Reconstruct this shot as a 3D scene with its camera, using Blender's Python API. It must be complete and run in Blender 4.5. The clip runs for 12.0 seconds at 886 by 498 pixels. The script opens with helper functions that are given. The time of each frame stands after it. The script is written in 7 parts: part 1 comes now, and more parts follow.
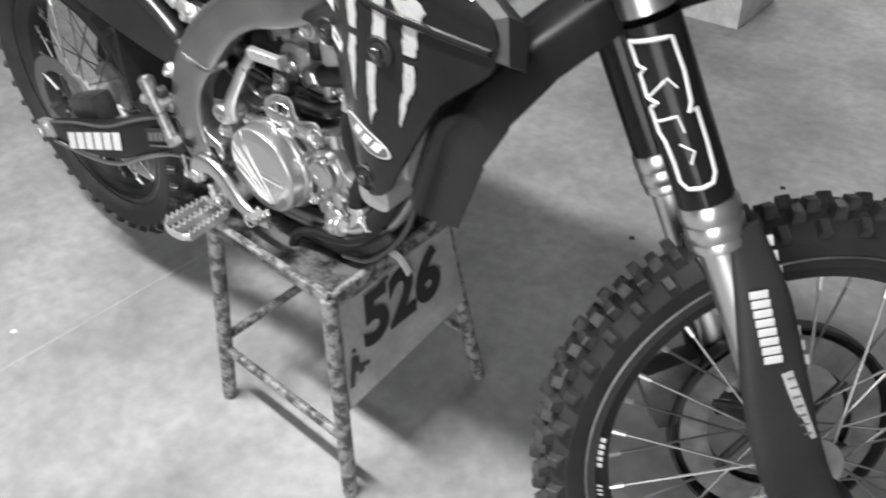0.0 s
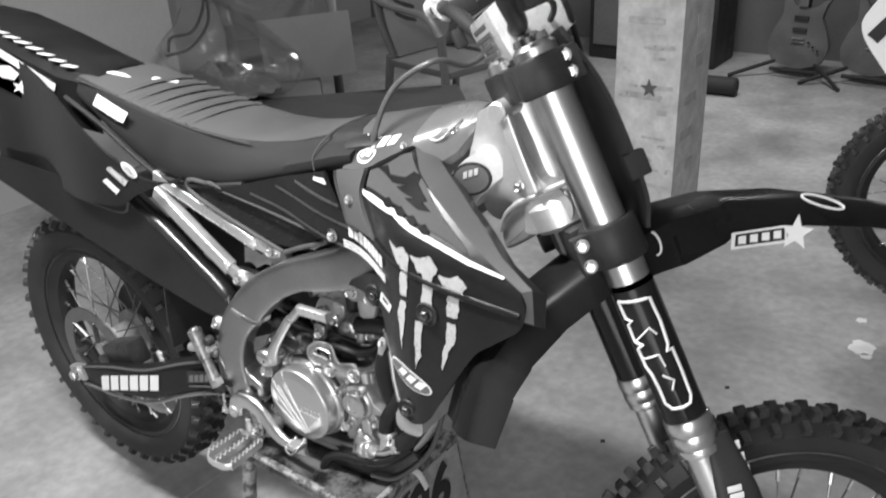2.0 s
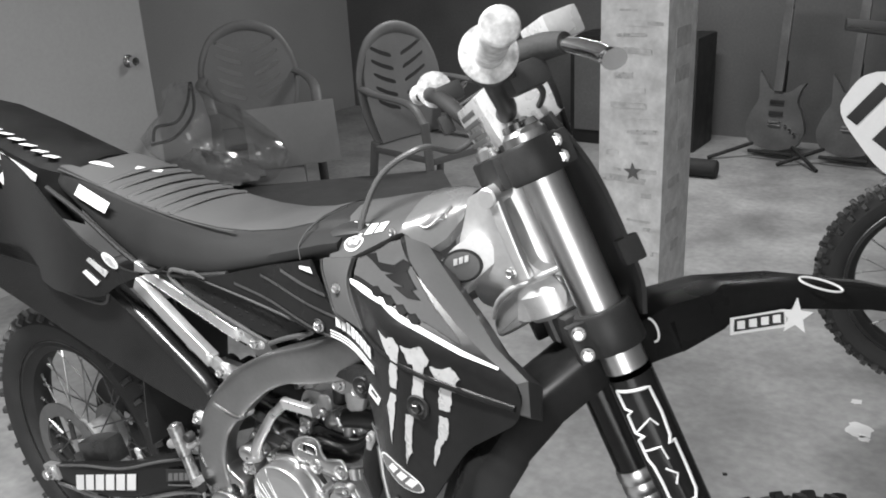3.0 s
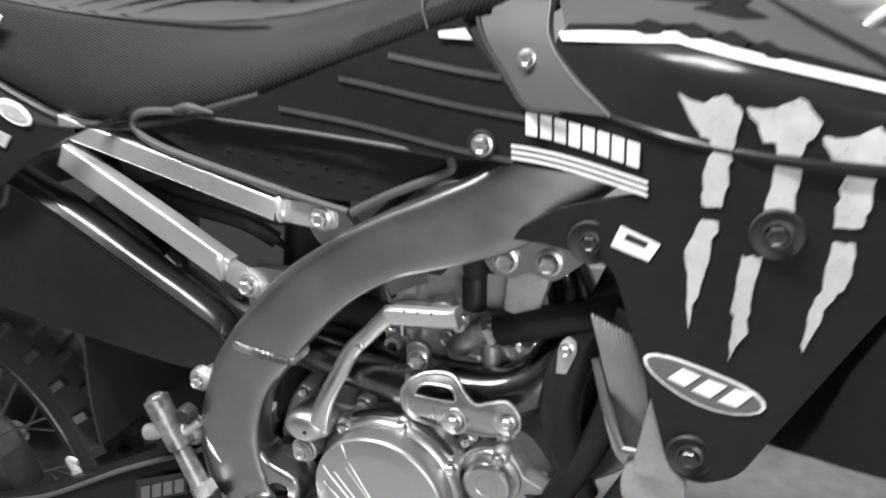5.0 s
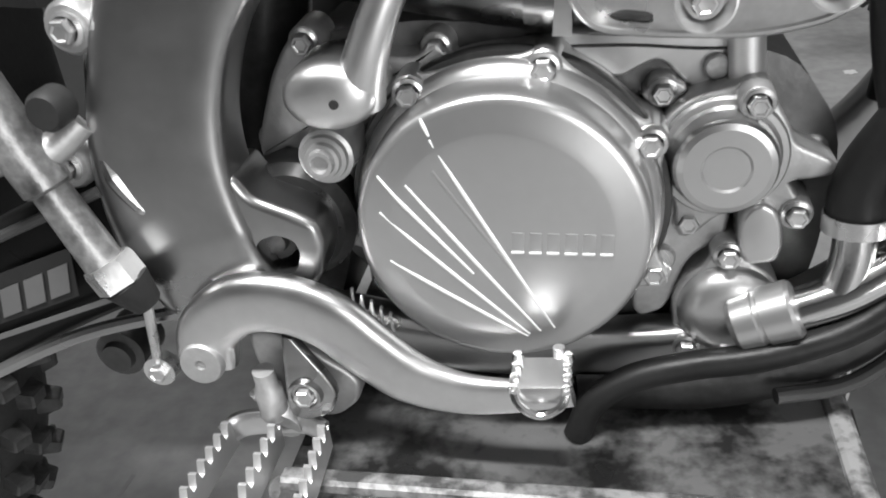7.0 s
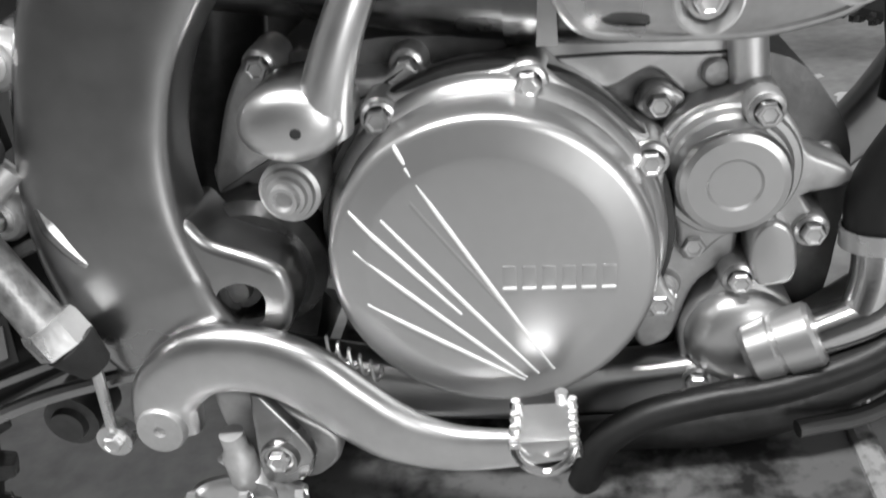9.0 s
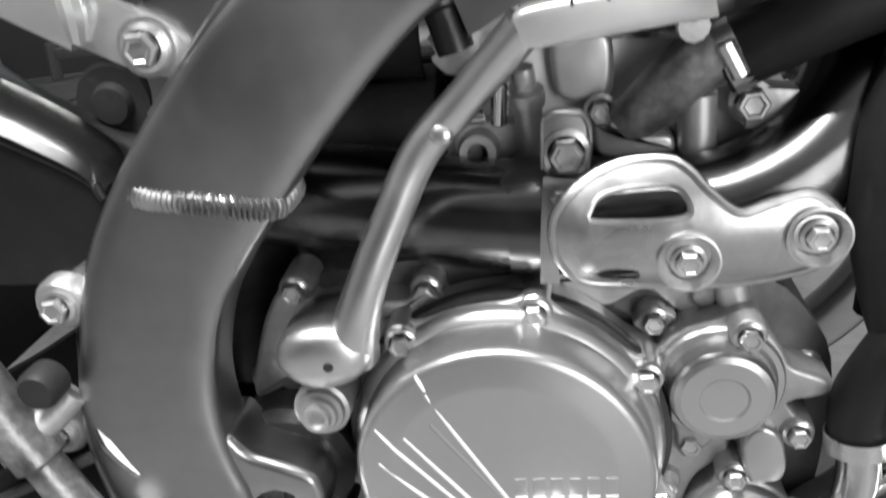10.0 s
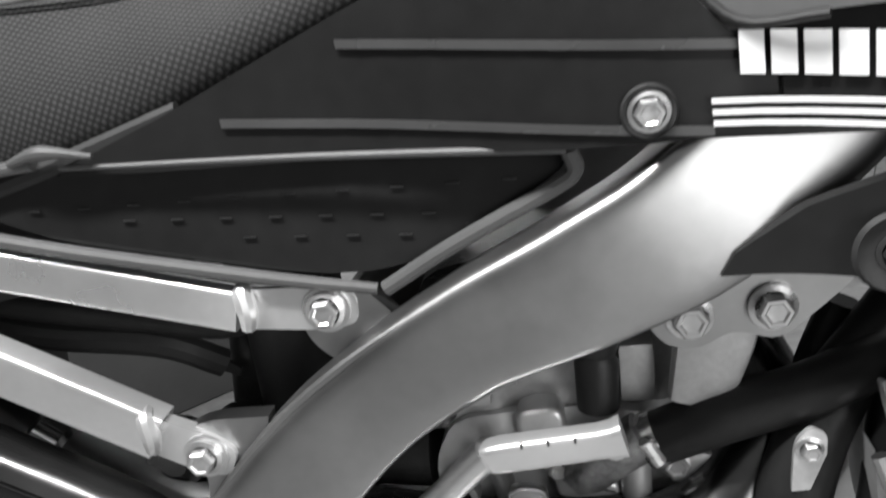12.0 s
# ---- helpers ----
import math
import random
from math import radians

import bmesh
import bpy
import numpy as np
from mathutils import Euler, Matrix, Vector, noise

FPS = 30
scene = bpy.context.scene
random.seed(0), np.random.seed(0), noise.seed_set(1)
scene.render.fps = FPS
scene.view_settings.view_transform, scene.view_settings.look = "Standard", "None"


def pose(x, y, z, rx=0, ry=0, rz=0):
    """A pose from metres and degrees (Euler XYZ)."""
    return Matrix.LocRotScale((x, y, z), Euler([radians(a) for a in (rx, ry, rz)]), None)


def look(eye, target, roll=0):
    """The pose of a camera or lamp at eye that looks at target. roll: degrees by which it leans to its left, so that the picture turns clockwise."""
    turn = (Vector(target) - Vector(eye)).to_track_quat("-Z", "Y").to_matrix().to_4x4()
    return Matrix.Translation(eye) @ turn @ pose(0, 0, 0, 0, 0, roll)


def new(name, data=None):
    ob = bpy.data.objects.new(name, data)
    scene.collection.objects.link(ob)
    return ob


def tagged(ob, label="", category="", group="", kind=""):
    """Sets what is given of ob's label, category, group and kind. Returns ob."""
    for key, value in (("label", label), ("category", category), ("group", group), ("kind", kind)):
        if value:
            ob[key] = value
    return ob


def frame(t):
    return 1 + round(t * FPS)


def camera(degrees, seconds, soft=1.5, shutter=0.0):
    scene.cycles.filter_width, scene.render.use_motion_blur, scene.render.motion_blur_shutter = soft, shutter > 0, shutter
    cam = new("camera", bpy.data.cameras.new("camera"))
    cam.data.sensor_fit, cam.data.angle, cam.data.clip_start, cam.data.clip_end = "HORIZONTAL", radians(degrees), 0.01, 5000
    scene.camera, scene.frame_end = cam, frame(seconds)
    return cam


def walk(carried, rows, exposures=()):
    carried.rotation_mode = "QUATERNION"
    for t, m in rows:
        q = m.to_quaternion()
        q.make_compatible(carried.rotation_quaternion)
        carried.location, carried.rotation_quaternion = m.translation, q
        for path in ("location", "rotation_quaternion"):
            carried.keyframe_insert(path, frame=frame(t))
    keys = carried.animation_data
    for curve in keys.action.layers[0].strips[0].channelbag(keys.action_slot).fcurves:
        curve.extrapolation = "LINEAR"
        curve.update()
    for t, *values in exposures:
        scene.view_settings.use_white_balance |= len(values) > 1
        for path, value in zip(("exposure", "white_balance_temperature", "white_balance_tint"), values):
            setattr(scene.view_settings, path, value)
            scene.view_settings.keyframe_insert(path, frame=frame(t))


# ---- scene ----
cam = camera(54.8, 12.0, 1.8, 0.4)
PATH = [
    (0, (0.904, -0.769, 1.29), (-0.133, 0.383, 0.026), -3.0),
    (0.5, (0.873, -0.867, 1.364), (-0.222, 0.267, 0.133), -5.3),
    (1, (0.892, -0.945, 1.433), (-0.205, 0.258, 0.271), -4.9),
    (1.5, (0.914, -0.966, 1.46), (-0.16, 0.387, 0.452), -3.3),
    (2, (0.928, -0.99, 1.473), (-0.133, 0.462, 0.6), -2.8),
    (2.5, (0.939, -0.987, 1.495), (-0.137, 0.514, 0.727), -3.5),
    (4.5, (0.497, -0.823, 1.182), (-0.445, 0.833, 0.575), -1.9),
    (5, (0.315, -0.761, 1.088), (-0.401, 0.976, 0.401), -4.1),
    (5.5, (0.152, -0.699, 1.025), (-0.289, 1.073, 0.209), -4.6),
    (6, (0.077, -0.585, 0.907), (-0.351, 1.151, 0.01), -5.5),
    (6.5, (0.039, -0.524, 0.806), (-0.364, 1.182, -0.157), -6.1),
    (8.5, (-0.004, -0.444, 0.734), (-0.301, 1.264, -0.264), -7.7),
    (9, (0.004, -0.449, 0.75), (-0.303, 1.287, -0.195), -8.4),
    (9.5, (0.015, -0.452, 0.784), (-0.328, 1.314, -0.089), -8.9),
    (10, (0.016, -0.457, 0.827), (-0.318, 1.353, 0.045), -9.3),
    (10.5, (0.022, -0.464, 0.872), (-0.325, 1.367, 0.146), -10.3),
    (11, (0.039, -0.482, 0.906), (-0.318, 1.381, 0.272), -10.9),
    (11.5, (0.047, -0.493, 0.95), (-0.294, 1.383, 0.347), -11.3),
    (12, (0.068, -0.5, 1.002), (-0.288, 1.373, 0.397), -11.5),
]
EXPOSURES = [(0.0, 0.4), (0.5, 0.18), (1.0, 0.2), (1.5, 0.2), (2.0, 0.25), (2.5, 0.3), (4.5, 0.1), (5.0, 0.12), (5.5, 0.22), (6.0, 0.55), (6.5, 0.32), (8.5, 0.08), (9.5, 0.08), (10.0, 0.1), (10.5, 0.32), (11.0, 0.15), (11.5, 0.12), (12.0, 0.1)]
walk(cam, [(t, look(eye, target, roll)) for t, eye, target, roll in PATH], EXPOSURES)

# ---- world and light ----
world = bpy.data.worlds.new("world")
scene.world = world
world.use_nodes = True
world.node_tree.nodes["Background"].inputs[0].default_value = (1, 1, 1, 1)
world.node_tree.nodes["Background"].inputs[1].default_value = 0.04


def area_lamp(name, loc, target, sx, sy, watts):
    lamp = bpy.data.lights.new(name, "AREA")
    lamp.shape, lamp.size, lamp.size_y, lamp.energy = "RECTANGLE", sx, sy, watts
    ob = new(name, lamp)
    ob.matrix_world = look(loc, target)
    return ob


area_lamp("tube_light", (-0.32, -0.62, 2.2), (-0.32, -0.62, 0), 1.2, 0.1, 62)
area_lamp("tube_light", (-0.55, 3.3, 2.52), (-0.55, 3.3, 0), 1.3, 0.12, 46)
# daylight through the open garage door behind
area_lamp("door_daylight", (1.95, -3.12, 1.06), (1.6, 0, 0.9), 1.9, 2.0, 58)

# ---- materials ----


def material(name, base, rough=0.5, metal=0.0, var=0.15, scale=8.0, fine=120.0, bump=0.1, spec=0.5, coat=0.0, rvar=0.1):
    """A grey surface with two scales of variation, roughness mottling and fine relief."""
    m = bpy.data.materials.new(name)
    m.use_nodes = True
    nt = m.node_tree
    b = nt.nodes["Principled BSDF"]
    co = nt.nodes.new("ShaderNodeTexCoord")
    n1 = nt.nodes.new("ShaderNodeTexNoise")
    n1.inputs["Scale"].default_value, n1.inputs["Detail"].default_value = scale, 6
    n2 = nt.nodes.new("ShaderNodeTexNoise")
    n2.inputs["Scale"].default_value, n2.inputs["Detail"].default_value = fine, 3
    mix = nt.nodes.new("ShaderNodeMath")
    mix.operation = "MULTIPLY_ADD"
    mix.inputs[1].default_value, mix.inputs[2].default_value = 0.35, 0.32
    nt.links.new(n2.outputs[0], mix.inputs[0])
    add = nt.nodes.new("ShaderNodeMath")
    add.operation = "MULTIPLY"
    nt.links.new(n1.outputs[0], add.inputs[0])
    nt.links.new(mix.outputs[0], add.inputs[1])
    ramp = nt.nodes.new("ShaderNodeMapRange")
    ramp.inputs[1].default_value, ramp.inputs[2].default_value = 0.12, 0.38
    ramp.inputs[3].default_value, ramp.inputs[4].default_value = base * (1 - var), base * (1 + var)
    nt.links.new(add.outputs[0], ramp.inputs[0])
    comb = nt.nodes.new("ShaderNodeCombineColor")
    for i in range(3):
        nt.links.new(ramp.outputs[0], comb.inputs[i])
    nt.links.new(comb.outputs[0], b.inputs["Base Color"])
    rr = nt.nodes.new("ShaderNodeMapRange")
    rr.inputs[1].default_value, rr.inputs[2].default_value = 0.3, 0.7
    rr.inputs[3].default_value, rr.inputs[4].default_value = max(0.03, rough - rvar), min(1, rough + rvar)
    nt.links.new(n1.outputs[0], rr.inputs[0])
    nt.links.new(rr.outputs[0], b.inputs["Roughness"])
    b.inputs["Metallic"].default_value = metal
    b.inputs["Specular IOR Level"].default_value = spec
    b.inputs["Coat Weight"].default_value = coat
    b.inputs["Coat Roughness"].default_value = 0.12
    if bump:
        bp = nt.nodes.new("ShaderNodeBump")
        bp.inputs["Strength"].default_value, bp.inputs["Distance"].default_value = bump, 0.002
        nt.links.new(n2.outputs[0], bp.inputs["Height"])
        nt.links.new(bp.outputs[0], b.inputs["Normal"])
    for n in (n1, n2):
        nt.links.new(co.outputs["Object"], n.inputs["Vector"])
    return m


ALU = material("brushed_aluminium", 0.40, 0.34, 1.0, 0.12, 9, 120, 0.03)
CAST = material("cast_aluminium", 0.52, 0.45, 0.72, 0.2, 30, 260, 0.12)
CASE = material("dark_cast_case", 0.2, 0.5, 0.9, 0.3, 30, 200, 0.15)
FRAMECAST = material("smooth_cast_aluminium", 0.42, 0.3, 1.0, 0.12, 10, 120, 0.02)
STRUT = material("bead_blasted_aluminium", 0.74, 0.36, 0.8, 0.08, 12, 150, 0.03)
FORGED = material("polished_forging", 0.70, 0.34, 1.0, 0.10, 12, 140, 0.03)
MIDPIPE = material("exhaust_pipe", 0.11, 0.4, 1.0, 0.4, 9, 90, 0.03)
DARKDECAL = material("dark_printed_decal", 0.06, 0.3, 0.0, 0.1, 20, 200, 0.0)
SATIN = material("satin_steel_plate", 0.56, 0.33, 1.0, 0.22, 24, 200, 0.05, rvar=0.12)
CHROME = material("polished_metal", 0.75, 0.14, 1.0, 0.08, 10, 150, 0.02, rvar=0.05)
STEEL = material("bolt_steel", 0.68, 0.33, 0.9, 0.12, 40, 300, 0.05)
COVER = material("clutch_cover_paint", 0.56, 0.31, 0.85, 0.05, 8, 150, 0.012, rvar=0.03)
GUARD = material("polished_black_guard", 0.012, 0.2, 0.0, 0.3, 8, 90, 0.02, spec=0.5)
FORKTUBE = material("brushed_fork_tube", 0.62, 0.33, 1.0, 0.06, 6, 200, 0.02, rvar=0.05)
SPOKE = material("dull_spoke_steel", 0.3, 0.4, 1.0, 0.2, 40, 200, 0.05)
WORN = material("worn_dull_casting", 0.34, 0.42, 0.85, 0.6, 60, 300, 0.15)
DARKMETAL = material("dark_metal", 0.085, 0.35, 0.7, 0.4, 20, 200, 0.1)
PIPE = material("exhaust_pipe", 0.16, 0.24, 1.0, 0.4, 9, 90, 0.03)
GLOSS = material("black_gloss_plastic", 0.015, 0.2, 0.0, 0.3, 6, 90, 0.02, spec=0.22, coat=0.03)
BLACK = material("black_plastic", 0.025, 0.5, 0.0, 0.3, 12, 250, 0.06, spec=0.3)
RUBBER = material("black_rubber", 0.024, 0.75, 0.0, 0.4, 20, 250, 0.25)
HOSE = material("rubber_hose", 0.014, 0.45, 0.0, 0.3, 20, 250, 0.1, spec=0.25)
SEATTOP = material("smooth_seat_top", 0.068, 0.55, 0.0, 0.08, 8, 200, 0.05, spec=0.3)
SEAT = material("seat_cover", 0.025, 0.7, 0.0, 0.12, 10, 900, 0.3, spec=0.25)
SEATDARK = material("seat_rib", 0.05, 0.7, 0.0, 0.2, 10, 400, 0.2)
EDGE = material("dark_moulded_edge", 0.022, 0.32, 0.0, 0.15, 10, 200, 0.05)
FENDER = material("satin_black_plastic", 0.011, 0.3, 0.0, 0.3, 7, 120, 0.03, spec=0.08)
TREAD = material("dusty_tread_rubber", 0.045, 0.36, 0.0, 0.85, 45, 260, 0.2)
TANKGREY = material("grey_tank_plastic", 0.07, 0.55, 0.0, 0.1, 8, 200, 0.04, spec=0.25)
GREYPLASTIC = material("grey_plastic", 0.075, 0.4, 0.0, 0.1, 8, 200, 0.05, spec=0.3)
WHITE = material("white_decal_and_glint", 0.8, 0.4, 0.0, 0.05, 20, 200, 0.0)
GRAPHIC = material("grey_shroud_print", 0.07, 0.55, 0.0, 0.1, 20, 200, 0.0, spec=0.05)
INK = material("black_shroud_print", 0.012, 0.55, 0.0, 0.1, 20, 200, 0.0, spec=0.05)
SATINBLACK = material("black_satin_paint", 0.011, 0.35, 0.0, 0.3, 12, 250, 0.03, spec=0.16)
GREYDECAL = material("grey_decal", 0.12, 0.35, 0.0, 0.1, 20, 200, 0.0)
PALE = material("pale_decal", 0.6, 0.3, 0.3, 0.15, 40, 200, 0.0)
CONCRETE = material("concrete", 0.31, 0.7, 0.0, 0.45, 2.6, 30, 0.3)
WALL = material("painted_wall", 0.35, 0.8, 0.0, 0.1, 1.2, 60, 0.1)
DARKWALL = material("dark_wall", 0.12, 0.8, 0.0, 0.3, 1.5, 60, 0.1)
CEIL = material("ceiling_paint", 0.62, 0.9, 0.0, 0.1, 1.2, 60, 0.1)
RUSTY = material("worn_painted_steel", 0.20, 0.5, 0.3, 0.6, 55, 190, 0.25)
TOPPLATE = material("worn_dark_plate", 0.10, 0.34, 0.5, 0.75, 14, 120, 0.2)
PLATE = material("scuffed_plate", 0.55, 0.5, 0.0, 0.3, 10, 90, 0.1)
PRINT = material("printed_paper", 0.62, 0.6, 0.0, 0.25, 16, 60, 0.05)
CHAIRMAT = material("moulded_plastic", 0.13, 0.5, 0.0, 0.15, 4, 60, 0.05)
GRIP = material("pale_grip_rubber", 0.55, 0.45, 0.0, 0.6, 70, 200, 0.4)
GREYGLOSS = material("grey_gloss_plastic", 0.12, 0.25, 0.0, 0.1, 8, 200, 0.02, coat=0.3)
HEADMAT = material("bare_cast_head", 0.72, 0.42, 0.75, 0.12, 14, 160, 0.04)
GREYPALE = material("faded_print", 0.46, 0.6, 0.0, 0.3, 30, 90, 0.0)
CARD = material("cardboard", 0.22, 0.8, 0.0, 0.1, 6, 60, 0.1)
WOOD = material("lacquered_wood", 0.1, 0.35, 0.0, 0.3, 6, 60, 0.05)

# chipped paint: sharper steps between bare and painted patches
for mt, lo, hi in ((RUSTY, 0.2, 0.29), (TOPPLATE, 0.2, 0.29)):
    mr = [n for n in mt.node_tree.nodes if n.type == "MAP_RANGE"][0]
    mr.inputs[1].default_value, mr.inputs[2].default_value = lo, hi

# woven gripper cloth on the seat: a lattice of small raised dots
nt = SEAT.node_tree
vor = nt.nodes.new("ShaderNodeTexVoronoi")
vor.voronoi_dimensions = "2D"
vor.inputs["Scale"].default_value, vor.inputs["Randomness"].default_value = 300, 0.08
cov = nt.nodes.new("ShaderNodeTexCoord")
sep, arc, comb2 = nt.nodes.new("ShaderNodeSeparateXYZ"), nt.nodes.new("ShaderNodeMath"), nt.nodes.new("ShaderNodeCombineXYZ")
turn2 = nt.nodes.new("ShaderNodeVectorRotate")
turn2.rotation_type, turn2.inputs["Angle"].default_value = "Z_AXIS", 0.55
nt.links.new(cov.outputs["Object"], sep.inputs[0])
nt.links.new(sep.outputs[1], arc.inputs[0])
nt.links.new(sep.outputs[2], arc.inputs[1])
nt.links.new(sep.outputs[0], comb2.inputs[0])
nt.links.new(arc.outputs[0], comb2.inputs[1])
nt.links.new(comb2.outputs[0], turn2.inputs["Vector"])
nt.links.new(turn2.outputs[0], vor.inputs["Vector"])
dot = nt.nodes.new("ShaderNodeMapRange")
dot.inputs[1].default_value, dot.inputs[2].default_value, dot.inputs[3].default_value, dot.inputs[4].default_value = 0.15, 0.5, 1.55, 0.4
nt.links.new(vor.outputs["Distance"], dot.inputs[0])
mul = nt.nodes.new("ShaderNodeVectorMath")
mul.operation = "MULTIPLY"
bs = nt.nodes["Principled BSDF"]
old = bs.inputs["Base Color"].links[0].from_socket
nt.links.new(old, mul.inputs[0])
nt.links.new(dot.outputs[0], mul.inputs[1])
nt.links.new(mul.outputs[0], bs.inputs["Base Color"])
sb = nt.nodes.new("ShaderNodeBump")
sb.inputs["Strength"].default_value, sb.inputs["Distance"].default_value = 0.15, 0.0008
nt.links.new(dot.outputs[0], sb.inputs["Height"])
nt.links.new(sb.outputs[0], bs.inputs["Normal"])

# ---- mesh helpers ----


def part(name, bm, mat, parent=None, label="", smooth=True, angle=35):
    me = bpy.data.meshes.new(name)
    bm.normal_update()
    bm.to_mesh(me)
    bm.free()
    me.materials.append(mat)
    if smooth:
        for p in me.polygons:
            p.use_smooth = True
        me.set_sharp_from_angle(angle=radians(angle))
    ob = new(name, me)
    if parent:
        ob.parent = parent
    if label:
        ob["label"] = label
    return ob


def thing(name, label, category, loc=(0, 0, 0), group="", kind=""):
    ob = new(name)
    ob.location = loc
    ob.empty_display_size = 0.1
    return tagged(ob, label, category, group, kind)


def spline(pts, n=8):
    """Catmull-Rom through the points."""
    P = [Vector(p) for p in pts]
    if len(P) < 3:
        return P
    Q = [P[0] * 2 - P[1]] + P + [P[-1] * 2 - P[-2]]
    out = []
    for i in range(1, len(Q) - 2):
        a, b, c, d = Q[i - 1], Q[i], Q[i + 1], Q[i + 2]
        for k in range(n):
            t = k / n
            out.append(0.5 * (2 * b + (c - a) * t + (2 * a - 5 * b + 4 * c - d) * t * t + (3 * b - a - 3 * c + d) * t ** 3))
    out.append(P[-1])
    return out


def sweep(pts, size, n=8, sides=14, up=None, box=None, bm=None, square=2.0, cap=True):
    """A tube along a spline. size: radius, or a list of radii; box=(w, h): superellipse profile, w along up."""
    bm = bm or bmesh.new()
    path = spline(pts, n)
    m = len(path)
    rad = size if isinstance(size, (list, tuple)) else [size]
    tang = [(path[min(i + 1, m - 1)] - path[max(i - 1, 0)]).normalized() for i in range(m)]
    ref = Vector(up) if up else (Vector((0, 1, 0)) if abs(tang[0].y) < 0.9 else Vector((0, 0, 1)))
    rings = []
    for i, p in enumerate(path):
        t = tang[i]
        u = ref - t * ref.dot(t)
        u.normalize()
        if not up:
            ref = u
        v = t.cross(u)
        f = i / (m - 1) * (len(rad) - 1)
        k = min(int(f), len(rad) - 2) if len(rad) > 1 else 0
        r = rad[k] + (rad[k + 1] - rad[k]) * (f - k) if len(rad) > 1 else rad[0]
        ring = []
        for j in range(sides):
            a = 2 * math.pi * (j + 0.5) / sides
            ca, sa = math.cos(a), math.sin(a)
            if box:
                e = 2 / square
                ca, sa = math.copysign(abs(ca) ** e, ca) * box[0], math.copysign(abs(sa) ** e, sa) * box[1]
            ring.append(bm.verts.new(p + (u * ca + v * sa) * r))
        rings.append(ring)
    for a, b in zip(rings[:-1], rings[1:]):
        for j in range(sides):
            bm.faces.new((a[j], a[(j + 1) % sides], b[(j + 1) % sides], b[j]))
    if cap:
        bm.faces.new(rings[0][::-1])
        bm.faces.new(rings[-1])
    bmesh.ops.recalc_face_normals(bm, faces=bm.faces)
    return bm


def lathe(profile, m=None, seg=32, bm=None):
    """Turn (radius, height) pairs about z, then move by m."""
    bm = bm or bmesh.new()
    made = []
    rings = []
    for r, h in profile:
        if r < 1e-6:
            ring = [bm.verts.new((0, 0, h))]
        else:
            ring = [bm.verts.new((r * math.cos(2 * math.pi * j / seg), r * math.sin(2 * math.pi * j / seg), h)) for j in range(seg)]
        rings.append(ring)
        made += ring
    for a, b in zip(rings[:-1], rings[1:]):
        for j in range(seg):
            k = (j + 1) % seg
            if len(a) == 1 and len(b) == 1:
                continue
            if len(a) == 1:
                bm.faces.new((a[0], b[k], b[j]))
            elif len(b) == 1:
                bm.faces.new((a[j], a[k], b[0]))
            else:
                bm.faces.new((a[j], a[k], b[k], b[j]))
    if m:
        bmesh.ops.transform(bm, matrix=m, verts=made)
    bmesh.ops.recalc_face_normals(bm, faces=bm.faces)
    return bm


def axis(p, d):
    """The pose that carries z to the direction d at p."""
    return Matrix.Translation(p) @ Vector(d).to_track_quat("Z", "Y").to_matrix().to_4x4()


def rod(a, b, r, r2=None, seg=14, bev=0.15, bm=None):
    """A straight round bar from a to b with softened ends."""
    a, b = Vector(a), Vector(b)
    h, r2 = (b - a).length, r if r2 is None else r2
    e = min(r, r2, h) * bev
    return lathe([(0, 0), (r - e, 0), (r, e), (r2, h - e), (r2 - e, h), (0, h)], axis(a, b - a), seg, bm)


def block(size, loc=(0, 0, 0), rot=(0, 0, 0), bev=0.004, bm=None, m=None, seg=2):
    """A box with rounded edges."""
    tmp = bmesh.new()
    bmesh.ops.create_cube(tmp, size=1)
    bmesh.ops.scale(tmp, vec=size, verts=tmp.verts)
    if bev:
        bmesh.ops.bevel(tmp, geom=tmp.edges[:], offset=min(bev, min(size) * 0.45), segments=seg, affect="EDGES", profile=0.7)
    bmesh.ops.transform(tmp, matrix=(m or Matrix()) @ pose(*loc, *rot), verts=tmp.verts)
    if bm is None:
        return tmp
    me = bpy.data.meshes.new("tmp")
    tmp.to_mesh(me)
    tmp.free()
    bm.from_mesh(me)
    bpy.data.meshes.remove(me)
    return bm


def outline(pts, n=5, closed=True):
    """A smoothed closed outline; points given as (x, z) are rounded, (x, z, 1) stay corners."""
    out = []
    m = len(pts)
    for i, p in enumerate(pts):
        q, nx = pts[(i - 1) % m], pts[(i + 1) % m]
        if len(p) > 2:
            out.append((p[0], p[1]))
            continue
        a = ((p[0] * 2 + q[0]) / 3, (p[1] * 2 + q[1]) / 3)
        b = ((p[0] * 2 + nx[0]) / 3, (p[1] * 2 + nx[1]) / 3)
        for k in range(n):
            t = k / (n - 1)
            out.append(tuple((1 - t) ** 2 * a[j] + 2 * t * (1 - t) * p[j] + t * t * b[j] for j in (0, 1)))
    return out


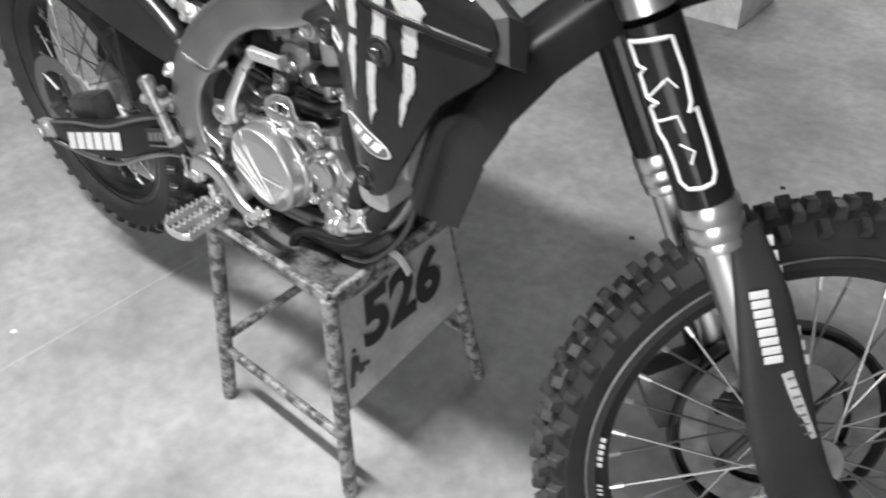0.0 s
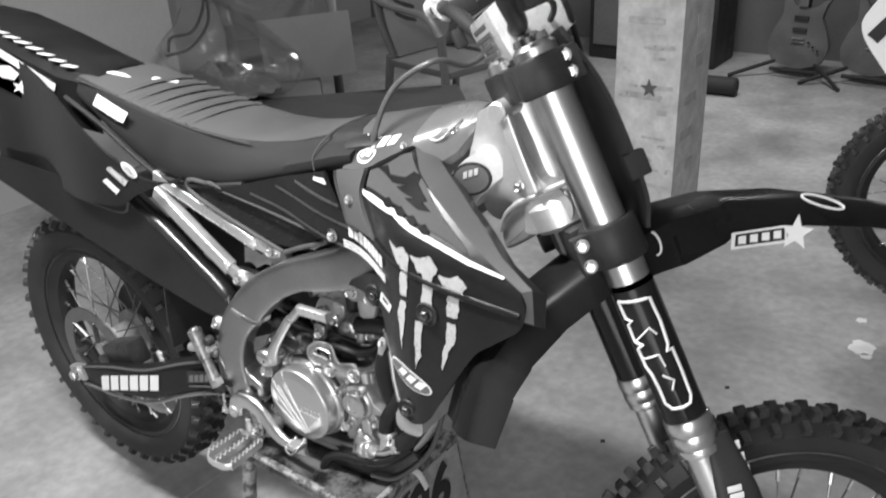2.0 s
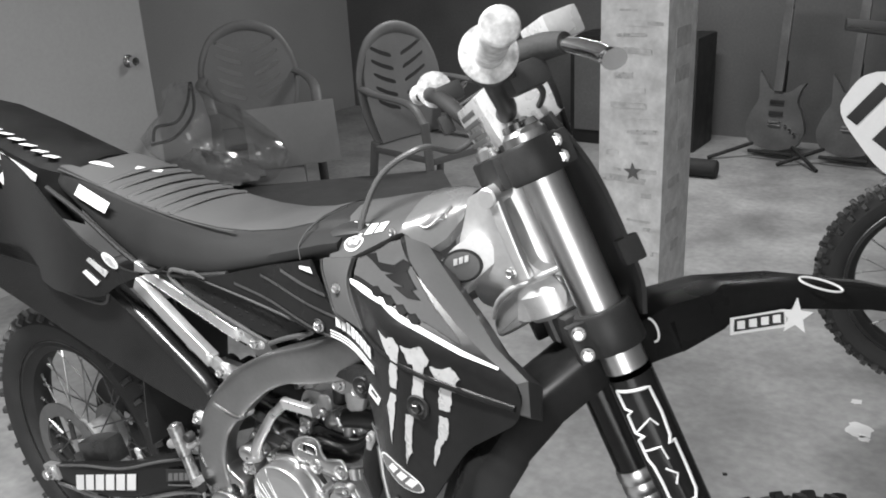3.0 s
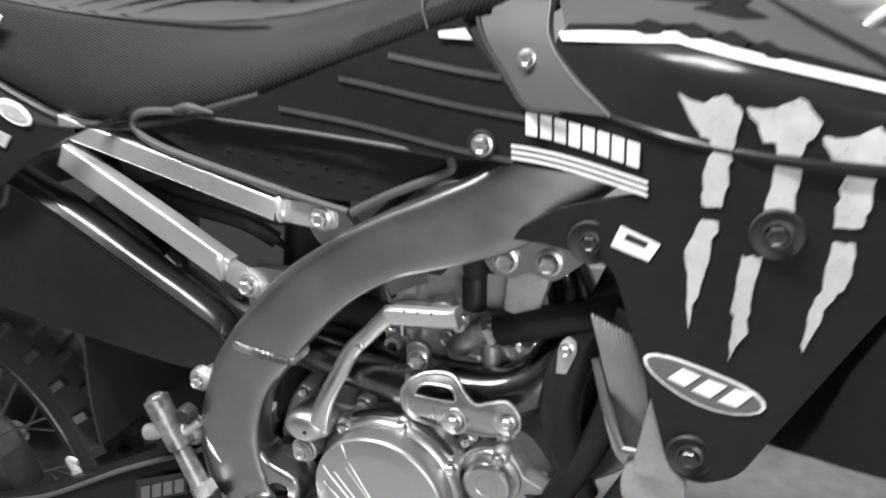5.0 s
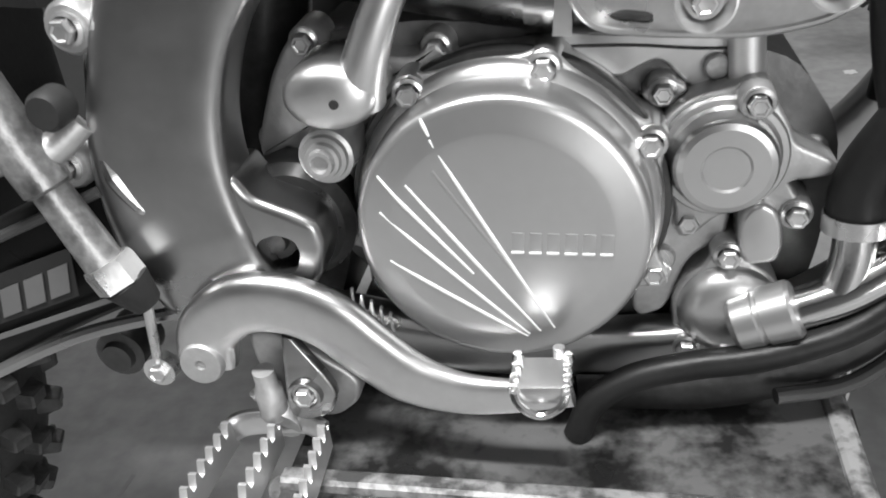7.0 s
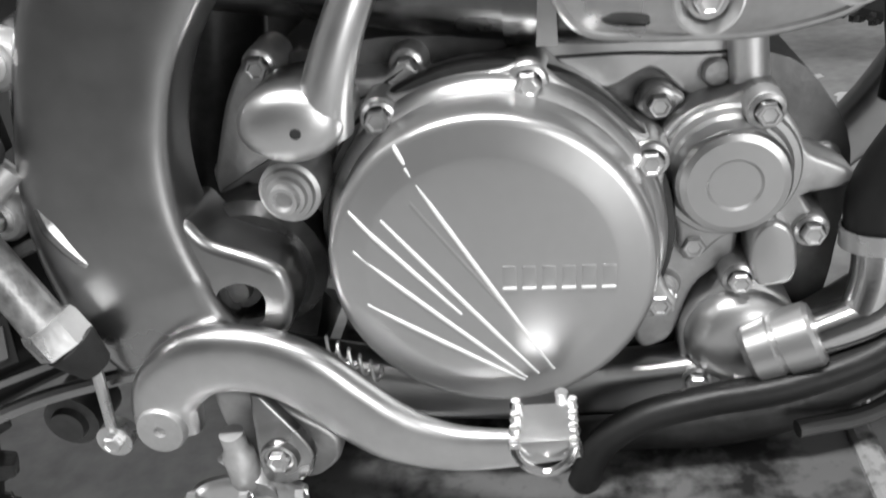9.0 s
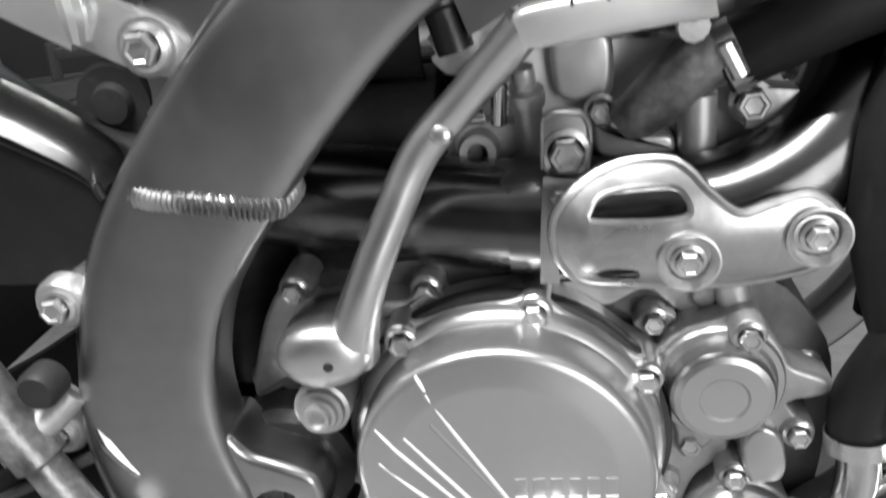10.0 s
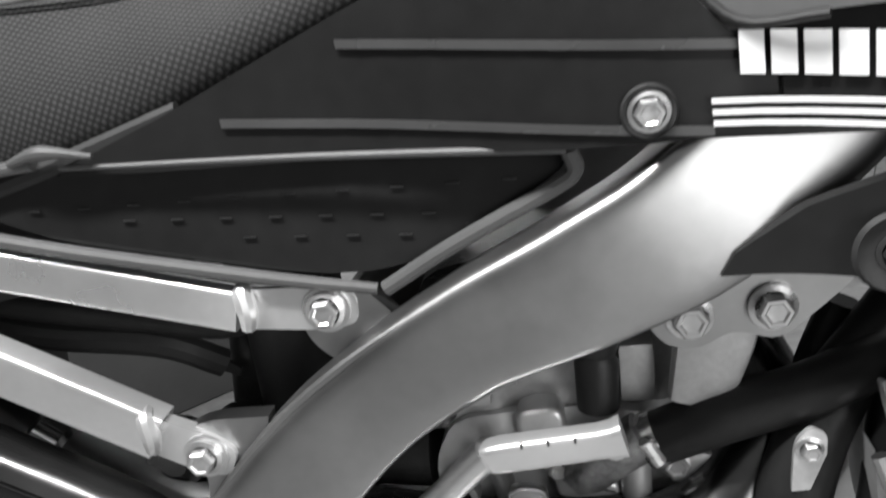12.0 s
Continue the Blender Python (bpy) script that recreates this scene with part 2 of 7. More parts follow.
def panel(pts, yf, thick=0.004, step=0.03, n=5, bev=0.0, holes=()):
    """A sheet whose outline lies in x and z, bent to y = yf(x, z), with thickness towards +y."""
    bm = bmesh.new()
    f = bm.faces.new([bm.verts.new((x, 0, z)) for x, z in outline(pts, n)])
    xs, zs = [v.co.x for v in bm.verts], [v.co.z for v in bm.verts]
    for lo, hi, no in ((min(xs), max(xs), (1, 0, 0)), (min(zs), max(zs), (0, 0, 1))):
        k = int((hi - lo) / step)
        for i in range(1, k + 1):
            c = lo + (hi - lo) * i / (k + 1)
            bmesh.ops.bisect_plane(bm, geom=bm.verts[:] + bm.edges[:] + bm.faces[:], plane_co=Vector(no) * c, plane_no=no)
    for v in bm.verts:
        v.co.y = yf(v.co.x, v.co.z)
    bm.normal_update()
    if sum(f.normal.y for f in bm.faces) > 0:
        bmesh.ops.reverse_faces(bm, faces=bm.faces[:])
    edge = [e for e in bm.edges if e.is_boundary]
    ret = bmesh.ops.extrude_face_region(bm, geom=bm.faces[:])
    for v in ret["geom"]:
        if isinstance(v, bmesh.types.BMVert):
            v.co.y += thick
    bmesh.ops.recalc_face_normals(bm, faces=bm.faces)
    return bm


def plate(pts, y, thick=0.02, r=0.0025, dome=0.0, n=5, seg=4):
    """A casting whose outline lies in x and z: front face at y with its rim rounded by r, back at y + thick."""
    pts = outline(pts, n)
    area = sum(a[0] * b[1] - b[0] * a[1] for a, b in zip(pts, pts[1:] + pts[:1]))
    if area < 0:
        pts = pts[::-1]
    m = len(pts)
    inward = []
    for i in range(m):
        (ax, az), (bx, bz) = pts[i - 1], pts[(i + 1) % m]
        d = math.hypot(bx - ax, bz - az) or 1
        inward.append((-(bz - az) / d, (bx - ax) / d))
    bm = bmesh.new()
    steps = [(0.0, thick), (0.0, r)] + [(r * (1 - math.cos(math.pi / 2 * k / seg)), r * (1 - math.sin(math.pi / 2 * k / seg))) for k in range(1, seg + 1)]
    if dome:
        steps += [(r * 2.2, -dome * 0.6), (r * 3.2, -dome)]
    rings = [[bm.verts.new((p[0] + v[0] * d, y + h, p[1] + v[1] * d)) for p, v in zip(pts, inward)] for d, h in steps]
    for a, b in zip(rings[:-1], rings[1:]):
        for j in range(m):
            bm.faces.new((a[j], a[(j + 1) % m], b[(j + 1) % m], b[j]))
    bm.faces.new(rings[-1])
    bm.faces.new(rings[0][::-1])
    bmesh.ops.recalc_face_normals(bm, faces=bm.faces)
    return bm


def slab(left, right, inward, bm=None, n=10, across=4, belly=0.0):
    """A thick plate spanned between two edge lines."""
    bm = bm or bmesh.new()
    L, Q = spline(left, n), spline(right, n)
    rows = []
    for i in range(25):
        f = i / 24
        a = L[min(len(L) - 1, round(f * (len(L) - 1)))]
        b = Q[min(len(Q) - 1, round(f * (len(Q) - 1)))]
        rows.append([bm.verts.new(a.lerp(b, k / across) - Vector(inward) * (belly * math.sin(math.pi * k / across))) for k in range(across + 1)])
    for a, b in zip(rows[:-1], rows[1:]):
        for k in range(across):
            bm.faces.new((a[k], b[k], b[k + 1], a[k + 1]))
    ret = bmesh.ops.extrude_face_region(bm, geom=bm.faces[:])
    for v in ret["geom"]:
        if isinstance(v, bmesh.types.BMVert):
            v.co += Vector(inward)
    bmesh.ops.recalc_face_normals(bm, faces=bm.faces)
    return bm


def lobed(cx, cz, r, lobes, ext=0.0085, w=0.0085, n=96):
    """A round outline that swells into an ear round each of the lobes."""
    out = []
    for i in range(n):
        t = 2 * math.pi * i / n
        rr = r
        for x, z in lobes:
            d = math.hypot(x - cx, z - cz)
            turn = (t - math.atan2(z - cz, x - cx) + math.pi) % (2 * math.pi) - math.pi
            rr = max(rr, r + (d + ext - r) * math.exp(-((turn * d / w) ** 2)))
        out.append((cx + rr * math.cos(t), cz + rr * math.sin(t), 1))
    return out


def flat(y):
    return lambda x, z: y


def smooth01(t):
    t = max(0.0, min(1.0, t))
    return t * t * (3 - 2 * t)


HEX = {}


def bolt(parent, p, r=0.007, d=(0, -1, 0), mat=None, name="bolt"):
    """A flanged hexagon bolt head, its mesh shared between bolts of one size."""
    key = (round(r, 4), (mat or STEEL).name)
    if key not in HEX:
        bm = lathe([(0, 0), (r * 1.35, 0), (r * 1.35, r * 0.25), (r * 1.05, r * 0.4)], seg=20)
        lathe([(r, r * 0.3), (r, r * 1.05), (r * 0.88, r * 1.2), (r * 0.7, r * 1.2), (r * 0.55, r * 1.08), (0, r * 1.05)], seg=6, bm=bm)
        ob = part(name, bm, mat or STEEL, parent, angle=30)
        HEX[key] = ob.data
    else:
        ob = new(name, HEX[key])
        ob.parent = parent
    ob.matrix_basis = axis(p, d)
    return ob

# ---- setting ----
X0, X1, YB, YF, HT = -4.2, 3.6, -3.2, 5.1, 2.6
floor = part("floor", block((X1 - X0, YF - YB, 0.1), ((X0 + X1) / 2, (YB + YF) / 2, -0.05), bev=0), CONCRETE, smooth=False)
tagged(floor, "pale worn concrete garage floor with stains", "floor", kind="structure")
ceiling = part("ceiling", block((X1 - X0, YF - YB, 0.1), ((X0 + X1) / 2, (YB + YF) / 2, HT + 0.05), bev=0), CEIL, smooth=False)
tagged(ceiling, "plain painted garage ceiling", "ceiling", kind="structure")
for nm, size, loc, mt in (("wall_north", (X1 - X0, 0.1, HT), ((X0 + X1) / 2, YF + 0.05, HT / 2), DARKWALL), ("wall_south", (5.15, 0.1, HT), (X0 + 2.575, YB - 0.05, HT / 2), DARKWALL), ("wall_south", (0.65, 0.1, HT), (X1 - 0.325, YB - 0.05, HT / 2), DARKWALL), ("wall_south", (2.0, 0.1, 0.48), (1.95, YB - 0.05, HT - 0.24), DARKWALL),
                          ("wall_west", (0.1, YF - YB, HT), (X0 - 0.05, (YB + YF) / 2, HT / 2), WALL), ("wall_east", (0.1, YF - YB, HT), (X1 + 0.05, (YB + YF) / 2, HT / 2), WALL)):
    tagged(part(nm, block(size, loc, bev=0), mt, smooth=False), "plain garage wall", "wall", kind="structure")
# a saw-cut joint and old paint drops on the concrete
STAIN = material("dark_concrete_joint", 0.33, 0.85, 0.0, 0.3, 6, 60, 0.2)
for x0, y0, x1, y1, w in ((-0.60, -0.76, -0.636, -0.521, 0.009), (-0.636, -0.521, -0.622, -0.283, 0.008), (-0.622, -0.283, -0.59, 0.25, 0.006), (-3.2, -0.2, -2.6, 1.9, 0.012)):
    dx, dy = x1 - x0, y1 - y0
    part("floor_joint", block((math.hypot(dx, dy), w, 0.0016), ((x0 + x1) / 2, (y0 + y1) / 2, 0), (0, 0, math.degrees(math.atan2(dy, dx))), bev=0), STAIN, floor, smooth=False)
rng = random.Random(5)
for x, y, r in ((-0.724, -0.465, 0.017), (-0.722, -0.385, 0.008), (-1.195, -0.36, 0.014), (-0.814, -0.565, 0.009), (0.653, 1.533, 0.045), (0.675, 1.485, 0.02), (-0.9, -0.62, 0.006), (0.62, 1.7, 0.02)):
    pts = [(x + r * math.cos(u) * rng.uniform(0.6, 1.1), y + r * math.sin(u) * rng.uniform(0.6, 1.1)) for u in (2 * math.pi * i / 18 for i in range(18))]
    bm = bmesh.new()
    bm.faces.new([bm.verts.new((px, py, 0.0012)) for px, py in pts])
    part("paint_drop", bm, WHITE, floor, smooth=False)
for x, y in ((0.18, 0.711), (0.378, 1.117)):
    part("grit", block((0.012, 0.009, 0.004), (x, y, 0.002), (0, 0, 30), bev=0.001), RUBBER, floor)
# ---- motorcycle ----
bike = thing("motorcycle", "black motocross motorcycle with bare aluminium frame on a metal stand", "motorcycle")


def y_shroud(x, z):
    h = z - (1.016 - 0.19 * (x - 0.16))
    return -0.135 - 0.063 * smooth01((x - 0.13) / 0.17) + 0.55 * (h + math.hypot(h, 0.003)) + 0.3 * max(0, z - 0.96) * (1 - smooth01((x - 0.13) / 0.13))


def y_panel(x, z):
    return -0.114 - 0.02 * smooth01((x + 0.05) / 0.15) + 0.2 * max(0, z - 0.985)


def y_tail(x, z):
    return -0.118 - 0.026 * smooth01((-0.28 - x) / 0.08) + 0.06 * smooth01((-0.45 - x) / 0.4) + 0.02 * max(0, z - 0.97)


def proud(f, d):
    return lambda x, z: f(x, z) - d


def cut(ob, cutters):
    """Take the cutters' shapes out of a mesh."""
    for bm in cutters:
        me = bpy.data.meshes.new("cutter")
        bm.to_mesh(me)
        bm.free()
        tool = new("cutter", me)
        mod = ob.modifiers.new("cut", "BOOLEAN")
        mod.operation, mod.object, mod.solver = "DIFFERENCE", tool, "EXACT"
        dg = bpy.context.evaluated_depsgraph_get()
        made = bpy.data.meshes.new_from_object(ob.evaluated_get(dg))
        ob.modifiers.clear()
        ob.data = made
        bpy.data.objects.remove(tool)
        bpy.data.meshes.remove(me)
    ob.data.set_sharp_from_angle(angle=radians(35))
    return ob


def oval(x, z, a, b, tilt=0, n=20):
    t = radians(tilt)
    return [(x + a * math.cos(u) * math.cos(t) - b * math.sin(u) * math.sin(t), z + a * math.cos(u) * math.sin(t) + b * math.sin(u) * math.cos(t), 1) for u in (2 * math.pi * i / n for i in range(n))]


def decal(name, pts, yf, mat, parent, off=0.0012, n=3, label="", step=0.02):
    return part(name, panel(pts, proud(yf, off), 0.0006, step, n), mat, parent, label, angle=60)


def bars(a, b, height, count, yf, mat, parent, slant=0.15, gap=0.16, off=0.0012, name="lettering"):
    """A row of plain blocks the size of letters, from a to b along the foot of the word; height is given as a vector."""
    a, b = Vector(a), Vector(b)
    h = Vector(height)
    w = (b - a) / count
    for i in range(count):
        p, q = a + w * (i + gap / 2), a + w * (i + 1 - gap / 2)
        s = h + w * slant
        decal(name, [(*p, 1), (*q, 1), (*(q + s), 1), (*(p + s), 1)], yf, mat, parent, off)


# -- frame --
SPAR = [(0.30, -0.070, 1.00), (0.20, -0.096, 0.935), (0.118, -0.1125, 0.880), (0.064, -0.119, 0.857), (0.000, -0.119, 0.834), (-0.050, -0.119, 0.807), (-0.090, -0.119, 0.777), (-0.135, -0.120, 0.733), (-0.172, -0.121, 0.688),
        (-0.190, -0.123, 0.645), (-0.197, -0.124, 0.605), (-0.193, -0.124, 0.565), (-0.182, -0.124, 0.535)]
SPARW = [0.030, 0.034, 0.036, 0.033, 0.0285, 0.0285, 0.031, 0.033, 0.0325, 0.033, 0.036, 0.038, 0.034]
for side in (1, -1):
    pts = [(x, y * side, z) for x, y, z in SPAR]
    spar = part("frame_spar", sweep(pts, SPARW, 8, 44, up=(0, 1, 0), box=(0.55, 1.0), square=6.0), ALU, bike, "brushed aluminium frame spar")
    # rippled weld seam between the two
    bm = bmesh.new()
    c, t = Vector((-0.1405, pts[7][1], 0.7215)), Vector((-0.2, 0, -0.98))
    nrm = Vector((0.98, 0, -0.2))
    rng = random.Random(3)
    loop = []
    for i in range(720):
        u = 2 * math.pi * i / 720
        ca, sa = math.cos(u), math.sin(u)
        e = 2 / 6.0
        loop.append(c + Vector((0, 1, 0)) * math.copysign(abs(ca) ** e, ca) * 0.0190 + nrm * math.copysign(abs(sa) ** e, sa) * 0.0335)
    # even steps along the seam
    run = [0.0]
    for p, q in zip(loop, loop[1:] + loop[:1]):
        run.append(run[-1] + (q - p).length)
    ring = loop + loop[:1]
    N = 420
    even = [Vector([float(np.interp(run[-1] * i / N, run, [p[k] for p in ring])) for k in range(3)]) for i in range(N)]
    rings = []
    for i, p in enumerate(even):
        d = (p - c).normalized()
        r = 0.0024 + 0.0008 * math.sin(i * 2 * math.pi / 5) + rng.uniform(-0.0002, 0.0002)
        rings.append([bm.verts.new(p + (d * math.cos(a) + t * (math.sin(a) + 0.4) * 1.7) * r) for a in (2 * math.pi * k / 8 for k in range(8))])
    for i in range(N):
        A, B = rings[i], rings[(i + 1) % N]
        for k in range(8):
            bm.faces.new((A[k], A[(k + 1) % 8], B[(k + 1) % 8], B[k]))
    bmesh.ops.recalc_face_normals(bm, faces=bm.faces)
    part("weld_bead", bm, ALU, spar)
    # raised edge seam along the upper rim
    part("edge_seam", sweep([(x - 0.6 * w, (y - 0.012) * side, z + 0.74 * w) for (x, y, z), w in zip(SPAR[4:8], SPARW[4:8])], [0.001, 0.003, 0.003, 0.002], 8, 8), ALU, spar)
# lower casting with a pocket round the pivot bolt
gus = part("pivot_gusset", plate([(-0.1816, 0.5962), (-0.1610, 0.6043), (-0.1540, 0.5909), (-0.1359, 0.5831), (-0.1223, 0.5757), (-0.1202, 0.5619), (-0.1261, 0.5426), (-0.1399, 0.5339), (-0.1661, 0.5289), (-0.2024, 0.5214), (-0.2150, 0.5445)], -0.1385, 0.035, 0.005, seg=6), FRAMECAST, bike, "cast gusset with rounded pocket")
cut(gus, [plate([(-0.1587, 0.5583), (-0.1540, 0.5676), (-0.1442, 0.5708), (-0.1351, 0.5673), (-0.1333, 0.5598), (-0.1368, 0.5494), (-0.1478, 0.5463), (-0.1569, 0.5497)], -0.2, 0.09, 0.002)])
part("pocket_wall", lathe([(0.024, 0.0), (0.022, 0.014), (0.019, 0.018), (0.019, -0.004), (0.024, -0.004)], axis((-0.147, -0.112, 0.562), (0, -1, 0)), 28), FRAMECAST, gus)
part("pivot_nut", lathe([(0, 0.012), (0.006, 0.012), (0.007, 0.008), (0.011, 0.008), (0.012, 0.0), (0, 0)], axis((-0.150, -0.118, 0.561), (0, -1, 0)), 20), DARKMETAL, gus)
part("pivot_tube", rod((-0.146, 0.11, 0.562), (-0.146, -0.112, 0.562), 0.034, seg=28), DARKMETAL, bike)
part("linkage", block((0.12, 0.12, 0.09), (-0.20, 0, 0.50), (0, 20, 0), bev=0.02), DARKMETAL, bike)
part("casting_ridge", sweep([(-0.224, -0.139, 0.622), (-0.219, -0.141, 0.605), (-0.209, -0.1405, 0.588), (-0.196, -0.139, 0.578)], [0.0015, 0.005, 0.0045, 0.001], 6, 10), FRAMECAST, gus)
for p in ((-0.223, -0.128, 0.677), (-0.244, -0.132, 0.611), (-0.238, -0.127, 0.558)):
    lug = part("frame_lug", lathe([(0, 0.008), (0.011, 0.008), (0.013, 0.005), (0.0135, -0.01), (0, -0.01)], axis(p, (0, -1, 0)), 20), CAST, bike)
    part("lug_web", panel([(p[0], p[2] - 0.011, 1), (p[0], p[2] + 0.011, 1), (p[0] + 0.035, p[2] + 0.022, 1), (p[0] + 0.035, p[2] - 0.022, 1)], flat(p[1] + 0.004), 0.008), CAST, lug)
    bolt(lug, (p[0], p[1] - 0.008, p[2]), 0.0062)
part("lug_strip", panel([(-0.218, 0.694, 1), (-0.206, 0.694, 1), (-0.214, 0.645), (-0.228, 0.598, 1), (-0.244, 0.600, 1), (-0.231, 0.645)], flat(-0.125), 0.01), FRAMECAST, bike)
# engine hanger plate under the spar
han = part("engine_hanger", panel([(0.078, 0.838), (0.092, 0.812), (0.108, 0.808), (0.125, 0.816), (0.146, 0.808), (0.165, 0.822), (0.185, 0.838), (0.16, 0.852), (0.12, 0.858)], flat(-0.113), 0.007), ALU, bike, "aluminium engine hanger plate")
bolt(han, (0.1053, -0.114, 0.8265), 0.0085)
bolt(han, (0.1435, -0.114, 0.8265), 0.0085)
part("hanger_bracket", sweep([(0.125, -0.09, 0.83), (0.118, -0.09, 0.80), (0.108, -0.085, 0.765)], [0.022, 0.02, 0.016], 5, 16, up=(0, 1, 0), box=(0.4, 1), square=4), CAST, bike)
part("hanger_weld", sweep([(0.078, -0.122, 0.840), (0.10, -0.123, 0.846), (0.122, -0.124, 0.856), (0.135, -0.124, 0.868)], [0.002, 0.004, 0.004, 0.003], 5, 8), ALU, han)
# cradle under the engine
for side in (1, -1):
    part("cradle_tube", sweep([(-0.16, -0.095 * side, 0.495), (-0.06, -0.09 * side, 0.472), (0.06, -0.085 * side, 0.47), (0.13, -0.08 * side, 0.495), (0.19, -0.07 * side, 0.55), (0.25, -0.05 * side, 0.68), (0.31, -0.03, 0.86)], 0.016, 8, 16, up=(0, 1, 0), box=(0.8, 1), square=4), ALU, bike)
# subframe struts with welded ends and lugs
for side in (1, -1):
    up_ = part("subframe_strut", sweep([(-0.118, -0.105 * side, 0.8585), (-0.24, -0.105 * side, 0.8985), (-0.36, -0.103 * side, 0.935)], 0.0115, 4, 24, up=(0, 1, 0), box=(0.75, 1), square=8), STRUT, bike, "square aluminium subframe strut")
    lo_ = part("subframe_strut", sweep([(-0.178, -0.116 * side, 0.797), (-0.25, -0.116 * side, 0.8435), (-0.36, -0.108 * side, 0.905)], 0.0135, 4, 24, up=(0, 1, 0), box=(0.7, 1), square=8), STRUT, bike, "square aluminium subframe strut")
    if side == 1:
        for ob, a, b, yb in ((up_, (-0.116, 0.8585), (-0.0715, 0.853), -0.107), (lo_, (-0.183, 0.800), (-0.1535, 0.7835), -0.119)):
            part("strut_weld", sweep([(a[0] + 0.001, yb + 0.004, a[1] + 0.011), (a[0] + 0.003, yb - 0.004, a[1] + 0.009), (a[0] + 0.004, yb - 0.006, a[1]), (a[0] + 0.001, yb - 0.003, a[1] - 0.010)], [0.004, 0.0055, 0.0055, 0.004], 6, 10), STRUT, ob)
            d = Vector((b[0] - a[0], b[1] - a[1])).normalized()
            q = Vector((-d.y, d.x))
            e = [(a[0] + q.x * 0.011, a[1] + q.y * 0.011, 1), (b[0] + q.x * 0.012, b[1] + q.y * 0.012), (b[0] + d.x * 0.016 + q.x * 0.008, b[1] + d.y * 0.016 + q.y * 0.008), (b[0] + d.x * 0.016 - q.x * 0.008, b[1] + d.y * 0.016 - q.y * 0.008),
                 (b[0] - q.x * 0.012, b[1] - q.y * 0.012), (a[0] - q.x * 0.011, a[1] - q.y * 0.011, 1)]
            tab = part("strut_lug", panel(e, flat(yb - 0.002), 0.008), STRUT, ob)
            part("washer", lathe([(0, 0.002), (0.0125, 0.002), (0.0125, 0), (0, 0)], axis((b[0], yb - 0.002, b[1]), (0, -1, 0)), 24), STEEL, tab)
            bolt(tab, (b[0], yb - 0.004, b[1]), 0.0075)
part("frame_tab", panel([(-0.09, 0.866), (-0.05, 0.86, 1), (-0.03, 0.835, 1), (-0.065, 0.815, 1), (-0.085, 0.835)], flat(-0.108), 0.012), ALU, bike)
part("frame_tab", panel([(-0.172, 0.793), (-0.15, 0.802), (-0.115, 0.80, 1), (-0.13, 0.745, 1), (-0.165, 0.74, 1), (-0.158, 0.77)], flat(-0.117), 0.012), ALU, bike)

# -- what stands between the struts --
part("shock_reservoir", lathe([(0, 0), (0.026, 0), (0.03, 0.004), (0.03, 0.075), (0.033, 0.078), (0.033, 0.1), (0, 0.1)], axis((-0.125, -0.03, 0.752), (0.05, 0, 1)), 28), BLACK, bike, "black shock reservoir")
part("shock_body", rod((-0.20, 0.0, 0.56), (-0.14, 0.0, 0.86), 0.028), DARKMETAL, bike)
part("breather_hose", sweep([(-0.36, -0.06, 0.885), (-0.27, -0.065, 0.862), (-0.2, -0.065, 0.845), (-0.15, -0.06, 0.832), (-0.11, -0.05, 0.842)], 0.0075, 8, 12), HOSE, bike)
part("wiring_loom", sweep([(-0.36, -0.05, 0.872), (-0.28, -0.055, 0.842), (-0.2, -0.055, 0.825), (-0.17, -0.04, 0.80)], 0.009, 6, 10), BLACK, bike)
part("mid_pipe", sweep([(-0.36, -0.075, 0.84), (-0.30, -0.08, 0.785), (-0.25, -0.075, 0.742), (-0.2, -0.065, 0.712), (-0.14, -0.065, 0.70)], [0.03, 0.027, 0.024, 0.024, 0.025], 8, 22), MIDPIPE, bike, "bright steel exhaust mid pipe")
part("pipe_joint", rod((-0.292, -0.08, 0.779), (-0.275, -0.08, 0.764), 0.029, seg=24), CHROME, bike)
for p in ((-0.168, -0.05, 0.752), (-0.205, -0.06, 0.752)):
    part("rubber_mount", lathe([(0, 0.014), (0.009, 0.014), (0.011, 0.01), (0.019, 0.01), (0.021, 0.006), (0.021, -0.01), (0, -0.01)], axis(p, (0, -1, 0)), 20), RUBBER, bike)
part("bracket", panel([(-0.235, 0.835, 1), (-0.20, 0.82, 1), (-0.165, 0.79, 1), (-0.168, 0.785, 1), (-0.215, 0.81, 1)], flat(-0.03), 0.003), DARKMETAL, bike)
part("inner_fender", block((0.26, 0.11, 0.03), (-0.49, 0, 0.86), (0, -12, 0), bev=0.01), BLACK, bike)
part("mud_flap", sweep([(-0.352, -0.02, 0.84), (-0.372, -0.02, 0.74), (-0.388, -0.02, 0.64), (-0.39, -0.02, 0.565)], 0.105, 8, 20, up=(0, 1, 0), box=(1, 0.03), square=6), BLACK, bike, "black moulded mud flap")
part("airbox", block((0.34, 0.17, 0.11), (-0.16, 0.0, 0.935), (0, -6, 0), bev=0.03), BLACK, bike)

# -- engine --
def lumpy(y, d, f=34.0):
    return lambda x, z: y + d * noise.noise(Vector((x * f, 0.3, z * f))) + 0.4 * d * noise.noise(Vector((x * f * 2.6, 4.1, z * f * 2.6)))


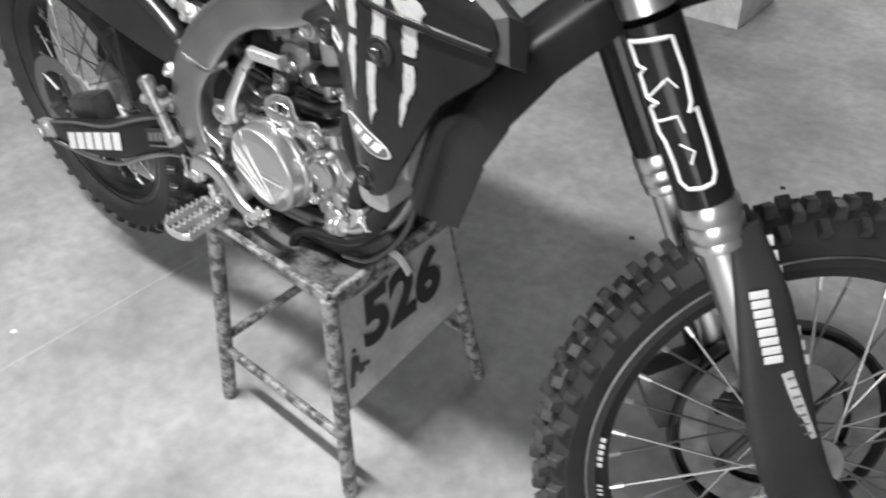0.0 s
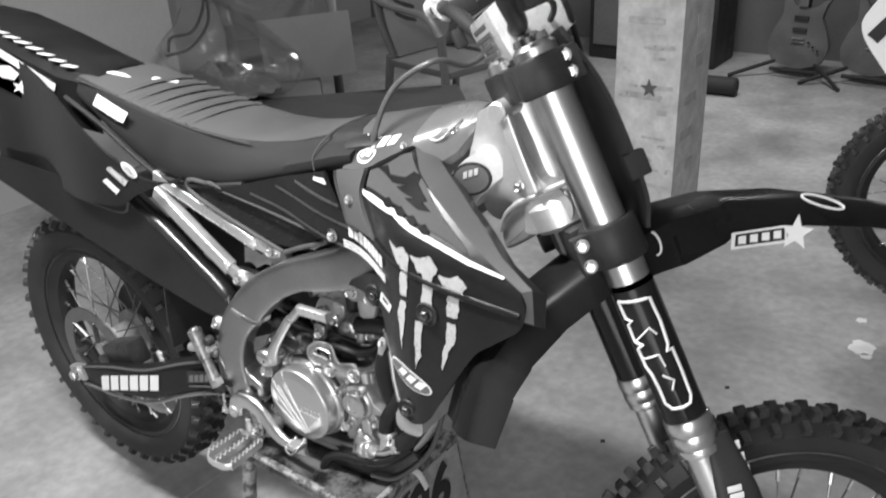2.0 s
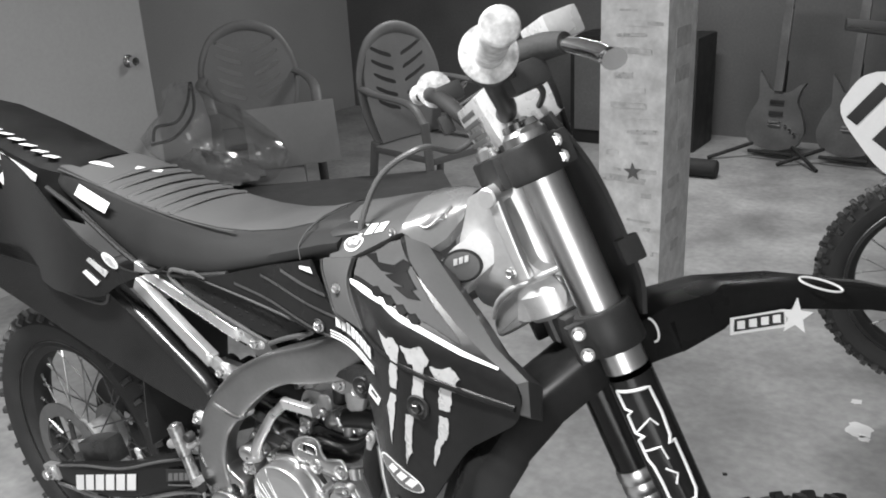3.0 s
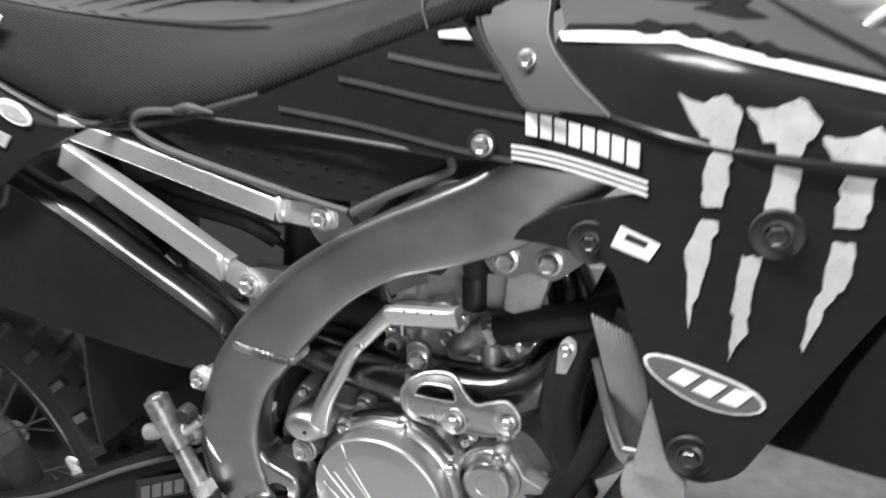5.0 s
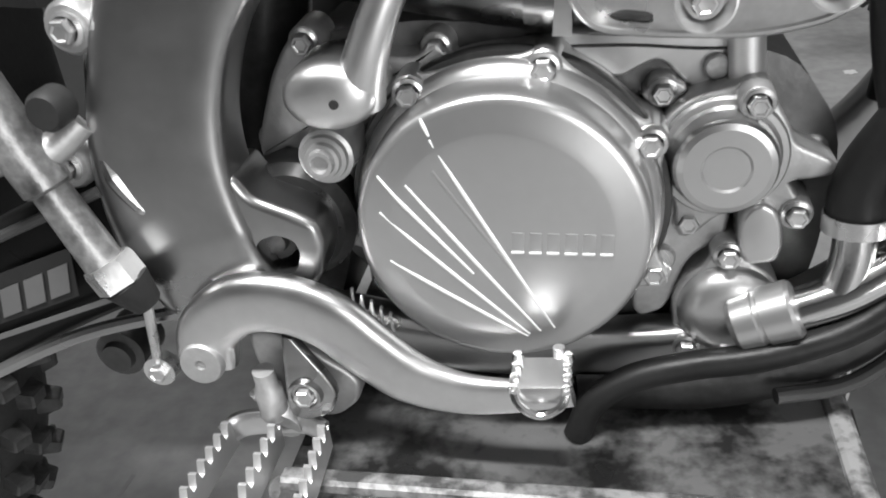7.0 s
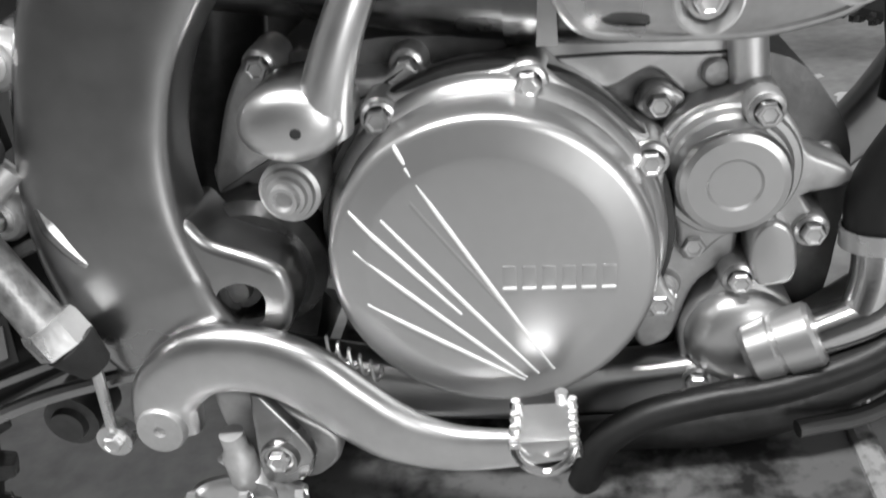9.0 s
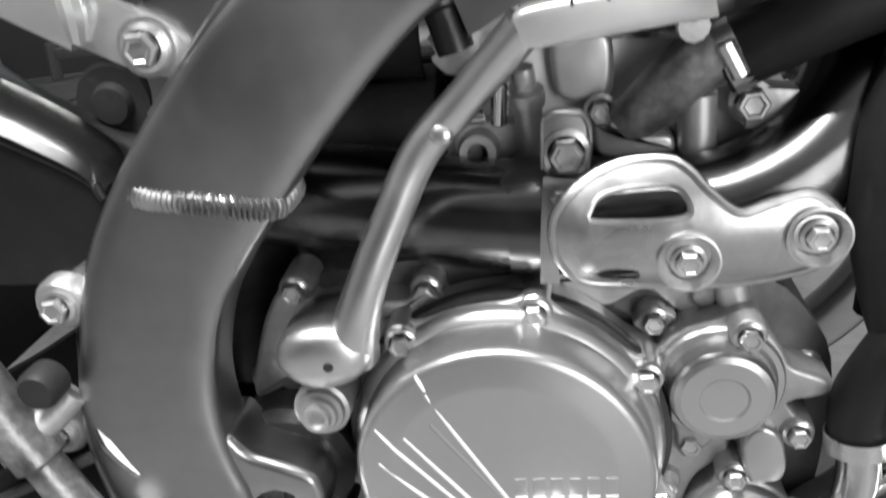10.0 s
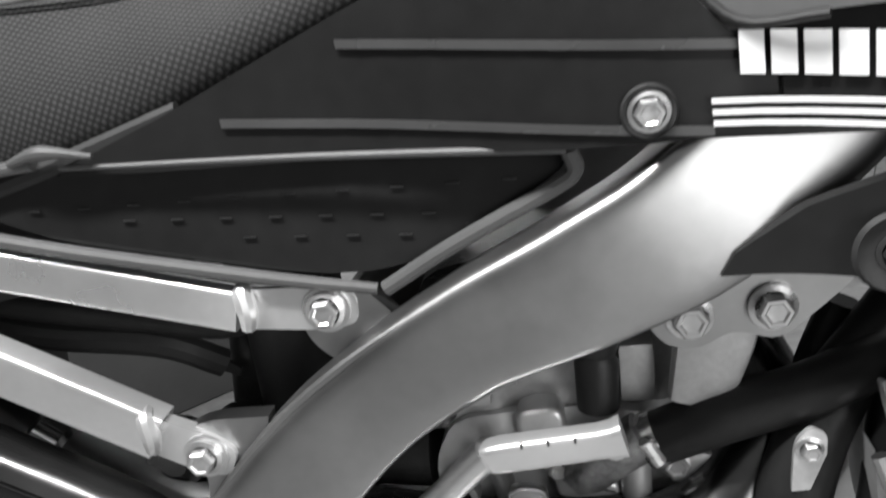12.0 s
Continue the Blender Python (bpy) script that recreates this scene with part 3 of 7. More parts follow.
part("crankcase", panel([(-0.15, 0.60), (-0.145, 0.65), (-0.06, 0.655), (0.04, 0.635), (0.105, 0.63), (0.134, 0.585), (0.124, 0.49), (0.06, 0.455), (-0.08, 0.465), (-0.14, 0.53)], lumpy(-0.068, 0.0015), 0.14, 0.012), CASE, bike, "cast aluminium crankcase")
fl = part("case_flange", plate([(-0.1655, 0.5915), (-0.1647, 0.6019), (-0.1512, 0.6348), (-0.1433, 0.6474), (-0.1372, 0.6546), (-0.1311, 0.6558), (-0.1269, 0.6515), (-0.1237, 0.6424), (-0.1049, 0.6442), (-0.0746, 0.6408), (-0.0685, 0.6473), (-0.0633, 0.6483), (-0.0586, 0.6431), (-0.0516, 0.6334), (-0.0477, 0.6145), (-0.0792, 0.5801), (-0.1213, 0.5649), (-0.1434, 0.5821), (-0.1482, 0.5976), (-0.1587, 0.5900)], -0.0885, 0.03, 0.003), CAST, bike, "cast clutch housing flange")
part("housing_web", plate([(0.0350, 0.4866), (0.0490, 0.4928), (0.0583, 0.5238), (0.0776, 0.5382), (0.0797, 0.5547), (0.0517, 0.5627), (0.0334, 0.5491), (0.0295, 0.4939)], -0.086, 0.025, 0.003), CAST, bike)
part("web_boss", lathe([(0, 0.004), (0.0062, 0.004), (0.0072, 0.0028), (0.0078, 0), (0.0082, -0.01), (0, -0.01)], axis((0.0452, -0.0865, 0.5266), (0, -1, 0)), 28), CAST, bike)


def crown(r):
    """Height of the cover's face: nearly flat, with a wide chamfer round it."""
    return 0.0252 - 0.25 * r * r if r < 0.0538 else 0.02448 - 0.19 * (r - 0.0538)


CX, CZ = -0.0325, 0.5665
prof = [(0, crown(0))] + [(r, crown(r)) for r in (0.015, 0.03, 0.04, 0.048, 0.0532, 0.0545, 0.058, 0.062, 0.066, 0.0685)]
prof += [(0.0702, 0.0200), (0.0712, 0.0170), (0.0717, 0.010), (0.072, -0.002), (0.0752, -0.004), (0.0772, -0.007), (0.0778, -0.03), (0, -0.03)]
cover = part("clutch_cover", lathe(prof, axis((CX, -0.1135, CZ), (0, -1, 0)), 96), COVER, bike, "satin grey round clutch cover", angle=50)
part("cover_gasket", lathe([(0.0765, -0.0125), (0.0805, -0.0125), (0.0815, -0.0145), (0.0815, -0.02), (0.0765, -0.02)], axis((CX, -0.1135, CZ), (0, -1, 0)), 72), DARKMETAL, cover)


def yc(x, z):
    return -0.1135 - crown(math.hypot(x - CX, z - CZ))


# cast ribs coloured white for the bright glints along them
for a, b in (((-0.062, 0.618), (-0.009, 0.516)), ((-0.0755, 0.596), (-0.016, 0.514)), ((-0.089, 0.600), (-0.047, 0.548)), ((-0.090, 0.5815), (-0.0215, 0.512)), ((-0.088, 0.555), (-0.0225, 0.5105)), ((-0.0655, 0.6275), (-0.062, 0.6195))):
    part("glint_rib", sweep([(a[0] + (b[0] - a[0]) * k / 5, yc(a[0] + (b[0] - a[0]) * k / 5, a[1] + (b[1] - a[1]) * k / 5) + 0.0002, a[1] + (b[1] - a[1]) * k / 5) for k in range(6)], [0.0007, 0.0011, 0.0011, 0.0010, 0.0007], 2, 8), WHITE, cover)
for a, b in (((-0.062, 0.603), (-0.0285, 0.551)),):
    part("cast_step", sweep([(a[0] + (b[0] - a[0]) * k / 3, yc(a[0] + (b[0] - a[0]) * k / 3, a[1] + (b[1] - a[1]) * k / 3) + 0.0004, a[1] + (b[1] - a[1]) * k / 3) for k in range(4)], 0.001, 2, 8), COVER, cover)
for i in range(6):
    x, z = -0.0245 + i * 0.0083, 0.5655 - i * 0.0004
    part("cast_mark", block((0.0058, 0.0014, 0.0105), (x, yc(x, z) + 0.0002, z), (0, 4, 0), bev=0.0006), COVER, cover)
    # highlight at the foot of the mark, put in as a white bar
    part("mark_glint", block((0.006, 0.0016, 0.0013), (x - 0.0003, yc(x, z) - 0.0001, z - 0.0053), (0, 2, 0), bev=0.0004), WHITE, cover)
LUGS = ((-0.0113, -0.105, 0.6385), (-0.0755, -0.108, 0.630), (0.0375, -0.106, 0.600), (0.041, -0.099, 0.525), (-0.1185, -0.1, 0.551), (-0.085, -0.1, 0.506))
part("cover_flange", plate(lobed(CX, CZ, 0.0775, [(p[0], p[2]) for p in LUGS], 0.0085, 0.0095), -0.1035, 0.03, 0.0022), CAST, cover, "satin cover rim with bolt ears")
for p in LUGS:
    ear = part("cover_ear", lathe([(0, 0.0), (0.0078, 0.0), (0.0088, -0.0012), (0.0094, -0.02), (0, -0.02)], axis(p, (0, -1, 0)), 24), COVER, cover)
    bolt(ear, p, 0.0058)
# oil filter cover
fil = part("oil_filter_cover", lathe([(0, 0.0046), (0.0108, 0.0046), (0.0120, 0.0056), (0.0200, 0.0054), (0.0230, 0.0044), (0.0245, 0.002), (0.0252, -0.002), (0.0255, -0.0065), (0.0272, -0.008), (0.0300, -0.0082), (0.0312, -0.0098), (0.0314, -0.03), (0, -0.03)], axis((0.0725, -0.1025, 0.586), (0, -1, 0)), 56), COVER, bike, "round satin oil filter cover", angle=16)
part("filter_housing", plate(lobed(0.0725, 0.586, 0.0332, [(0.0853, 0.616), (0.119, 0.578), (0.1093, 0.5535), (0.058, 0.548)], 0.0085, 0.009), -0.0905, 0.03, 0.0025), CAST, fil)
part("bolt_pad", plate([(0.0443 + x, 0.615 + z) for x, z in ((0.0135, 0.001), (0.002, 0.0085), (-0.012, 0.0), (-0.0015, -0.009))], -0.0795, 0.02, 0.0015), CAST, fil)
for p in ((0.0853, -0.101, 0.616), (0.058, -0.0865, 0.548), (0.0443, -0.078, 0.615), (0.1093, -0.092, 0.5535), (0.078, -0.095, 0.532), (0.059, -0.097, 0.4755), (0.079, -0.098, 0.4735), (0.119, -0.068, 0.578), (-0.131, -0.0855, 0.651), (-0.065, -0.0815, 0.6435), (-0.160, -0.080, 0.598)):
    boss = part("bolt_boss", lathe([(0, 0.0), (0.0078, 0), (0.0085, -0.001), (0.0092, -0.025), (0, -0.025)], axis(p, (0, -1, 0)), 20), CAST, bike)
    bolt(boss, p, 0.0055)
# water pump
pump = part("water_pump", lathe([(0, 0.012), (0.015, 0.011), (0.022, 0.008), (0.0255, 0.003), (0.0265, -0.002), (0.0265, -0.025), (0, -0.025)], axis((0.080, -0.092, 0.497), (0, -1, 0)), 40), COVER, bike, "cast water pump housing")
part("pump_flange", plate(lobed(0.080, 0.497, 0.0285, [(0.078, 0.532), (0.059, 0.4755), (0.079, 0.4735)], 0.0085, 0.009), -0.0905, 0.02, 0.0025), CAST, pump)
part("pump_neck", lathe([(0.0, 0), (0.0125, 0), (0.0152, 0.003), (0.0152, 0.0135), (0.0143, 0.0145), (0.0143, 0.0160), (0.0155, 0.017), (0.0155, 0.031), (0.014, 0.033), (0, 0.033)], axis((0.0815, -0.104, 0.495), (0.85, -0.12, 0.40)), 28), COVER, pump)
part("pump_cap", plate([(0.0855, 0.5282), (0.0813, 0.5412), (0.0815, 0.5544), (0.0860, 0.5618), (0.0924, 0.5636), (0.0986, 0.5597), (0.1020, 0.5509), (0.1033, 0.5382), (0.1004, 0.5294)], -0.0995, 0.02, 0.0028), COVER, pump)
part("coolant_pipe", sweep([(0.112, -0.102, 0.503), (0.135, -0.103, 0.515), (0.158, -0.1, 0.53), (0.172, -0.098, 0.542)], 0.0115, 6, 18), CHROME, bike, "bright steel coolant pipe")
part("coolant_branch", sweep([(0.132, -0.103, 0.515), (0.136, -0.1, 0.535), (0.136, -0.096, 0.56)], 0.0105, 6, 18), CHROME, bike)
for p, d in (((0.136, -0.097, 0.552), (0, 0.1, 1)), ((0.166, -0.099, 0.538), (0.75, 0, 0.6)), ((0.083, -0.082, 0.742), (0.9, -0.1, 0.4)), ((0.232, -0.094, 0.638), (0.6, 0, 0.8))):
    cl = part("hose_clamp", lathe([(0.0150, -0.0045), (0.0158, -0.0045), (0.0158, 0.0045), (0.0150, 0.0045)], axis(p, d), 28), STEEL, bike, "steel hose clamp")
    q = axis(p, d)
    part("clamp_screw", rod(q @ Vector((-0.016, -0.006, 0)), q @ Vector((-0.016, 0.010, 0)), 0.0042, seg=10), STEEL, cl)
part("radiator_hose", sweep([(0.136, -0.096, 0.551), (0.138, -0.094, 0.575), (0.160, -0.095, 0.615), (0.183, -0.095, 0.66), (0.196, -0.095, 0.70), (0.205, -0.09, 0.75), (0.225, -0.08, 0.78)], 0.0140, 8, 18), HOSE, bike, "black radiator hose")
part("radiator_hose", sweep([(0.165, -0.098, 0.537), (0.182, -0.097, 0.553), (0.205, -0.096, 0.592), (0.232, -0.094, 0.638), (0.24, -0.094, 0.65)], 0.0165, 8, 18), HOSE, bike, "black radiator hose")
part("radiator_hose", sweep([(0.078, -0.082, 0.740), (0.12, -0.088, 0.756), (0.165, -0.094, 0.770), (0.20, -0.096, 0.788), (0.24, -0.09, 0.82)], [0.0150, 0.0155, 0.0145, 0.014, 0.014], 8, 20), HOSE, bike, "black radiator hose")
part("radiator_hose", sweep([(0.21, -0.085, 0.81), (0.172, -0.088, 0.757), (0.152, -0.094, 0.713), (0.145, -0.096, 0.672), (0.152, -0.09, 0.62), (0.165, -0.085, 0.58)], [0.014, 0.018, 0.019, 0.018, 0.015, 0.013], 8, 18), HOSE, bike, "black radiator hose")
hp = part("hose_plate", panel([(0.146, 0.722, 1), (0.149, 0.750), (0.157, 0.758), (0.165, 0.753), (0.164, 0.742, 1), (0.155, 0.722, 1)], flat(-0.112), 0.003), CAST, bike, "small aluminium plate")
bolt(hp, (0.156, -0.112, 0.746), 0.005)
part("overflow_hose", sweep([(0.155, -0.06, 0.60), (0.165, -0.055, 0.68), (0.17, -0.06, 0.75), (0.19, -0.06, 0.80)], 0.012, 8, 12), HOSE, bike)
part("drain_hose", sweep([(0.000, -0.125, 0.434), (0.009, -0.122, 0.455), (0.030, -0.120, 0.471), (0.062, -0.118, 0.479), (0.100, -0.116, 0.485), (0.145, -0.110, 0.502), (0.19, -0.1, 0.545)], 0.0078, 8, 14), HOSE, bike, "thin black drain hose")
part("breather_hose", sweep([(0.254, -0.09, 0.633), (0.237, -0.09, 0.574), (0.215, -0.09, 0.53), (0.18, -0.094, 0.485), (0.145, -0.102, 0.457), (0.105, -0.112, 0.4545)], 0.0045, 8, 10), GREYPLASTIC, bike, "pale thin breather hose")
part("skid_edge", sweep([(0.0, -0.10, 0.445), (0.08, -0.10, 0.448), (0.14, -0.095, 0.47), (0.19, -0.085, 0.515)], 0.012, 6, 10, up=(0, 1, 0), box=(0.3, 1)), DARKMETAL, bike)
# cylinder, head and what hangs on them
foot = part("cylinder_foot", plate([(-0.0059, 0.6318), (-0.0051, 0.6595), (0.0907, 0.6518), (0.0936, 0.6131), (0.0779, 0.6080), (0.0570, 0.6152), (0.0472, 0.6266), (0.0411, 0.6298), (0.0337, 0.6266), (0.0236, 0.6210), (0.0063, 0.6253)], -0.073, 0.05, 0.002), HEADMAT, bike, "bright cylinder base")
part("cylinder_stud", rod((0.0836, -0.076, 0.6072), (0.0808, -0.076, 0.6559), 0.0085, seg=20), HEADMAT, foot)
part("foot_plug", lathe([(0, 0.0032), (0.0052, 0.0034), (0.0064, 0.0026), (0.0066, -0.006), (0, -0.006)], axis((0.0695, -0.074, 0.6258), (0, -1, 0)), 28), WORN, foot)
part("gasket_line", sweep([(0.000, -0.0735, 0.6385), (0.03, -0.0735, 0.6375), (0.06, -0.0735, 0.6345), (0.088, -0.0735, 0.6335)], 0.0008, 4, 6), DARKMETAL, foot)
part("cylinder", panel([(-0.045, 0.64), (-0.05, 0.72), (-0.03, 0.752), (0.06, 0.748), (0.10, 0.735), (0.11, 0.66), (0.06, 0.63)], lumpy(-0.052, 0.004), 0.11, 0.01), HEADMAT, bike, "bright cast cylinder")
part("cylinder_head", panel([(-0.055, 0.735), (-0.045, 0.80), (0.0, 0.825), (0.09, 0.81), (0.11, 0.75), (0.06, 0.738)], lumpy(-0.044, 0.006, 50), 0.09, 0.008), CAST, bike, "cast cylinder head")
part("head_cover", panel([(-0.05, 0.80), (-0.03, 0.85), (0.07, 0.84), (0.10, 0.80), (0.05, 0.79)], flat(-0.05), 0.1), DARKMETAL, bike, "dark cylinder head cover")
part("coolant_elbow", sweep([(0.0361, -0.0740, 0.7157), (0.0465, -0.0780, 0.7227), (0.0623, -0.0840, 0.7374), (0.0775, -0.0860, 0.7471)], [0.009, 0.0115, 0.0125, 0.013], 6, 20, up=(0, 1, 0), box=(0.9, 1), square=3), WORN, bike)
part("spark_plug_cap", lathe([(0, 0), (0.012, 0), (0.013, 0.03), (0.011, 0.034), (0.013, 0.04), (0.012, 0.07), (0, 0.07)], axis((0.055, -0.062, 0.754), (0.1, 0, 1)), 18), BLACK, bike)
part("injector", lathe([(0, 0), (0.009, 0), (0.009, 0.02), (0.013, 0.022), (0.013, 0.045), (0, 0.045)], axis((-0.036, -0.06, 0.755), (-0.2, 0, 1)), 16), DARKMETAL, bike)
part("throttle_body", rod((-0.13, -0.01, 0.775), (-0.03, -0.01, 0.765), 0.034, seg=24), BLACK, bike)
part("throttle_clamp", lathe([(0.0345, -0.004), (0.036, -0.004), (0.036, 0.004), (0.0345, 0.004)], axis((-0.05, -0.01, 0.767), (1, 0, -0.1)), 28), CHROME, bike)
part("stud_tube", rod((0.069, -0.064, 0.685), (0.071, -0.064, 0.724), 0.009, seg=16), HEADMAT, bike)
for size, at, mt in (((0.02, 0.02, 0.035), (0.079, -0.056, 0.774), CAST), ((0.05, 0.03, 0.012), (0.0, -0.05, 0.792), DARKMETAL), ((0.03, 0.02, 0.014), (-0.02, -0.05, 0.768), CAST)):
    part("head_boss", block(size, at, (0, 4, 0), bev=0.004), mt, bike)
part("head_column", plate([(0.0061, 0.7562), (0.0070, 0.7252), (0.0338, 0.7220), (0.0359, 0.7565)], -0.064, 0.03, 0.004), HEADMAT, bike, "bright cast column of the head")
part("head_web", plate([(0.0234, 0.7172), (0.0232, 0.6960), (0.0609, 0.6948), (0.0593, 0.7055), (0.0396, 0.7063)], -0.066, 0.03, 0.003), HEADMAT, bike)
part("head_web", plate([(-0.0427, 0.7177), (-0.0436, 0.7013), (-0.0031, 0.6976), (-0.0009, 0.7189), (-0.0242, 0.7209)], -0.062, 0.03, 0.003), CAST, bike)
part("gasket_line", sweep([(-0.0207, -0.0665, 0.6995), (0.0030, -0.0665, 0.6992), (0.0275, -0.0665, 0.6957), (0.0607, -0.0665, 0.6950)], 0.0022, 4, 8), BLACK, bike)
tapp = part("head_plug", lathe([(0, 0.047), (0.0048, 0.047), (0.0054, 0.045), (0.0054, 0.037), (0.0084, 0.0355), (0.0088, 0.032), (0.0082, 0.028), (0.0066, 0.027), (0.0064, 0), (0, 0)], axis((-0.0056, -0.0660, 0.7015), (0, -0.25, 1)), 28), CAST, bike, "cast sensor standing on the head")
part("fitting", rod((-0.0199, -0.0680, 0.7198), (-0.0170, -0.0700, 0.7399), 0.0042, seg=16), CHROME, bike)
part("fitting", rod((-0.0367, -0.0680, 0.7241), (-0.0256, -0.0680, 0.7243), 0.0036, seg=16), CHROME, bike)
bolt(bike, (0.0271, -0.0680, 0.7209), 0.0058)
# intake boot, and an added black sheet for the shaded space behind it
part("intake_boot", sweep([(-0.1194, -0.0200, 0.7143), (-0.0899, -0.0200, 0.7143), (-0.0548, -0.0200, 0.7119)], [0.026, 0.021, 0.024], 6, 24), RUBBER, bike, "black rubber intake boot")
part("shade_backing", plate([(-0.1524, 0.6755), (-0.0622, 0.6656), (-0.0213, 0.7373), (-0.0495, 0.7634), (-0.1026, 0.7387)], 0.03, 0.02, 0.003), BLACK, bike)
part("sensor", block((0.028, 0.02, 0.02), (0.105, -0.06, 0.712), (0, 10, 0), bev=0.004), CAST, bike)
part("bracket", panel([(-0.028, 0.762, 1), (0.0, 0.775, 1), (0.012, 0.778, 1), (0.012, 0.792, 1), (-0.035, 0.787, 1)], flat(-0.07), 0.012), ALU, bike)
for p, r in (((0.0935, -0.066, 0.7165), 0.0075), ((0.04, -0.06, 0.69), 0.006)):
    bolt(bike, p, r)
part("dowel_ring", lathe([(0.005, 0.004), (0.0088, 0.004), (0.0102, 0.0), (0.0102, -0.02), (0.005, -0.02)], axis((-0.0312, -0.0680, 0.7078), (0, -1, 0)), 28), CAST, bike)
# exhaust header, its clamp and the shield
part("exhaust_header", sweep([(-0.17, -0.06, 0.703), (-0.10, -0.07, 0.692), (-0.03, -0.076, 0.679), (0.03, -0.08, 0.672), (0.085, -0.08, 0.675), (0.125, -0.07, 0.695), (0.148, -0.045, 0.735), (0.13, -0.01, 0.775), (0.09, 0.0, 0.79)], [0.0265, 0.0265, 0.027, 0.027, 0.026, 0.026, 0.025, 0.024, 0.024], 8, 28), PIPE, bike, "heat-stained steel exhaust header")
part("header_sleeve", sweep([(-0.017, -0.0768, 0.677), (0.004, -0.078, 0.675)], 0.0287, 2, 28), PIPE, bike)
clampb = part("pipe_bracket", plate([(0.0005, 0.7272), (0.0029, 0.7307), (0.0076, 0.7322), (0.0178, 0.7303), (0.0217, 0.7260), (0.0220, 0.7178), (0.0199, 0.7055), (0.0160, 0.7019), (0.0014, 0.7035), (-0.0012, 0.7078)], -0.102, 0.006, 0.002), ALU, bike, "pressed pipe bracket")
part("strap", slab([(0.0010, -0.0980, 0.7033), (-0.0003, -0.1040, 0.6998), (-0.0005, -0.1095, 0.7041), (-0.0042, -0.1095, 0.6784), (-0.0069, -0.1040, 0.6529)], [(0.0157, -0.0980, 0.7017), (0.0147, -0.1040, 0.6982), (0.0144, -0.1095, 0.7011), (0.0036, -0.1095, 0.6776), (0.0019, -0.1040, 0.6521)], (0, 0.0025, 0)), ALU, clampb)
bolt(clampb, (0.0057, -0.1085, 0.6963), 0.0036)
bolt(clampb, (0.0104, -0.1020, 0.7136), 0.0078)
part("tab_rim", sweep([(-0.0004, -0.1035, 0.7076), (0.0014, -0.1035, 0.7275), (0.0037, -0.1035, 0.7302), (0.0078, -0.1035, 0.7317), (0.0175, -0.1035, 0.7299), (0.0207, -0.1035, 0.7260), (0.0212, -0.1035, 0.7184), (0.0188, -0.1035, 0.7054)], 0.0011, 4, 8), ALU, clampb)


def y_shield(x, z):
    return -0.1345 + 15 * (z - 0.686 + 0.1 * max(0, x - 0.03)) ** 2 + 0.10 * max(0, x - 0.07) + 22 * max(0, 0.018 - x) ** 2


SHIELD = [(0.0019, 0.6871), (0.0039, 0.6952), (0.0110, 0.7040), (0.0226, 0.7107), (0.0361, 0.7133), (0.0503, 0.7122), (0.0584, 0.7074), (0.0652, 0.6995), (0.0757, 0.6907), (0.0886, 0.6924), (0.1025, 0.6942), (0.1106, 0.6895), (0.1155, 0.6811), (0.1146, 0.6718), (0.1090, 0.6641), (0.0983, 0.6595), (0.0765, 0.6559), (0.0517, 0.6567), (0.0264, 0.6592), (0.0113, 0.6640), (0.0033, 0.6756)]
shield = part("heat_shield", panel(SHIELD, y_shield, 0.003, 0.004), SATIN, bike, "satin exhaust heat shield with slots", angle=60)
cut(shield, [panel([(0.0170, 0.6953), (0.0219, 0.7022), (0.0330, 0.7044), (0.0509, 0.7031), (0.0566, 0.6972), (0.0558, 0.6914), (0.0407, 0.6912), (0.0199, 0.6930)], flat(-0.2), 0.12, 0.2), panel([(0.0174, 0.6678), (0.0234, 0.6704), (0.0359, 0.6682), (0.0362, 0.6624), (0.0216, 0.6645)], flat(-0.2), 0.12, 0.2)])
part("shield_rim", sweep([(x, y_shield(x, z) + 0.001, z) for x, z in SHIELD + SHIELD[:1]], 0.0024, 5, 10), SATIN, shield)
part("slot_rim", sweep([(x, y_shield(x, z) + 0.0004, z) for x, z in [(0.0170, 0.6953), (0.0219, 0.7022), (0.0330, 0.7044), (0.0509, 0.7031), (0.0566, 0.6972), (0.0558, 0.6914), (0.0407, 0.6912), (0.0199, 0.6930), (0.0170, 0.6953)]], 0.0013, 4, 8), SATIN, shield)
for x, z in ((0.0555, 0.6723), (0.1058, 0.6776)):
    part("bolt_dish", lathe([(0.0124, -0.001), (0.0128, 0.0006), (0.0119, 0.0008), (0.0106, -0.0006), (0.0078, -0.0042), (0.0072, -0.005), (0, -0.005)], axis((x, y_shield(x, z) - 0.003, z), (0, -1, 0)), 36), FORGED, shield)
    bolt(shield, (x, y_shield(x, z) - 0.0005, z), 0.0054)
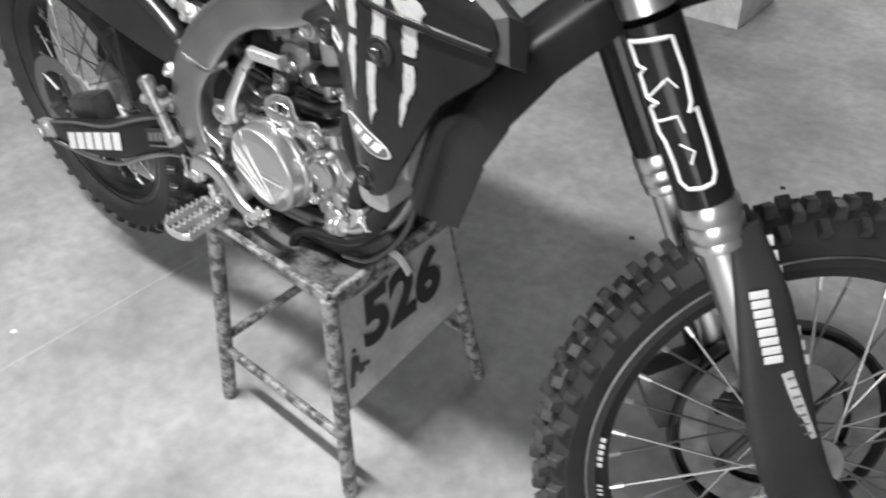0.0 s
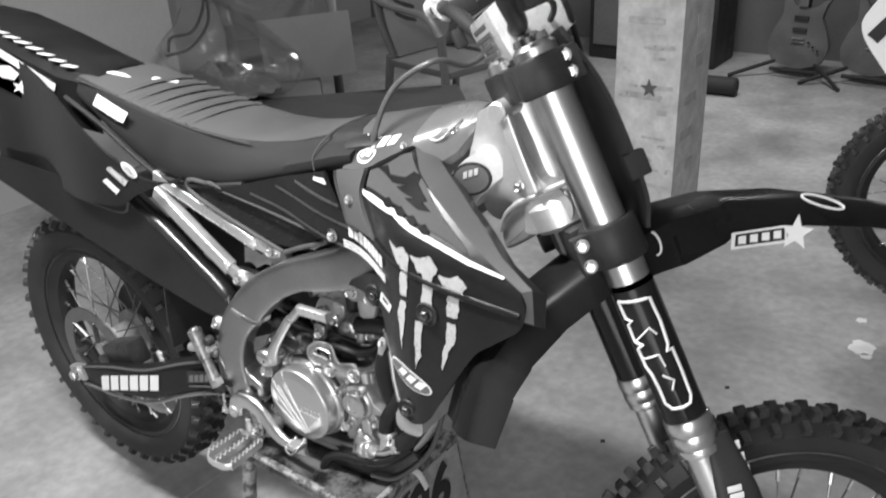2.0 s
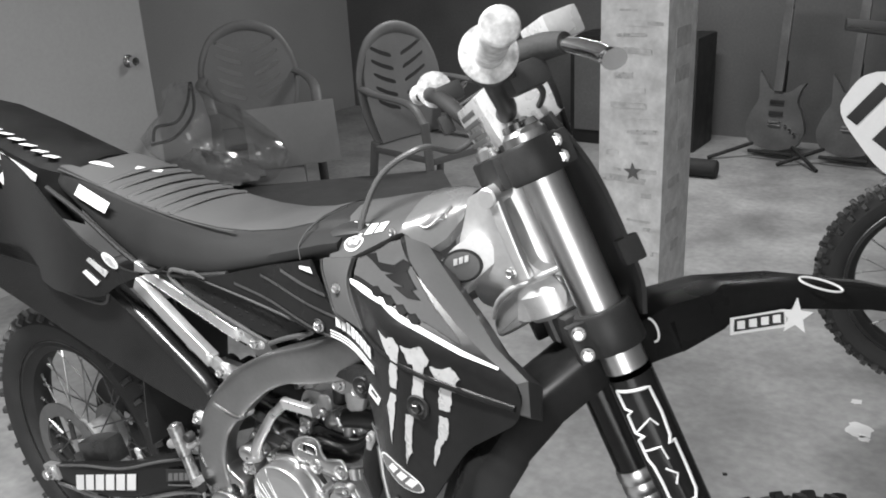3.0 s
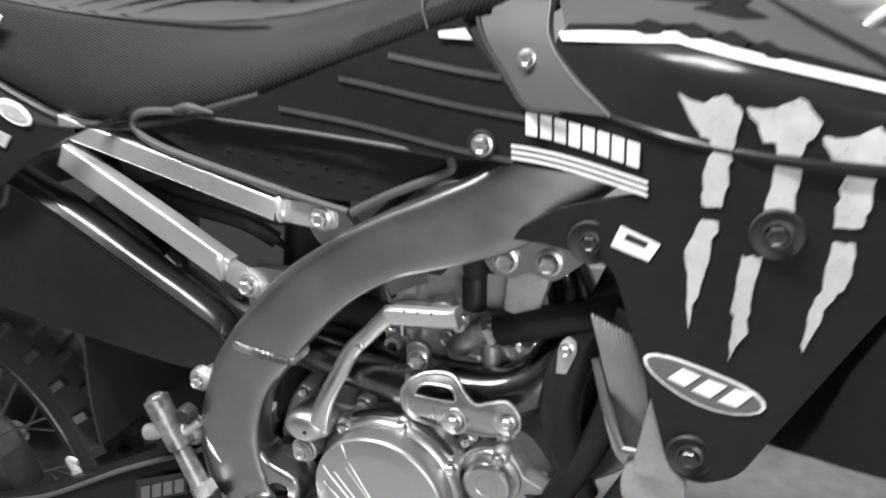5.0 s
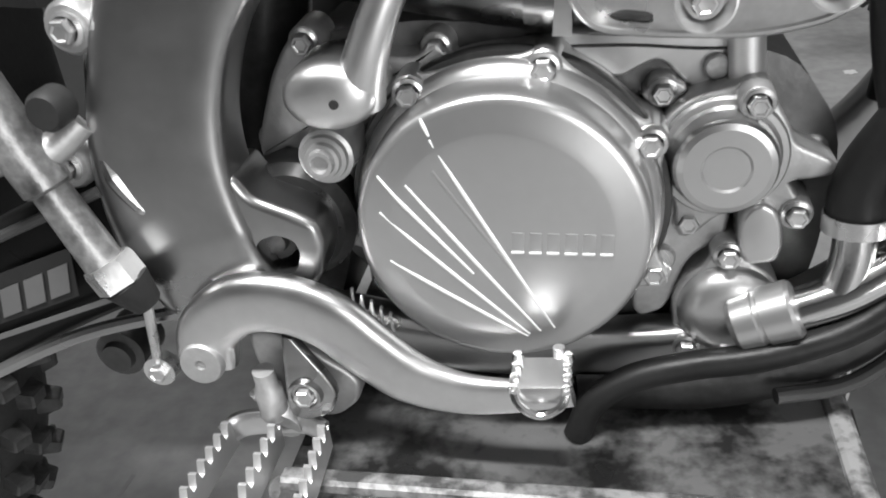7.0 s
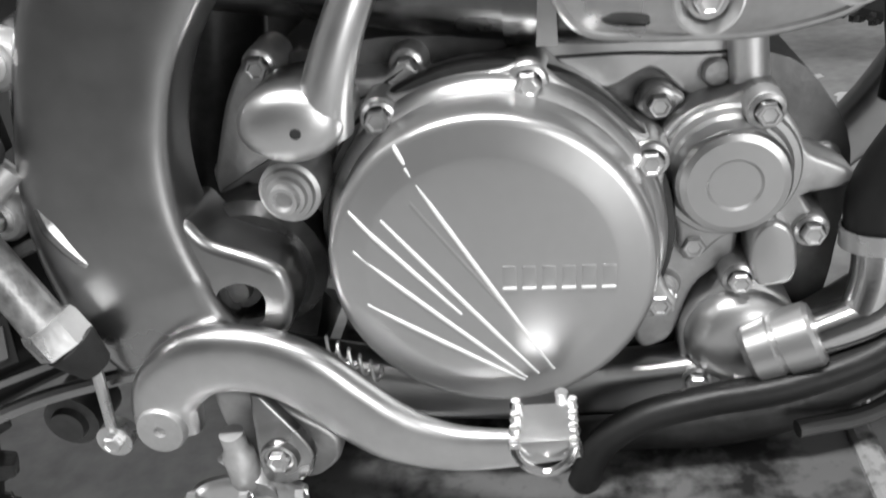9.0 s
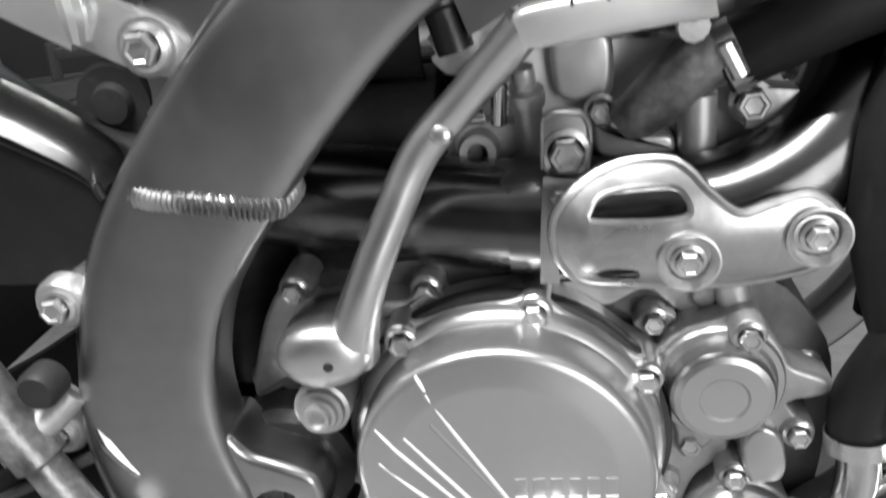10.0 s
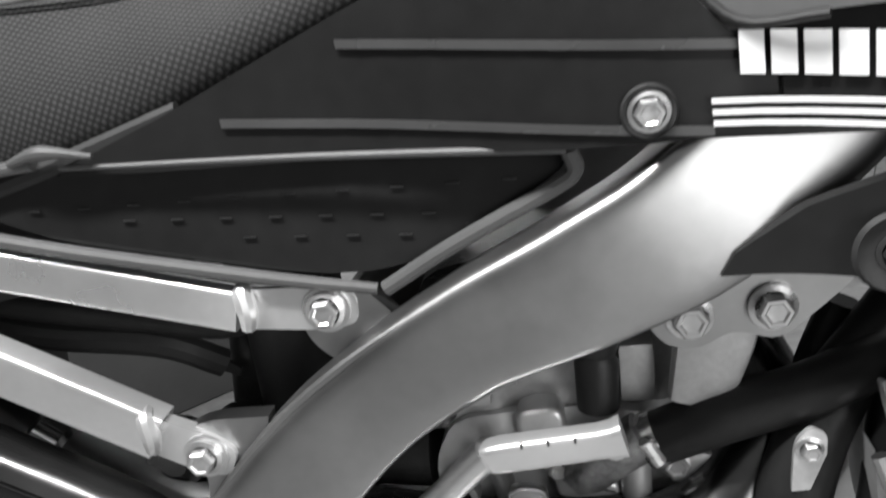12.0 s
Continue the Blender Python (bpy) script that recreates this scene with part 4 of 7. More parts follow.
# kick starter
boss = part("kick_boss", lathe([(0, 0.0392), (0.006, 0.0389), (0.0105, 0.0378), (0.0138, 0.0356), (0.0158, 0.0324), (0.0168, 0.028), (0.0168, 0), (0, 0)], axis((-0.1072, -0.10, 0.6385), (0, -1, 0)) @ Matrix.Diagonal((1.38, 1, 1, 1)), 44), FORGED, bike, "polished kick starter boss", angle=60)
part("vent_hole", lathe([(0, 0.0012), (0.0022, 0.0012), (0.0024, 0.0), (0, 0)], axis((-0.1029, -0.1386, 0.6372), (0, -1, 0)), 16), BLACK, boss)
part("spindle", lathe([(0, 0.007), (0.0035, 0.007), (0.0045, 0.0095), (0.0062, 0.0095), (0.0068, 0.0055), (0.0085, 0.005), (0.0092, 0.0025), (0.0112, 0.002), (0.0118, -0.001), (0.0138, -0.002), (0.0142, -0.03), (0, -0.03)], axis((-0.1165, -0.1255, 0.6055), (0, -1, 0.05)), 32), CAST, boss)
lever = part("kick_lever", sweep([(-0.0955, -0.122, 0.634), (-0.0895, -0.127, 0.652), (-0.079, -0.127, 0.675), (-0.065, -0.122, 0.700), (-0.0495, -0.118, 0.7255), (-0.0265, -0.121, 0.7475), (0.000, -0.130, 0.7735)], [0.0125, 0.0105, 0.009, 0.0085, 0.0085, 0.008, 0.0085], 6, 20), FORGED, bike, "polished aluminium kick lever")
part("folding_arm", sweep([(-0.001, -0.133, 0.7725), (0.008, -0.134, 0.774), (0.055, -0.134, 0.776), (0.067, -0.134, 0.7775)], [0.007, 0.0082, 0.0078, 0.0092], 4, 20, up=(0, 1, 0), box=(0.85, 1), square=5), STRUT, lever)
part("arm_pivot", lathe([(0, 0.0022), (0.0025, 0.002), (0.0042, 0.001), (0.005, -0.001)], axis((-0.0384, -0.1265, 0.7340), (0, -1, 0.2)), 20), STEEL, lever)
part("arm_spring", lathe([(0, 0), (0.006, 0), (0.006, 0.006), (0.0045, 0.008), (0.006, 0.01), (0.0045, 0.013), (0.0055, 0.016), (0, 0.016)], axis((0.062, -0.125, 0.764), (0, 1, 0)), 12), STEEL, lever)
for i in range(3):
    part("arm_notch", block((0.0012, 0.0015, 0.003), (0.018 + i * 0.013, -0.1405, 0.7815), bev=0.0004), DARKMETAL, lever)

# -- foot controls --
pedal = part("brake_pedal", sweep([(-0.194, -0.146, 0.500), (-0.188, -0.147, 0.520), (-0.168, -0.148, 0.5355), (-0.142, -0.149, 0.5365), (-0.120, -0.150, 0.527), (-0.102, -0.151, 0.510), (-0.083, -0.153, 0.4955), (-0.058, -0.155, 0.4875), (-0.030, -0.158, 0.4885), (0.0, -0.162, 0.494)],
                                   [0.0165, 0.0165, 0.0165, 0.0165, 0.0165, 0.0160, 0.0150, 0.0120, 0.0095, 0.007], 8, 28, up=(0, 1, 0), box=(0.5, 1), square=2.9), FORGED, bike, "forged aluminium brake pedal")
part("pivot_cap", lathe([(0, 0.003), (0.0025, 0.002), (0.003, 0.004), (0.0112, 0.004), (0.0122, 0.002), (0.0122, -0.02), (0, -0.02)], axis((-0.1935, -0.1535, 0.503), (0, -1, 0.06)), 28), CAST, pedal)
tip = part("pedal_tip", block((0.027, 0.028, 0.009), (-0.0135, -0.171, 0.5095), (-6, -2, 0), bev=0.003), FORGED, pedal, "notched pedal tip")
for i in range(4):
    for x in (-0.0255, -0.0015):
        part("tooth", lathe([(0.003, 0), (0.0022, 0.004), (0, 0.0045)], axis((x, -0.184 + i * 0.0085, 0.5125), (0, -0.3, 1)), 8), CHROME, tip)
part("tip_guard", sweep([(-0.0265, -0.184, 0.515), (-0.023, -0.188, 0.508), (-0.0135, -0.189, 0.503), (-0.004, -0.188, 0.508), (-0.0005, -0.184, 0.515)], 0.0019, 6, 8), CHROME, tip)
part("pedal_hinge", rod((-0.006, -0.157, 0.50), (-0.006, -0.157, 0.5185), 0.003, seg=10), STEEL, tip)
brk = part("peg_bracket", plate([(-0.1759, 0.5091), (-0.1564, 0.5065), (-0.1166, 0.4783), (-0.1183, 0.4618), (-0.1342, 0.4490), (-0.1604, 0.4536), (-0.1738, 0.4842)], -0.134, 0.03, 0.003), CAST, bike, "cast foot peg bracket")
part("cheek_plate", plate([(-0.1499, 0.5153, 1), (-0.1443, 0.5134, 1), (-0.1246, 0.4799), (-0.1302, 0.4638), (-0.1465, 0.4579), (-0.1556, 0.4626), (-0.1530, 0.4915)], -0.1475, 0.006, 0.0018), FRAMECAST, brk)
part("pin_dish", lathe([(0, 0.0015), (0.006, 0.0015), (0.0075, 0.0035), (0.009, 0.0035), (0.0098, 0), (0, 0)], axis((-0.1428, -0.1475, 0.4780), (0, -1, 0)), 28), FRAMECAST, brk)
bolt(brk, (-0.1421, -0.149, 0.4794), 0.0055)
peg = part("foot_peg", sweep([(-0.194, -0.152, 0.449), (-0.187, -0.145, 0.452), (-0.170, -0.142, 0.453), (-0.150, -0.142, 0.453), (-0.137, -0.147, 0.450)], 0.0065, 6, 12, up=(0, 0, 1), box=(1.3, 0.55), square=3), FORGED, bike, "toothed cast foot peg")
for x, y1 in ((-0.191, -0.226), (-0.164, -0.236), (-0.136, -0.228)):
    y0 = -0.148
    wall = [(y0, 0.441), (y0, 0.456)]
    for i in range(8):
        f = y0 + (y1 - y0) * (i + 0.25) / 8
        wall += [(f, 0.4545), (f + (y1 - y0) * 0.03, 0.461), (f + (y1 - y0) * 0.055, 0.461), (f + (y1 - y0) * 0.085, 0.4545)]
    wall += [(y1, 0.455), (y1, 0.441)]
    bm = bmesh.new()
    a = [bm.verts.new((x - 0.0022 - 0.06 * (y + 0.148) * (x + 0.164) / 0.03, y, z)) for y, z in wall]
    b = [bm.verts.new((x + 0.0022 - 0.06 * (y + 0.148) * (x + 0.164) / 0.03, y, z)) for y, z in wall]
    bm.faces.new(a), bm.faces.new(b[::-1])
    for k in range(len(a)):
        bm.faces.new((a[k], b[k], b[(k + 1) % len(a)], a[(k + 1) % len(a)]))
    bmesh.ops.recalc_face_normals(bm, faces=bm.faces)
    part("toothed_wall", bm, STRUT, peg, smooth=False)
part("peg_end", sweep([(-0.196, -0.224, 0.448), (-0.186, -0.234, 0.448), (-0.165, -0.238, 0.449), (-0.143, -0.235, 0.449), (-0.132, -0.226, 0.449)], 0.006, 5, 10, up=(0, 0, 1), box=(1.2, 0.4), square=3), STRUT, peg)
part("peg_stem", sweep([(-0.160, -0.120, 0.460), (-0.163, -0.145, 0.452)], 0.012, 3, 12), CAST, peg)
part("peg_spring", sweep([(-0.172 + 0.006 * math.cos(u * 1.9), -0.134 - u * 0.0012, 0.470 + 0.006 * math.sin(u * 1.9)) for u in range(9)], 0.0015, 4, 6), STEEL, peg)
part("peg_pin", lathe([(0, 0), (0.0075, 0), (0.008, 0.002), (0.008, 0.02), (0.006, 0.023), (0.006, 0.034), (0, 0.034)], axis((-0.1655, -0.143, 0.4585), (0.02, -0.1, 1)), 18), CAST, peg)
# rear brake master cylinder and its rod
mcy = part("brake_master_cylinder", rod((-0.266, -0.154, 0.657), (-0.246, -0.155, 0.606), 0.0135, 0.0125, seg=22), WORN, bike, "worn brake master cylinder")
part("top_cap", lathe([(0, 0.006), (0.008, 0.006), (0.0105, 0.003), (0.0135, 0.002), (0.0135, -0.004), (0, -0.004)], axis((-0.2665, -0.154, 0.6585), (-0.36, 0, 0.93)), 22), WORN, mcy)
part("lower_body", rod((-0.252, -0.155, 0.622), (-0.226, -0.158, 0.562), 0.0092, 0.0105, seg=20), WORN, mcy)
part("inlet", rod((-0.262, -0.155, 0.625), (-0.287, -0.154, 0.617), 0.009, seg=16), CAST, mcy)
part("banjo", lathe([(0, 0.008), (0.008, 0.008), (0.010, 0.005), (0.010, -0.006), (0, -0.006)], axis((-0.234, -0.150, 0.645), (0, -1, 0)), 20), BLACK, mcy)
part("mount_arm", sweep([(-0.255, -0.155, 0.622), (-0.242, -0.148, 0.624), (-0.228, -0.140, 0.634)], [0.009, 0.0085, 0.007], 5, 14), CAST, mcy)
part("lock_nut", lathe([(0, 0), (0.0125, 0), (0.0135, 0.003), (0.0135, 0.014), (0, 0.014)], axis((-0.227, -0.158, 0.568), (0.4, 0, -0.9)), 6), STEEL, mcy)
part("rubber_boot", rod((-0.221, -0.157, 0.556), (-0.213, -0.155, 0.540), 0.0125, 0.008, seg=18), RUBBER, mcy)
part("push_rod", rod((-0.214, -0.155, 0.542), (-0.222, -0.150, 0.500), 0.0028, seg=10), STEEL, mcy)
part("clevis", lathe([(0.004, -0.004), (0.009, -0.004), (0.009, 0.004), (0.004, 0.004)], axis((-0.222, -0.148, 0.494), (0, -1, 0)), 20), STEEL, mcy)
bolt(mcy, (-0.222, -0.150, 0.494), 0.005)
part("linkage_bolt", lathe([(0, 0.01), (0.009, 0.01), (0.010, 0.006), (0.015, 0.005), (0.016, -0.02), (0, -0.02)], axis((-0.262, -0.12, 0.485), (0, -1, 0)), 20), DARKMETAL, bike)
part("return_spring", sweep([(-0.116 + u * 0.0012, -0.125 + 0.0042 * math.cos(u * 1.6), 0.527 - u * 0.001 + 0.0042 * math.sin(u * 1.6)) for u in range(22)], 0.0009, 3, 6), STEEL, bike)

# -- bodywork --
part("upper_side_cover", panel([(-0.190, 0.942, 1), (-0.184, 0.947, 1), (-0.127, 0.963, 1), (-0.034, 0.9935, 1), (0.05, 1.019, 1), (0.081, 1.0285, 1), (0.094, 1.008, 1), (0.112, 0.983, 1), (0.132, 0.958, 1), (0.26, 0.95, 1), (0.26, 0.897, 1), (0.184, 0.9075, 1), (0.12, 0.9155, 1), (0.062, 0.9195, 1)], y_panel, 0.006, 0.012), GLOSS, bike, "glossy black side cover")
low = part("lower_side_cover", panel([(-0.262, 0.940), (-0.25, 0.949, 1), (0.058, 0.9165, 1), (0.058, 0.905), (-0.038, 0.862), (-0.20, 0.9065)], flat(-0.108), 0.005), GLOSS, bike, "black ribbed lower side cover")
part("cover_rim", sweep([(-0.185, -0.117, 0.9475), (-0.06, -0.119, 0.9335), (0.06, -0.124, 0.9185)], [0.0012, 0.002, 0.0022], 6, 10), GREYPLASTIC, low)
part("cover_rim", sweep([(0.061, -0.116, 0.916), (0.062, -0.115, 0.906), (0.05, -0.114, 0.8985), (0.0, -0.113, 0.8785), (-0.038, -0.112, 0.8605)], 0.0042, 6, 10), GREYPLASTIC, low)
part("cover_rim", sweep([(-0.042, -0.112, 0.861), (-0.10, -0.112, 0.8755), (-0.20, -0.112, 0.9045), (-0.25, -0.111, 0.922), (-0.266, -0.11, 0.938), (-0.25, -0.112, 0.950), (-0.20, -0.114, 0.9515)], [0.003, 0.004, 0.004, 0.004, 0.004, 0.0035], 6, 10), GREYPLASTIC, low)
for row, (x0, x1, za, zb, n) in enumerate(((-0.225, 0.045, 0.928, 0.904, 10), (-0.175, 0.003, 0.916, 0.893, 7), (-0.115, -0.01, 0.898, 0.884, 4))):
    for i in range(n):
        f = (i + 0.5) / n
        part("vent_slot", block((0.0066, 0.0012, 0.0008), (x0 + (x1 - x0) * f, -0.1088, za + (zb - za) * f), (0, 7, 0), bev=0.0005), EDGE, low)
part("cover_hook", sweep([(-0.21, -0.118, 0.954), (-0.19, -0.12, 0.957), (-0.165, -0.119, 0.951)], [0.002, 0.004, 0.0015], 6, 10), GREYPLASTIC, low)
for a, b, f, wd in (((-0.035, 0.979), (0.14, 0.9495), y_panel, 0.0042), ((-0.098, 0.953), (0.122, 0.9165), y_panel, 0.0042), ((0.015, 0.998), (0.115, 0.982), y_panel, 0.0042)):
    decal("pinstripe", [(a[0], a[1], 1), (b[0], b[1], 1), (b[0], b[1] + wd, 1), (a[0], a[1] + wd, 1)], f, DARKDECAL, bike, 0.0018)
pb = part("bolt_recess", lathe([(0.0072, 0.0005), (0.0098, 0.001), (0.0112, 0.0025), (0.0122, 0.0005)], axis((0.0965, -0.1345, 0.931), (0, -1, 0)), 28), BLACK, bike)
bolt(pb, (0.0965, -0.134, 0.931), 0.0068)
shr = part("radiator_shroud", panel([(0.150, 0.955, 1), (0.156, 1.010, 1), (0.176, 1.036, 1), (0.229, 1.078, 1), (0.26, 1.059), (0.311, 1.033), (0.36, 1.007), (0.406, 0.985), (0.462, 0.962, 1), (0.470, 0.945), (0.468, 0.922), (0.459, 0.906), (0.423, 0.877), (0.392, 0.852), (0.350, 0.782), (0.322, 0.735),
                                     (0.304, 0.703), (0.275, 0.688), (0.252, 0.690), (0.238, 0.742, 1), (0.222, 0.792), (0.206, 0.843), (0.186, 0.848), (0.119, 0.853, 1), (0.126, 0.863, 1), (0.140, 0.871, 1), (0.156, 0.881, 1), (0.186, 0.8925, 1), (0.235, 0.909, 1), (0.19, 0.9135, 1), (0.15, 0.922, 1)], y_shroud, 0.008, 0.008), GLOSS, bike, "glossy black radiator shroud with graphics")
part("shroud_ridge", sweep([(x, y_shroud(x, z) - 0.001, z) for x, z in ((0.185, 0.964), (0.25, 0.951), (0.32, 0.941), (0.39, 0.934), (0.462, 0.931))], [0.001, 0.0035, 0.004, 0.005, 0.004], 6, 10), GLOSS, shr)
# upper shoulder of the shroud: it twists inwards to a shelf, then a dark flange
CREASE = [(0.229, 1.078), (0.26, 1.059), (0.29, 1.0445), (0.318, 1.029), (0.36, 1.007), (0.406, 0.985), (0.462, 0.962), (0.468, 0.925)]
SHELF = [(0.242, -0.066, 1.084), (0.274, -0.086, 1.062), (0.304, -0.103, 1.0475), (0.332, -0.117, 1.032), (0.374, -0.139, 1.010), (0.419, -0.168, 0.988), (0.474, -0.188, 0.966), (0.480, -0.194, 0.922)]
FLANGE = [(0.246, -0.048, 1.068), (0.279, -0.066, 1.046), (0.309, -0.082, 1.030), (0.337, -0.096, 1.014), (0.380, -0.118, 0.992), (0.425, -0.146, 0.970), (0.482, -0.168, 0.952), (0.486, -0.178, 0.912)]
rails = [[(x, y_shroud(x, z), z) for x, z in CREASE], SHELF, FLANGE]
for a, b2, mat, nm in ((rails[0], rails[1], TANKGREY, "shoulder"), (rails[1], rails[2], EDGE, "flange")):
    bm = bmesh.new()
    rows = []
    for i in range(43):
        f = 7 * i / 42
        pa, pb2 = (Vector([float(np.interp(f, range(8), [p[q] for p in r])) for q in range(3)]) for r in (a, b2))
        rows.append([bm.verts.new(pa.lerp(pb2, j / 4) + Vector((0, -0.35, 1)) * (0.02 * (pb2 - pa).length * math.sin(math.pi * j / 4))) for j in range(5)])
    for r0, r1 in zip(rows[:-1], rows[1:]):
        for j in range(4):
            bm.faces.new((r0[j], r1[j], r1[j + 1], r0[j + 1]))
    ret = bmesh.ops.extrude_face_region(bm, geom=bm.faces[:])
    for v in ret["geom"]:
        if isinstance(v, bmesh.types.BMVert):
            v.co += Vector((0, 0.002, -0.003))
    bmesh.ops.recalc_face_normals(bm, faces=bm.faces)
    part(nm, bm, mat, shr, "grey moulded upper edge" if nm == "shoulder" else "dark grey moulded edge")
decal("stripe", [(0.1580, 1.0156, 1), (0.1618, 1.0100, 1), (0.2489, 1.0122, 1), (0.3231, 0.9947, 1), (0.3830, 0.9804, 1), (0.4349, 0.9724, 1), (0.4350, 0.9744, 1), (0.3851, 0.9842, 1), (0.3249, 0.9989, 1), (0.2503, 1.0180, 1), (0.1795, 1.0167, 1)], y_shroud, WHITE, shr, 0.003, step=0.005)
decal("stripe", [(0.092, 1.0125, 1), (0.064, 1.0145, 1), (0.063, 1.0185, 1), (0.086, 1.0205, 1)], y_panel, WHITE, shr, 0.004)
decal("graphic", [(0.1616, 1.0206, 1), (0.1513, 1.0380, 1), (0.1671, 1.0500, 1), (0.2260, 1.0732, 1), (0.2792, 1.0502, 1), (0.3263, 1.0198, 1), (0.3697, 0.9962, 1), (0.3778, 0.9895, 1), (0.3261, 1.0042, 1), (0.2527, 1.0227, 1)], y_shroud, GRAPHIC, shr, 0.0024, label="grey printed shroud graphic", step=0.005)
for q in ([(0.1636, 1.0415, 1), (0.1843, 1.0484, 1), (0.2011, 1.0429, 1), (0.2392, 1.0501, 1), (0.2513, 1.0592, 1), (0.2682, 1.0574, 1), (0.2673, 1.0467, 1), (0.2165, 1.0386, 1)],
          [(0.2297, 1.0377, 1), (0.2666, 1.0505, 1), (0.2938, 1.0349, 1), (0.2878, 1.0330, 1), (0.3045, 1.0251, 1), (0.2856, 1.0253, 1), (0.2560, 1.0322, 1), (0.2723, 1.0346, 1)],
          [(0.2089, 1.0200, 1), (0.2256, 1.0253, 1), (0.2419, 1.0218, 1), (0.2365, 1.0165, 1), (0.2256, 1.0156, 1)],
          [(0.2432, 1.0199, 1), (0.2572, 1.0237, 1), (0.2701, 1.0185, 1), (0.2657, 1.0138, 1), (0.2568, 1.0140, 1)],
          [(0.2712, 1.0164, 1), (0.2829, 1.0189, 1), (0.2941, 1.0128, 1), (0.2902, 1.0086, 1), (0.2826, 1.0094, 1)],
          [(0.2950, 1.0107, 1), (0.3053, 1.0123, 1), (0.3155, 1.0057, 1), (0.3118, 1.0017, 1), (0.3048, 1.0029, 1)]):
    decal("graphic", q, y_shroud, INK, shr, 0.0036, step=0.005)
rng = random.Random(8)
CLAWS = (((0.252, 0.981), (0.268, 0.976), (0.282, 0.983), (0.294, 0.971), (0.288, 0.950), (0.286, 0.93), (0.284, 0.907), (0.270, 0.908), (0.271, 0.930), (0.275, 0.95), (0.266, 0.957)),
         ((0.270, 0.899), (0.281, 0.897), (0.276, 0.875), (0.270, 0.85), (0.2635, 0.815), (0.262, 0.85), (0.2595, 0.875)),
         ((0.296, 0.974), (0.312, 0.974), (0.327, 0.981), (0.339, 0.964), (0.329, 0.948), (0.328, 0.925), (0.326, 0.903), (0.309, 0.904), (0.312, 0.93), (0.314, 0.951), (0.306, 0.953)),
         ((0.296, 0.876), (0.309, 0.875), (0.304, 0.84), (0.303, 0.82), (0.2915, 0.795), (0.293, 0.825), (0.2925, 0.845)),
         ((0.339, 0.956), (0.356, 0.956), (0.370, 0.964), (0.385, 0.951), (0.374, 0.936), (0.370, 0.915), (0.366, 0.899), (0.350, 0.899), (0.353, 0.925), (0.356, 0.938), (0.348, 0.940)),
         ((0.351, 0.889), (0.365, 0.888), (0.362, 0.86), (0.352, 0.845), (0.347, 0.825), (0.338, 0.809), (0.340, 0.835), (0.347, 0.855)))
for c in CLAWS:
    ragged = []
    for (x0, z0), (x1, z1) in zip(c, c[1:] + c[:1]):
        for k in range(4):
            f = k / 4
            ragged.append((x0 + (x1 - x0) * f + rng.uniform(-0.0014, 0.0014), z0 + (z1 - z0) * f + rng.uniform(-0.0012, 0.0012), 1))
    decal("graphic", ragged, y_shroud, PALE, shr, 0.0014, label="pale jagged stripe graphic")
decal("sticker", oval(0.2745, 0.7715, 0.045, 0.0155, -11), y_shroud, WHITE, shr, 0.0013, label="oval white sticker")
decal("sticker", oval(0.2745, 0.7715, 0.042, 0.0135, -11), y_shroud, GREYDECAL, shr, 0.0018)
bars((0.247, 0.7715), (0.302, 0.7605), (0.002, 0.014), 3, y_shroud, WHITE, shr, 0.5, 0.3, 0.0024)
bars((0.1325, 0.941), (0.2265, 0.9265), (0.0005, 0.0175), 8, y_shroud, WHITE, shr, 0.0, 0.2, 0.0035)
for i in range(3):
    decal("pinstripe", [(0.1215, 0.9305 - 0.0047 * i, 1), (0.232, 0.9165 - 0.0047 * i, 1), (0.232, 0.9188 - 0.0047 * i, 1), (0.1215, 0.9328 - 0.0047 * i, 1)], y_shroud, WHITE, shr, 0.0035)
decal("sticker", [(0.211, 0.8805, 1), (0.242, 0.8735, 1), (0.2335, 0.8585, 1), (0.203, 0.8625, 1)], y_shroud, WHITE, shr, 0.0013)
decal("sticker", [(0.217, 0.876, 1), (0.233, 0.873, 1), (0.230, 0.8685, 1), (0.214, 0.871, 1)], y_shroud, BLACK, shr, 0.0018)
for x, z, r in ((0.186, 0.861, 0.0065), (0.268, 0.7115, 0.0075), (0.318, 0.892, 0.0075)):
    rec = part("bolt_recess", lathe([(0.007, 0.0008), (0.0135, 0.001), (0.0165, 0.003), (0.018, 0.0005)], axis((x, y_shroud(x, z) - 0.0012, z), (0, -1, 0)), 28), BLACK, shr)
    bolt(rec, (x, y_shroud(x, z) - 0.001, z), r, mat=DARKMETAL)
# grey tank cover with stickers
TANK = [(0.098, -0.100, 1.028, -0.052, 1.069, 1.086), (0.125, -0.102, 1.033, -0.056, 1.072, 1.092), (0.146, -0.103, 1.038, -0.060, 1.077, 1.098), (0.19, -0.093, 1.063, -0.061, 1.091, 1.108), (0.222, -0.085, 1.081, -0.056, 1.101, 1.115), (0.236, -0.085, 1.076, -0.056, 1.103, 1.118),
        (0.252, -0.084, 1.067, -0.055, 1.104, 1.122), (0.268, -0.080, 1.060, -0.047, 1.104, 1.126), (0.284, -0.062, 1.072, -0.034, 1.110, 1.127), (0.297, -0.036, 1.098, -0.02, 1.118, 1.126)]


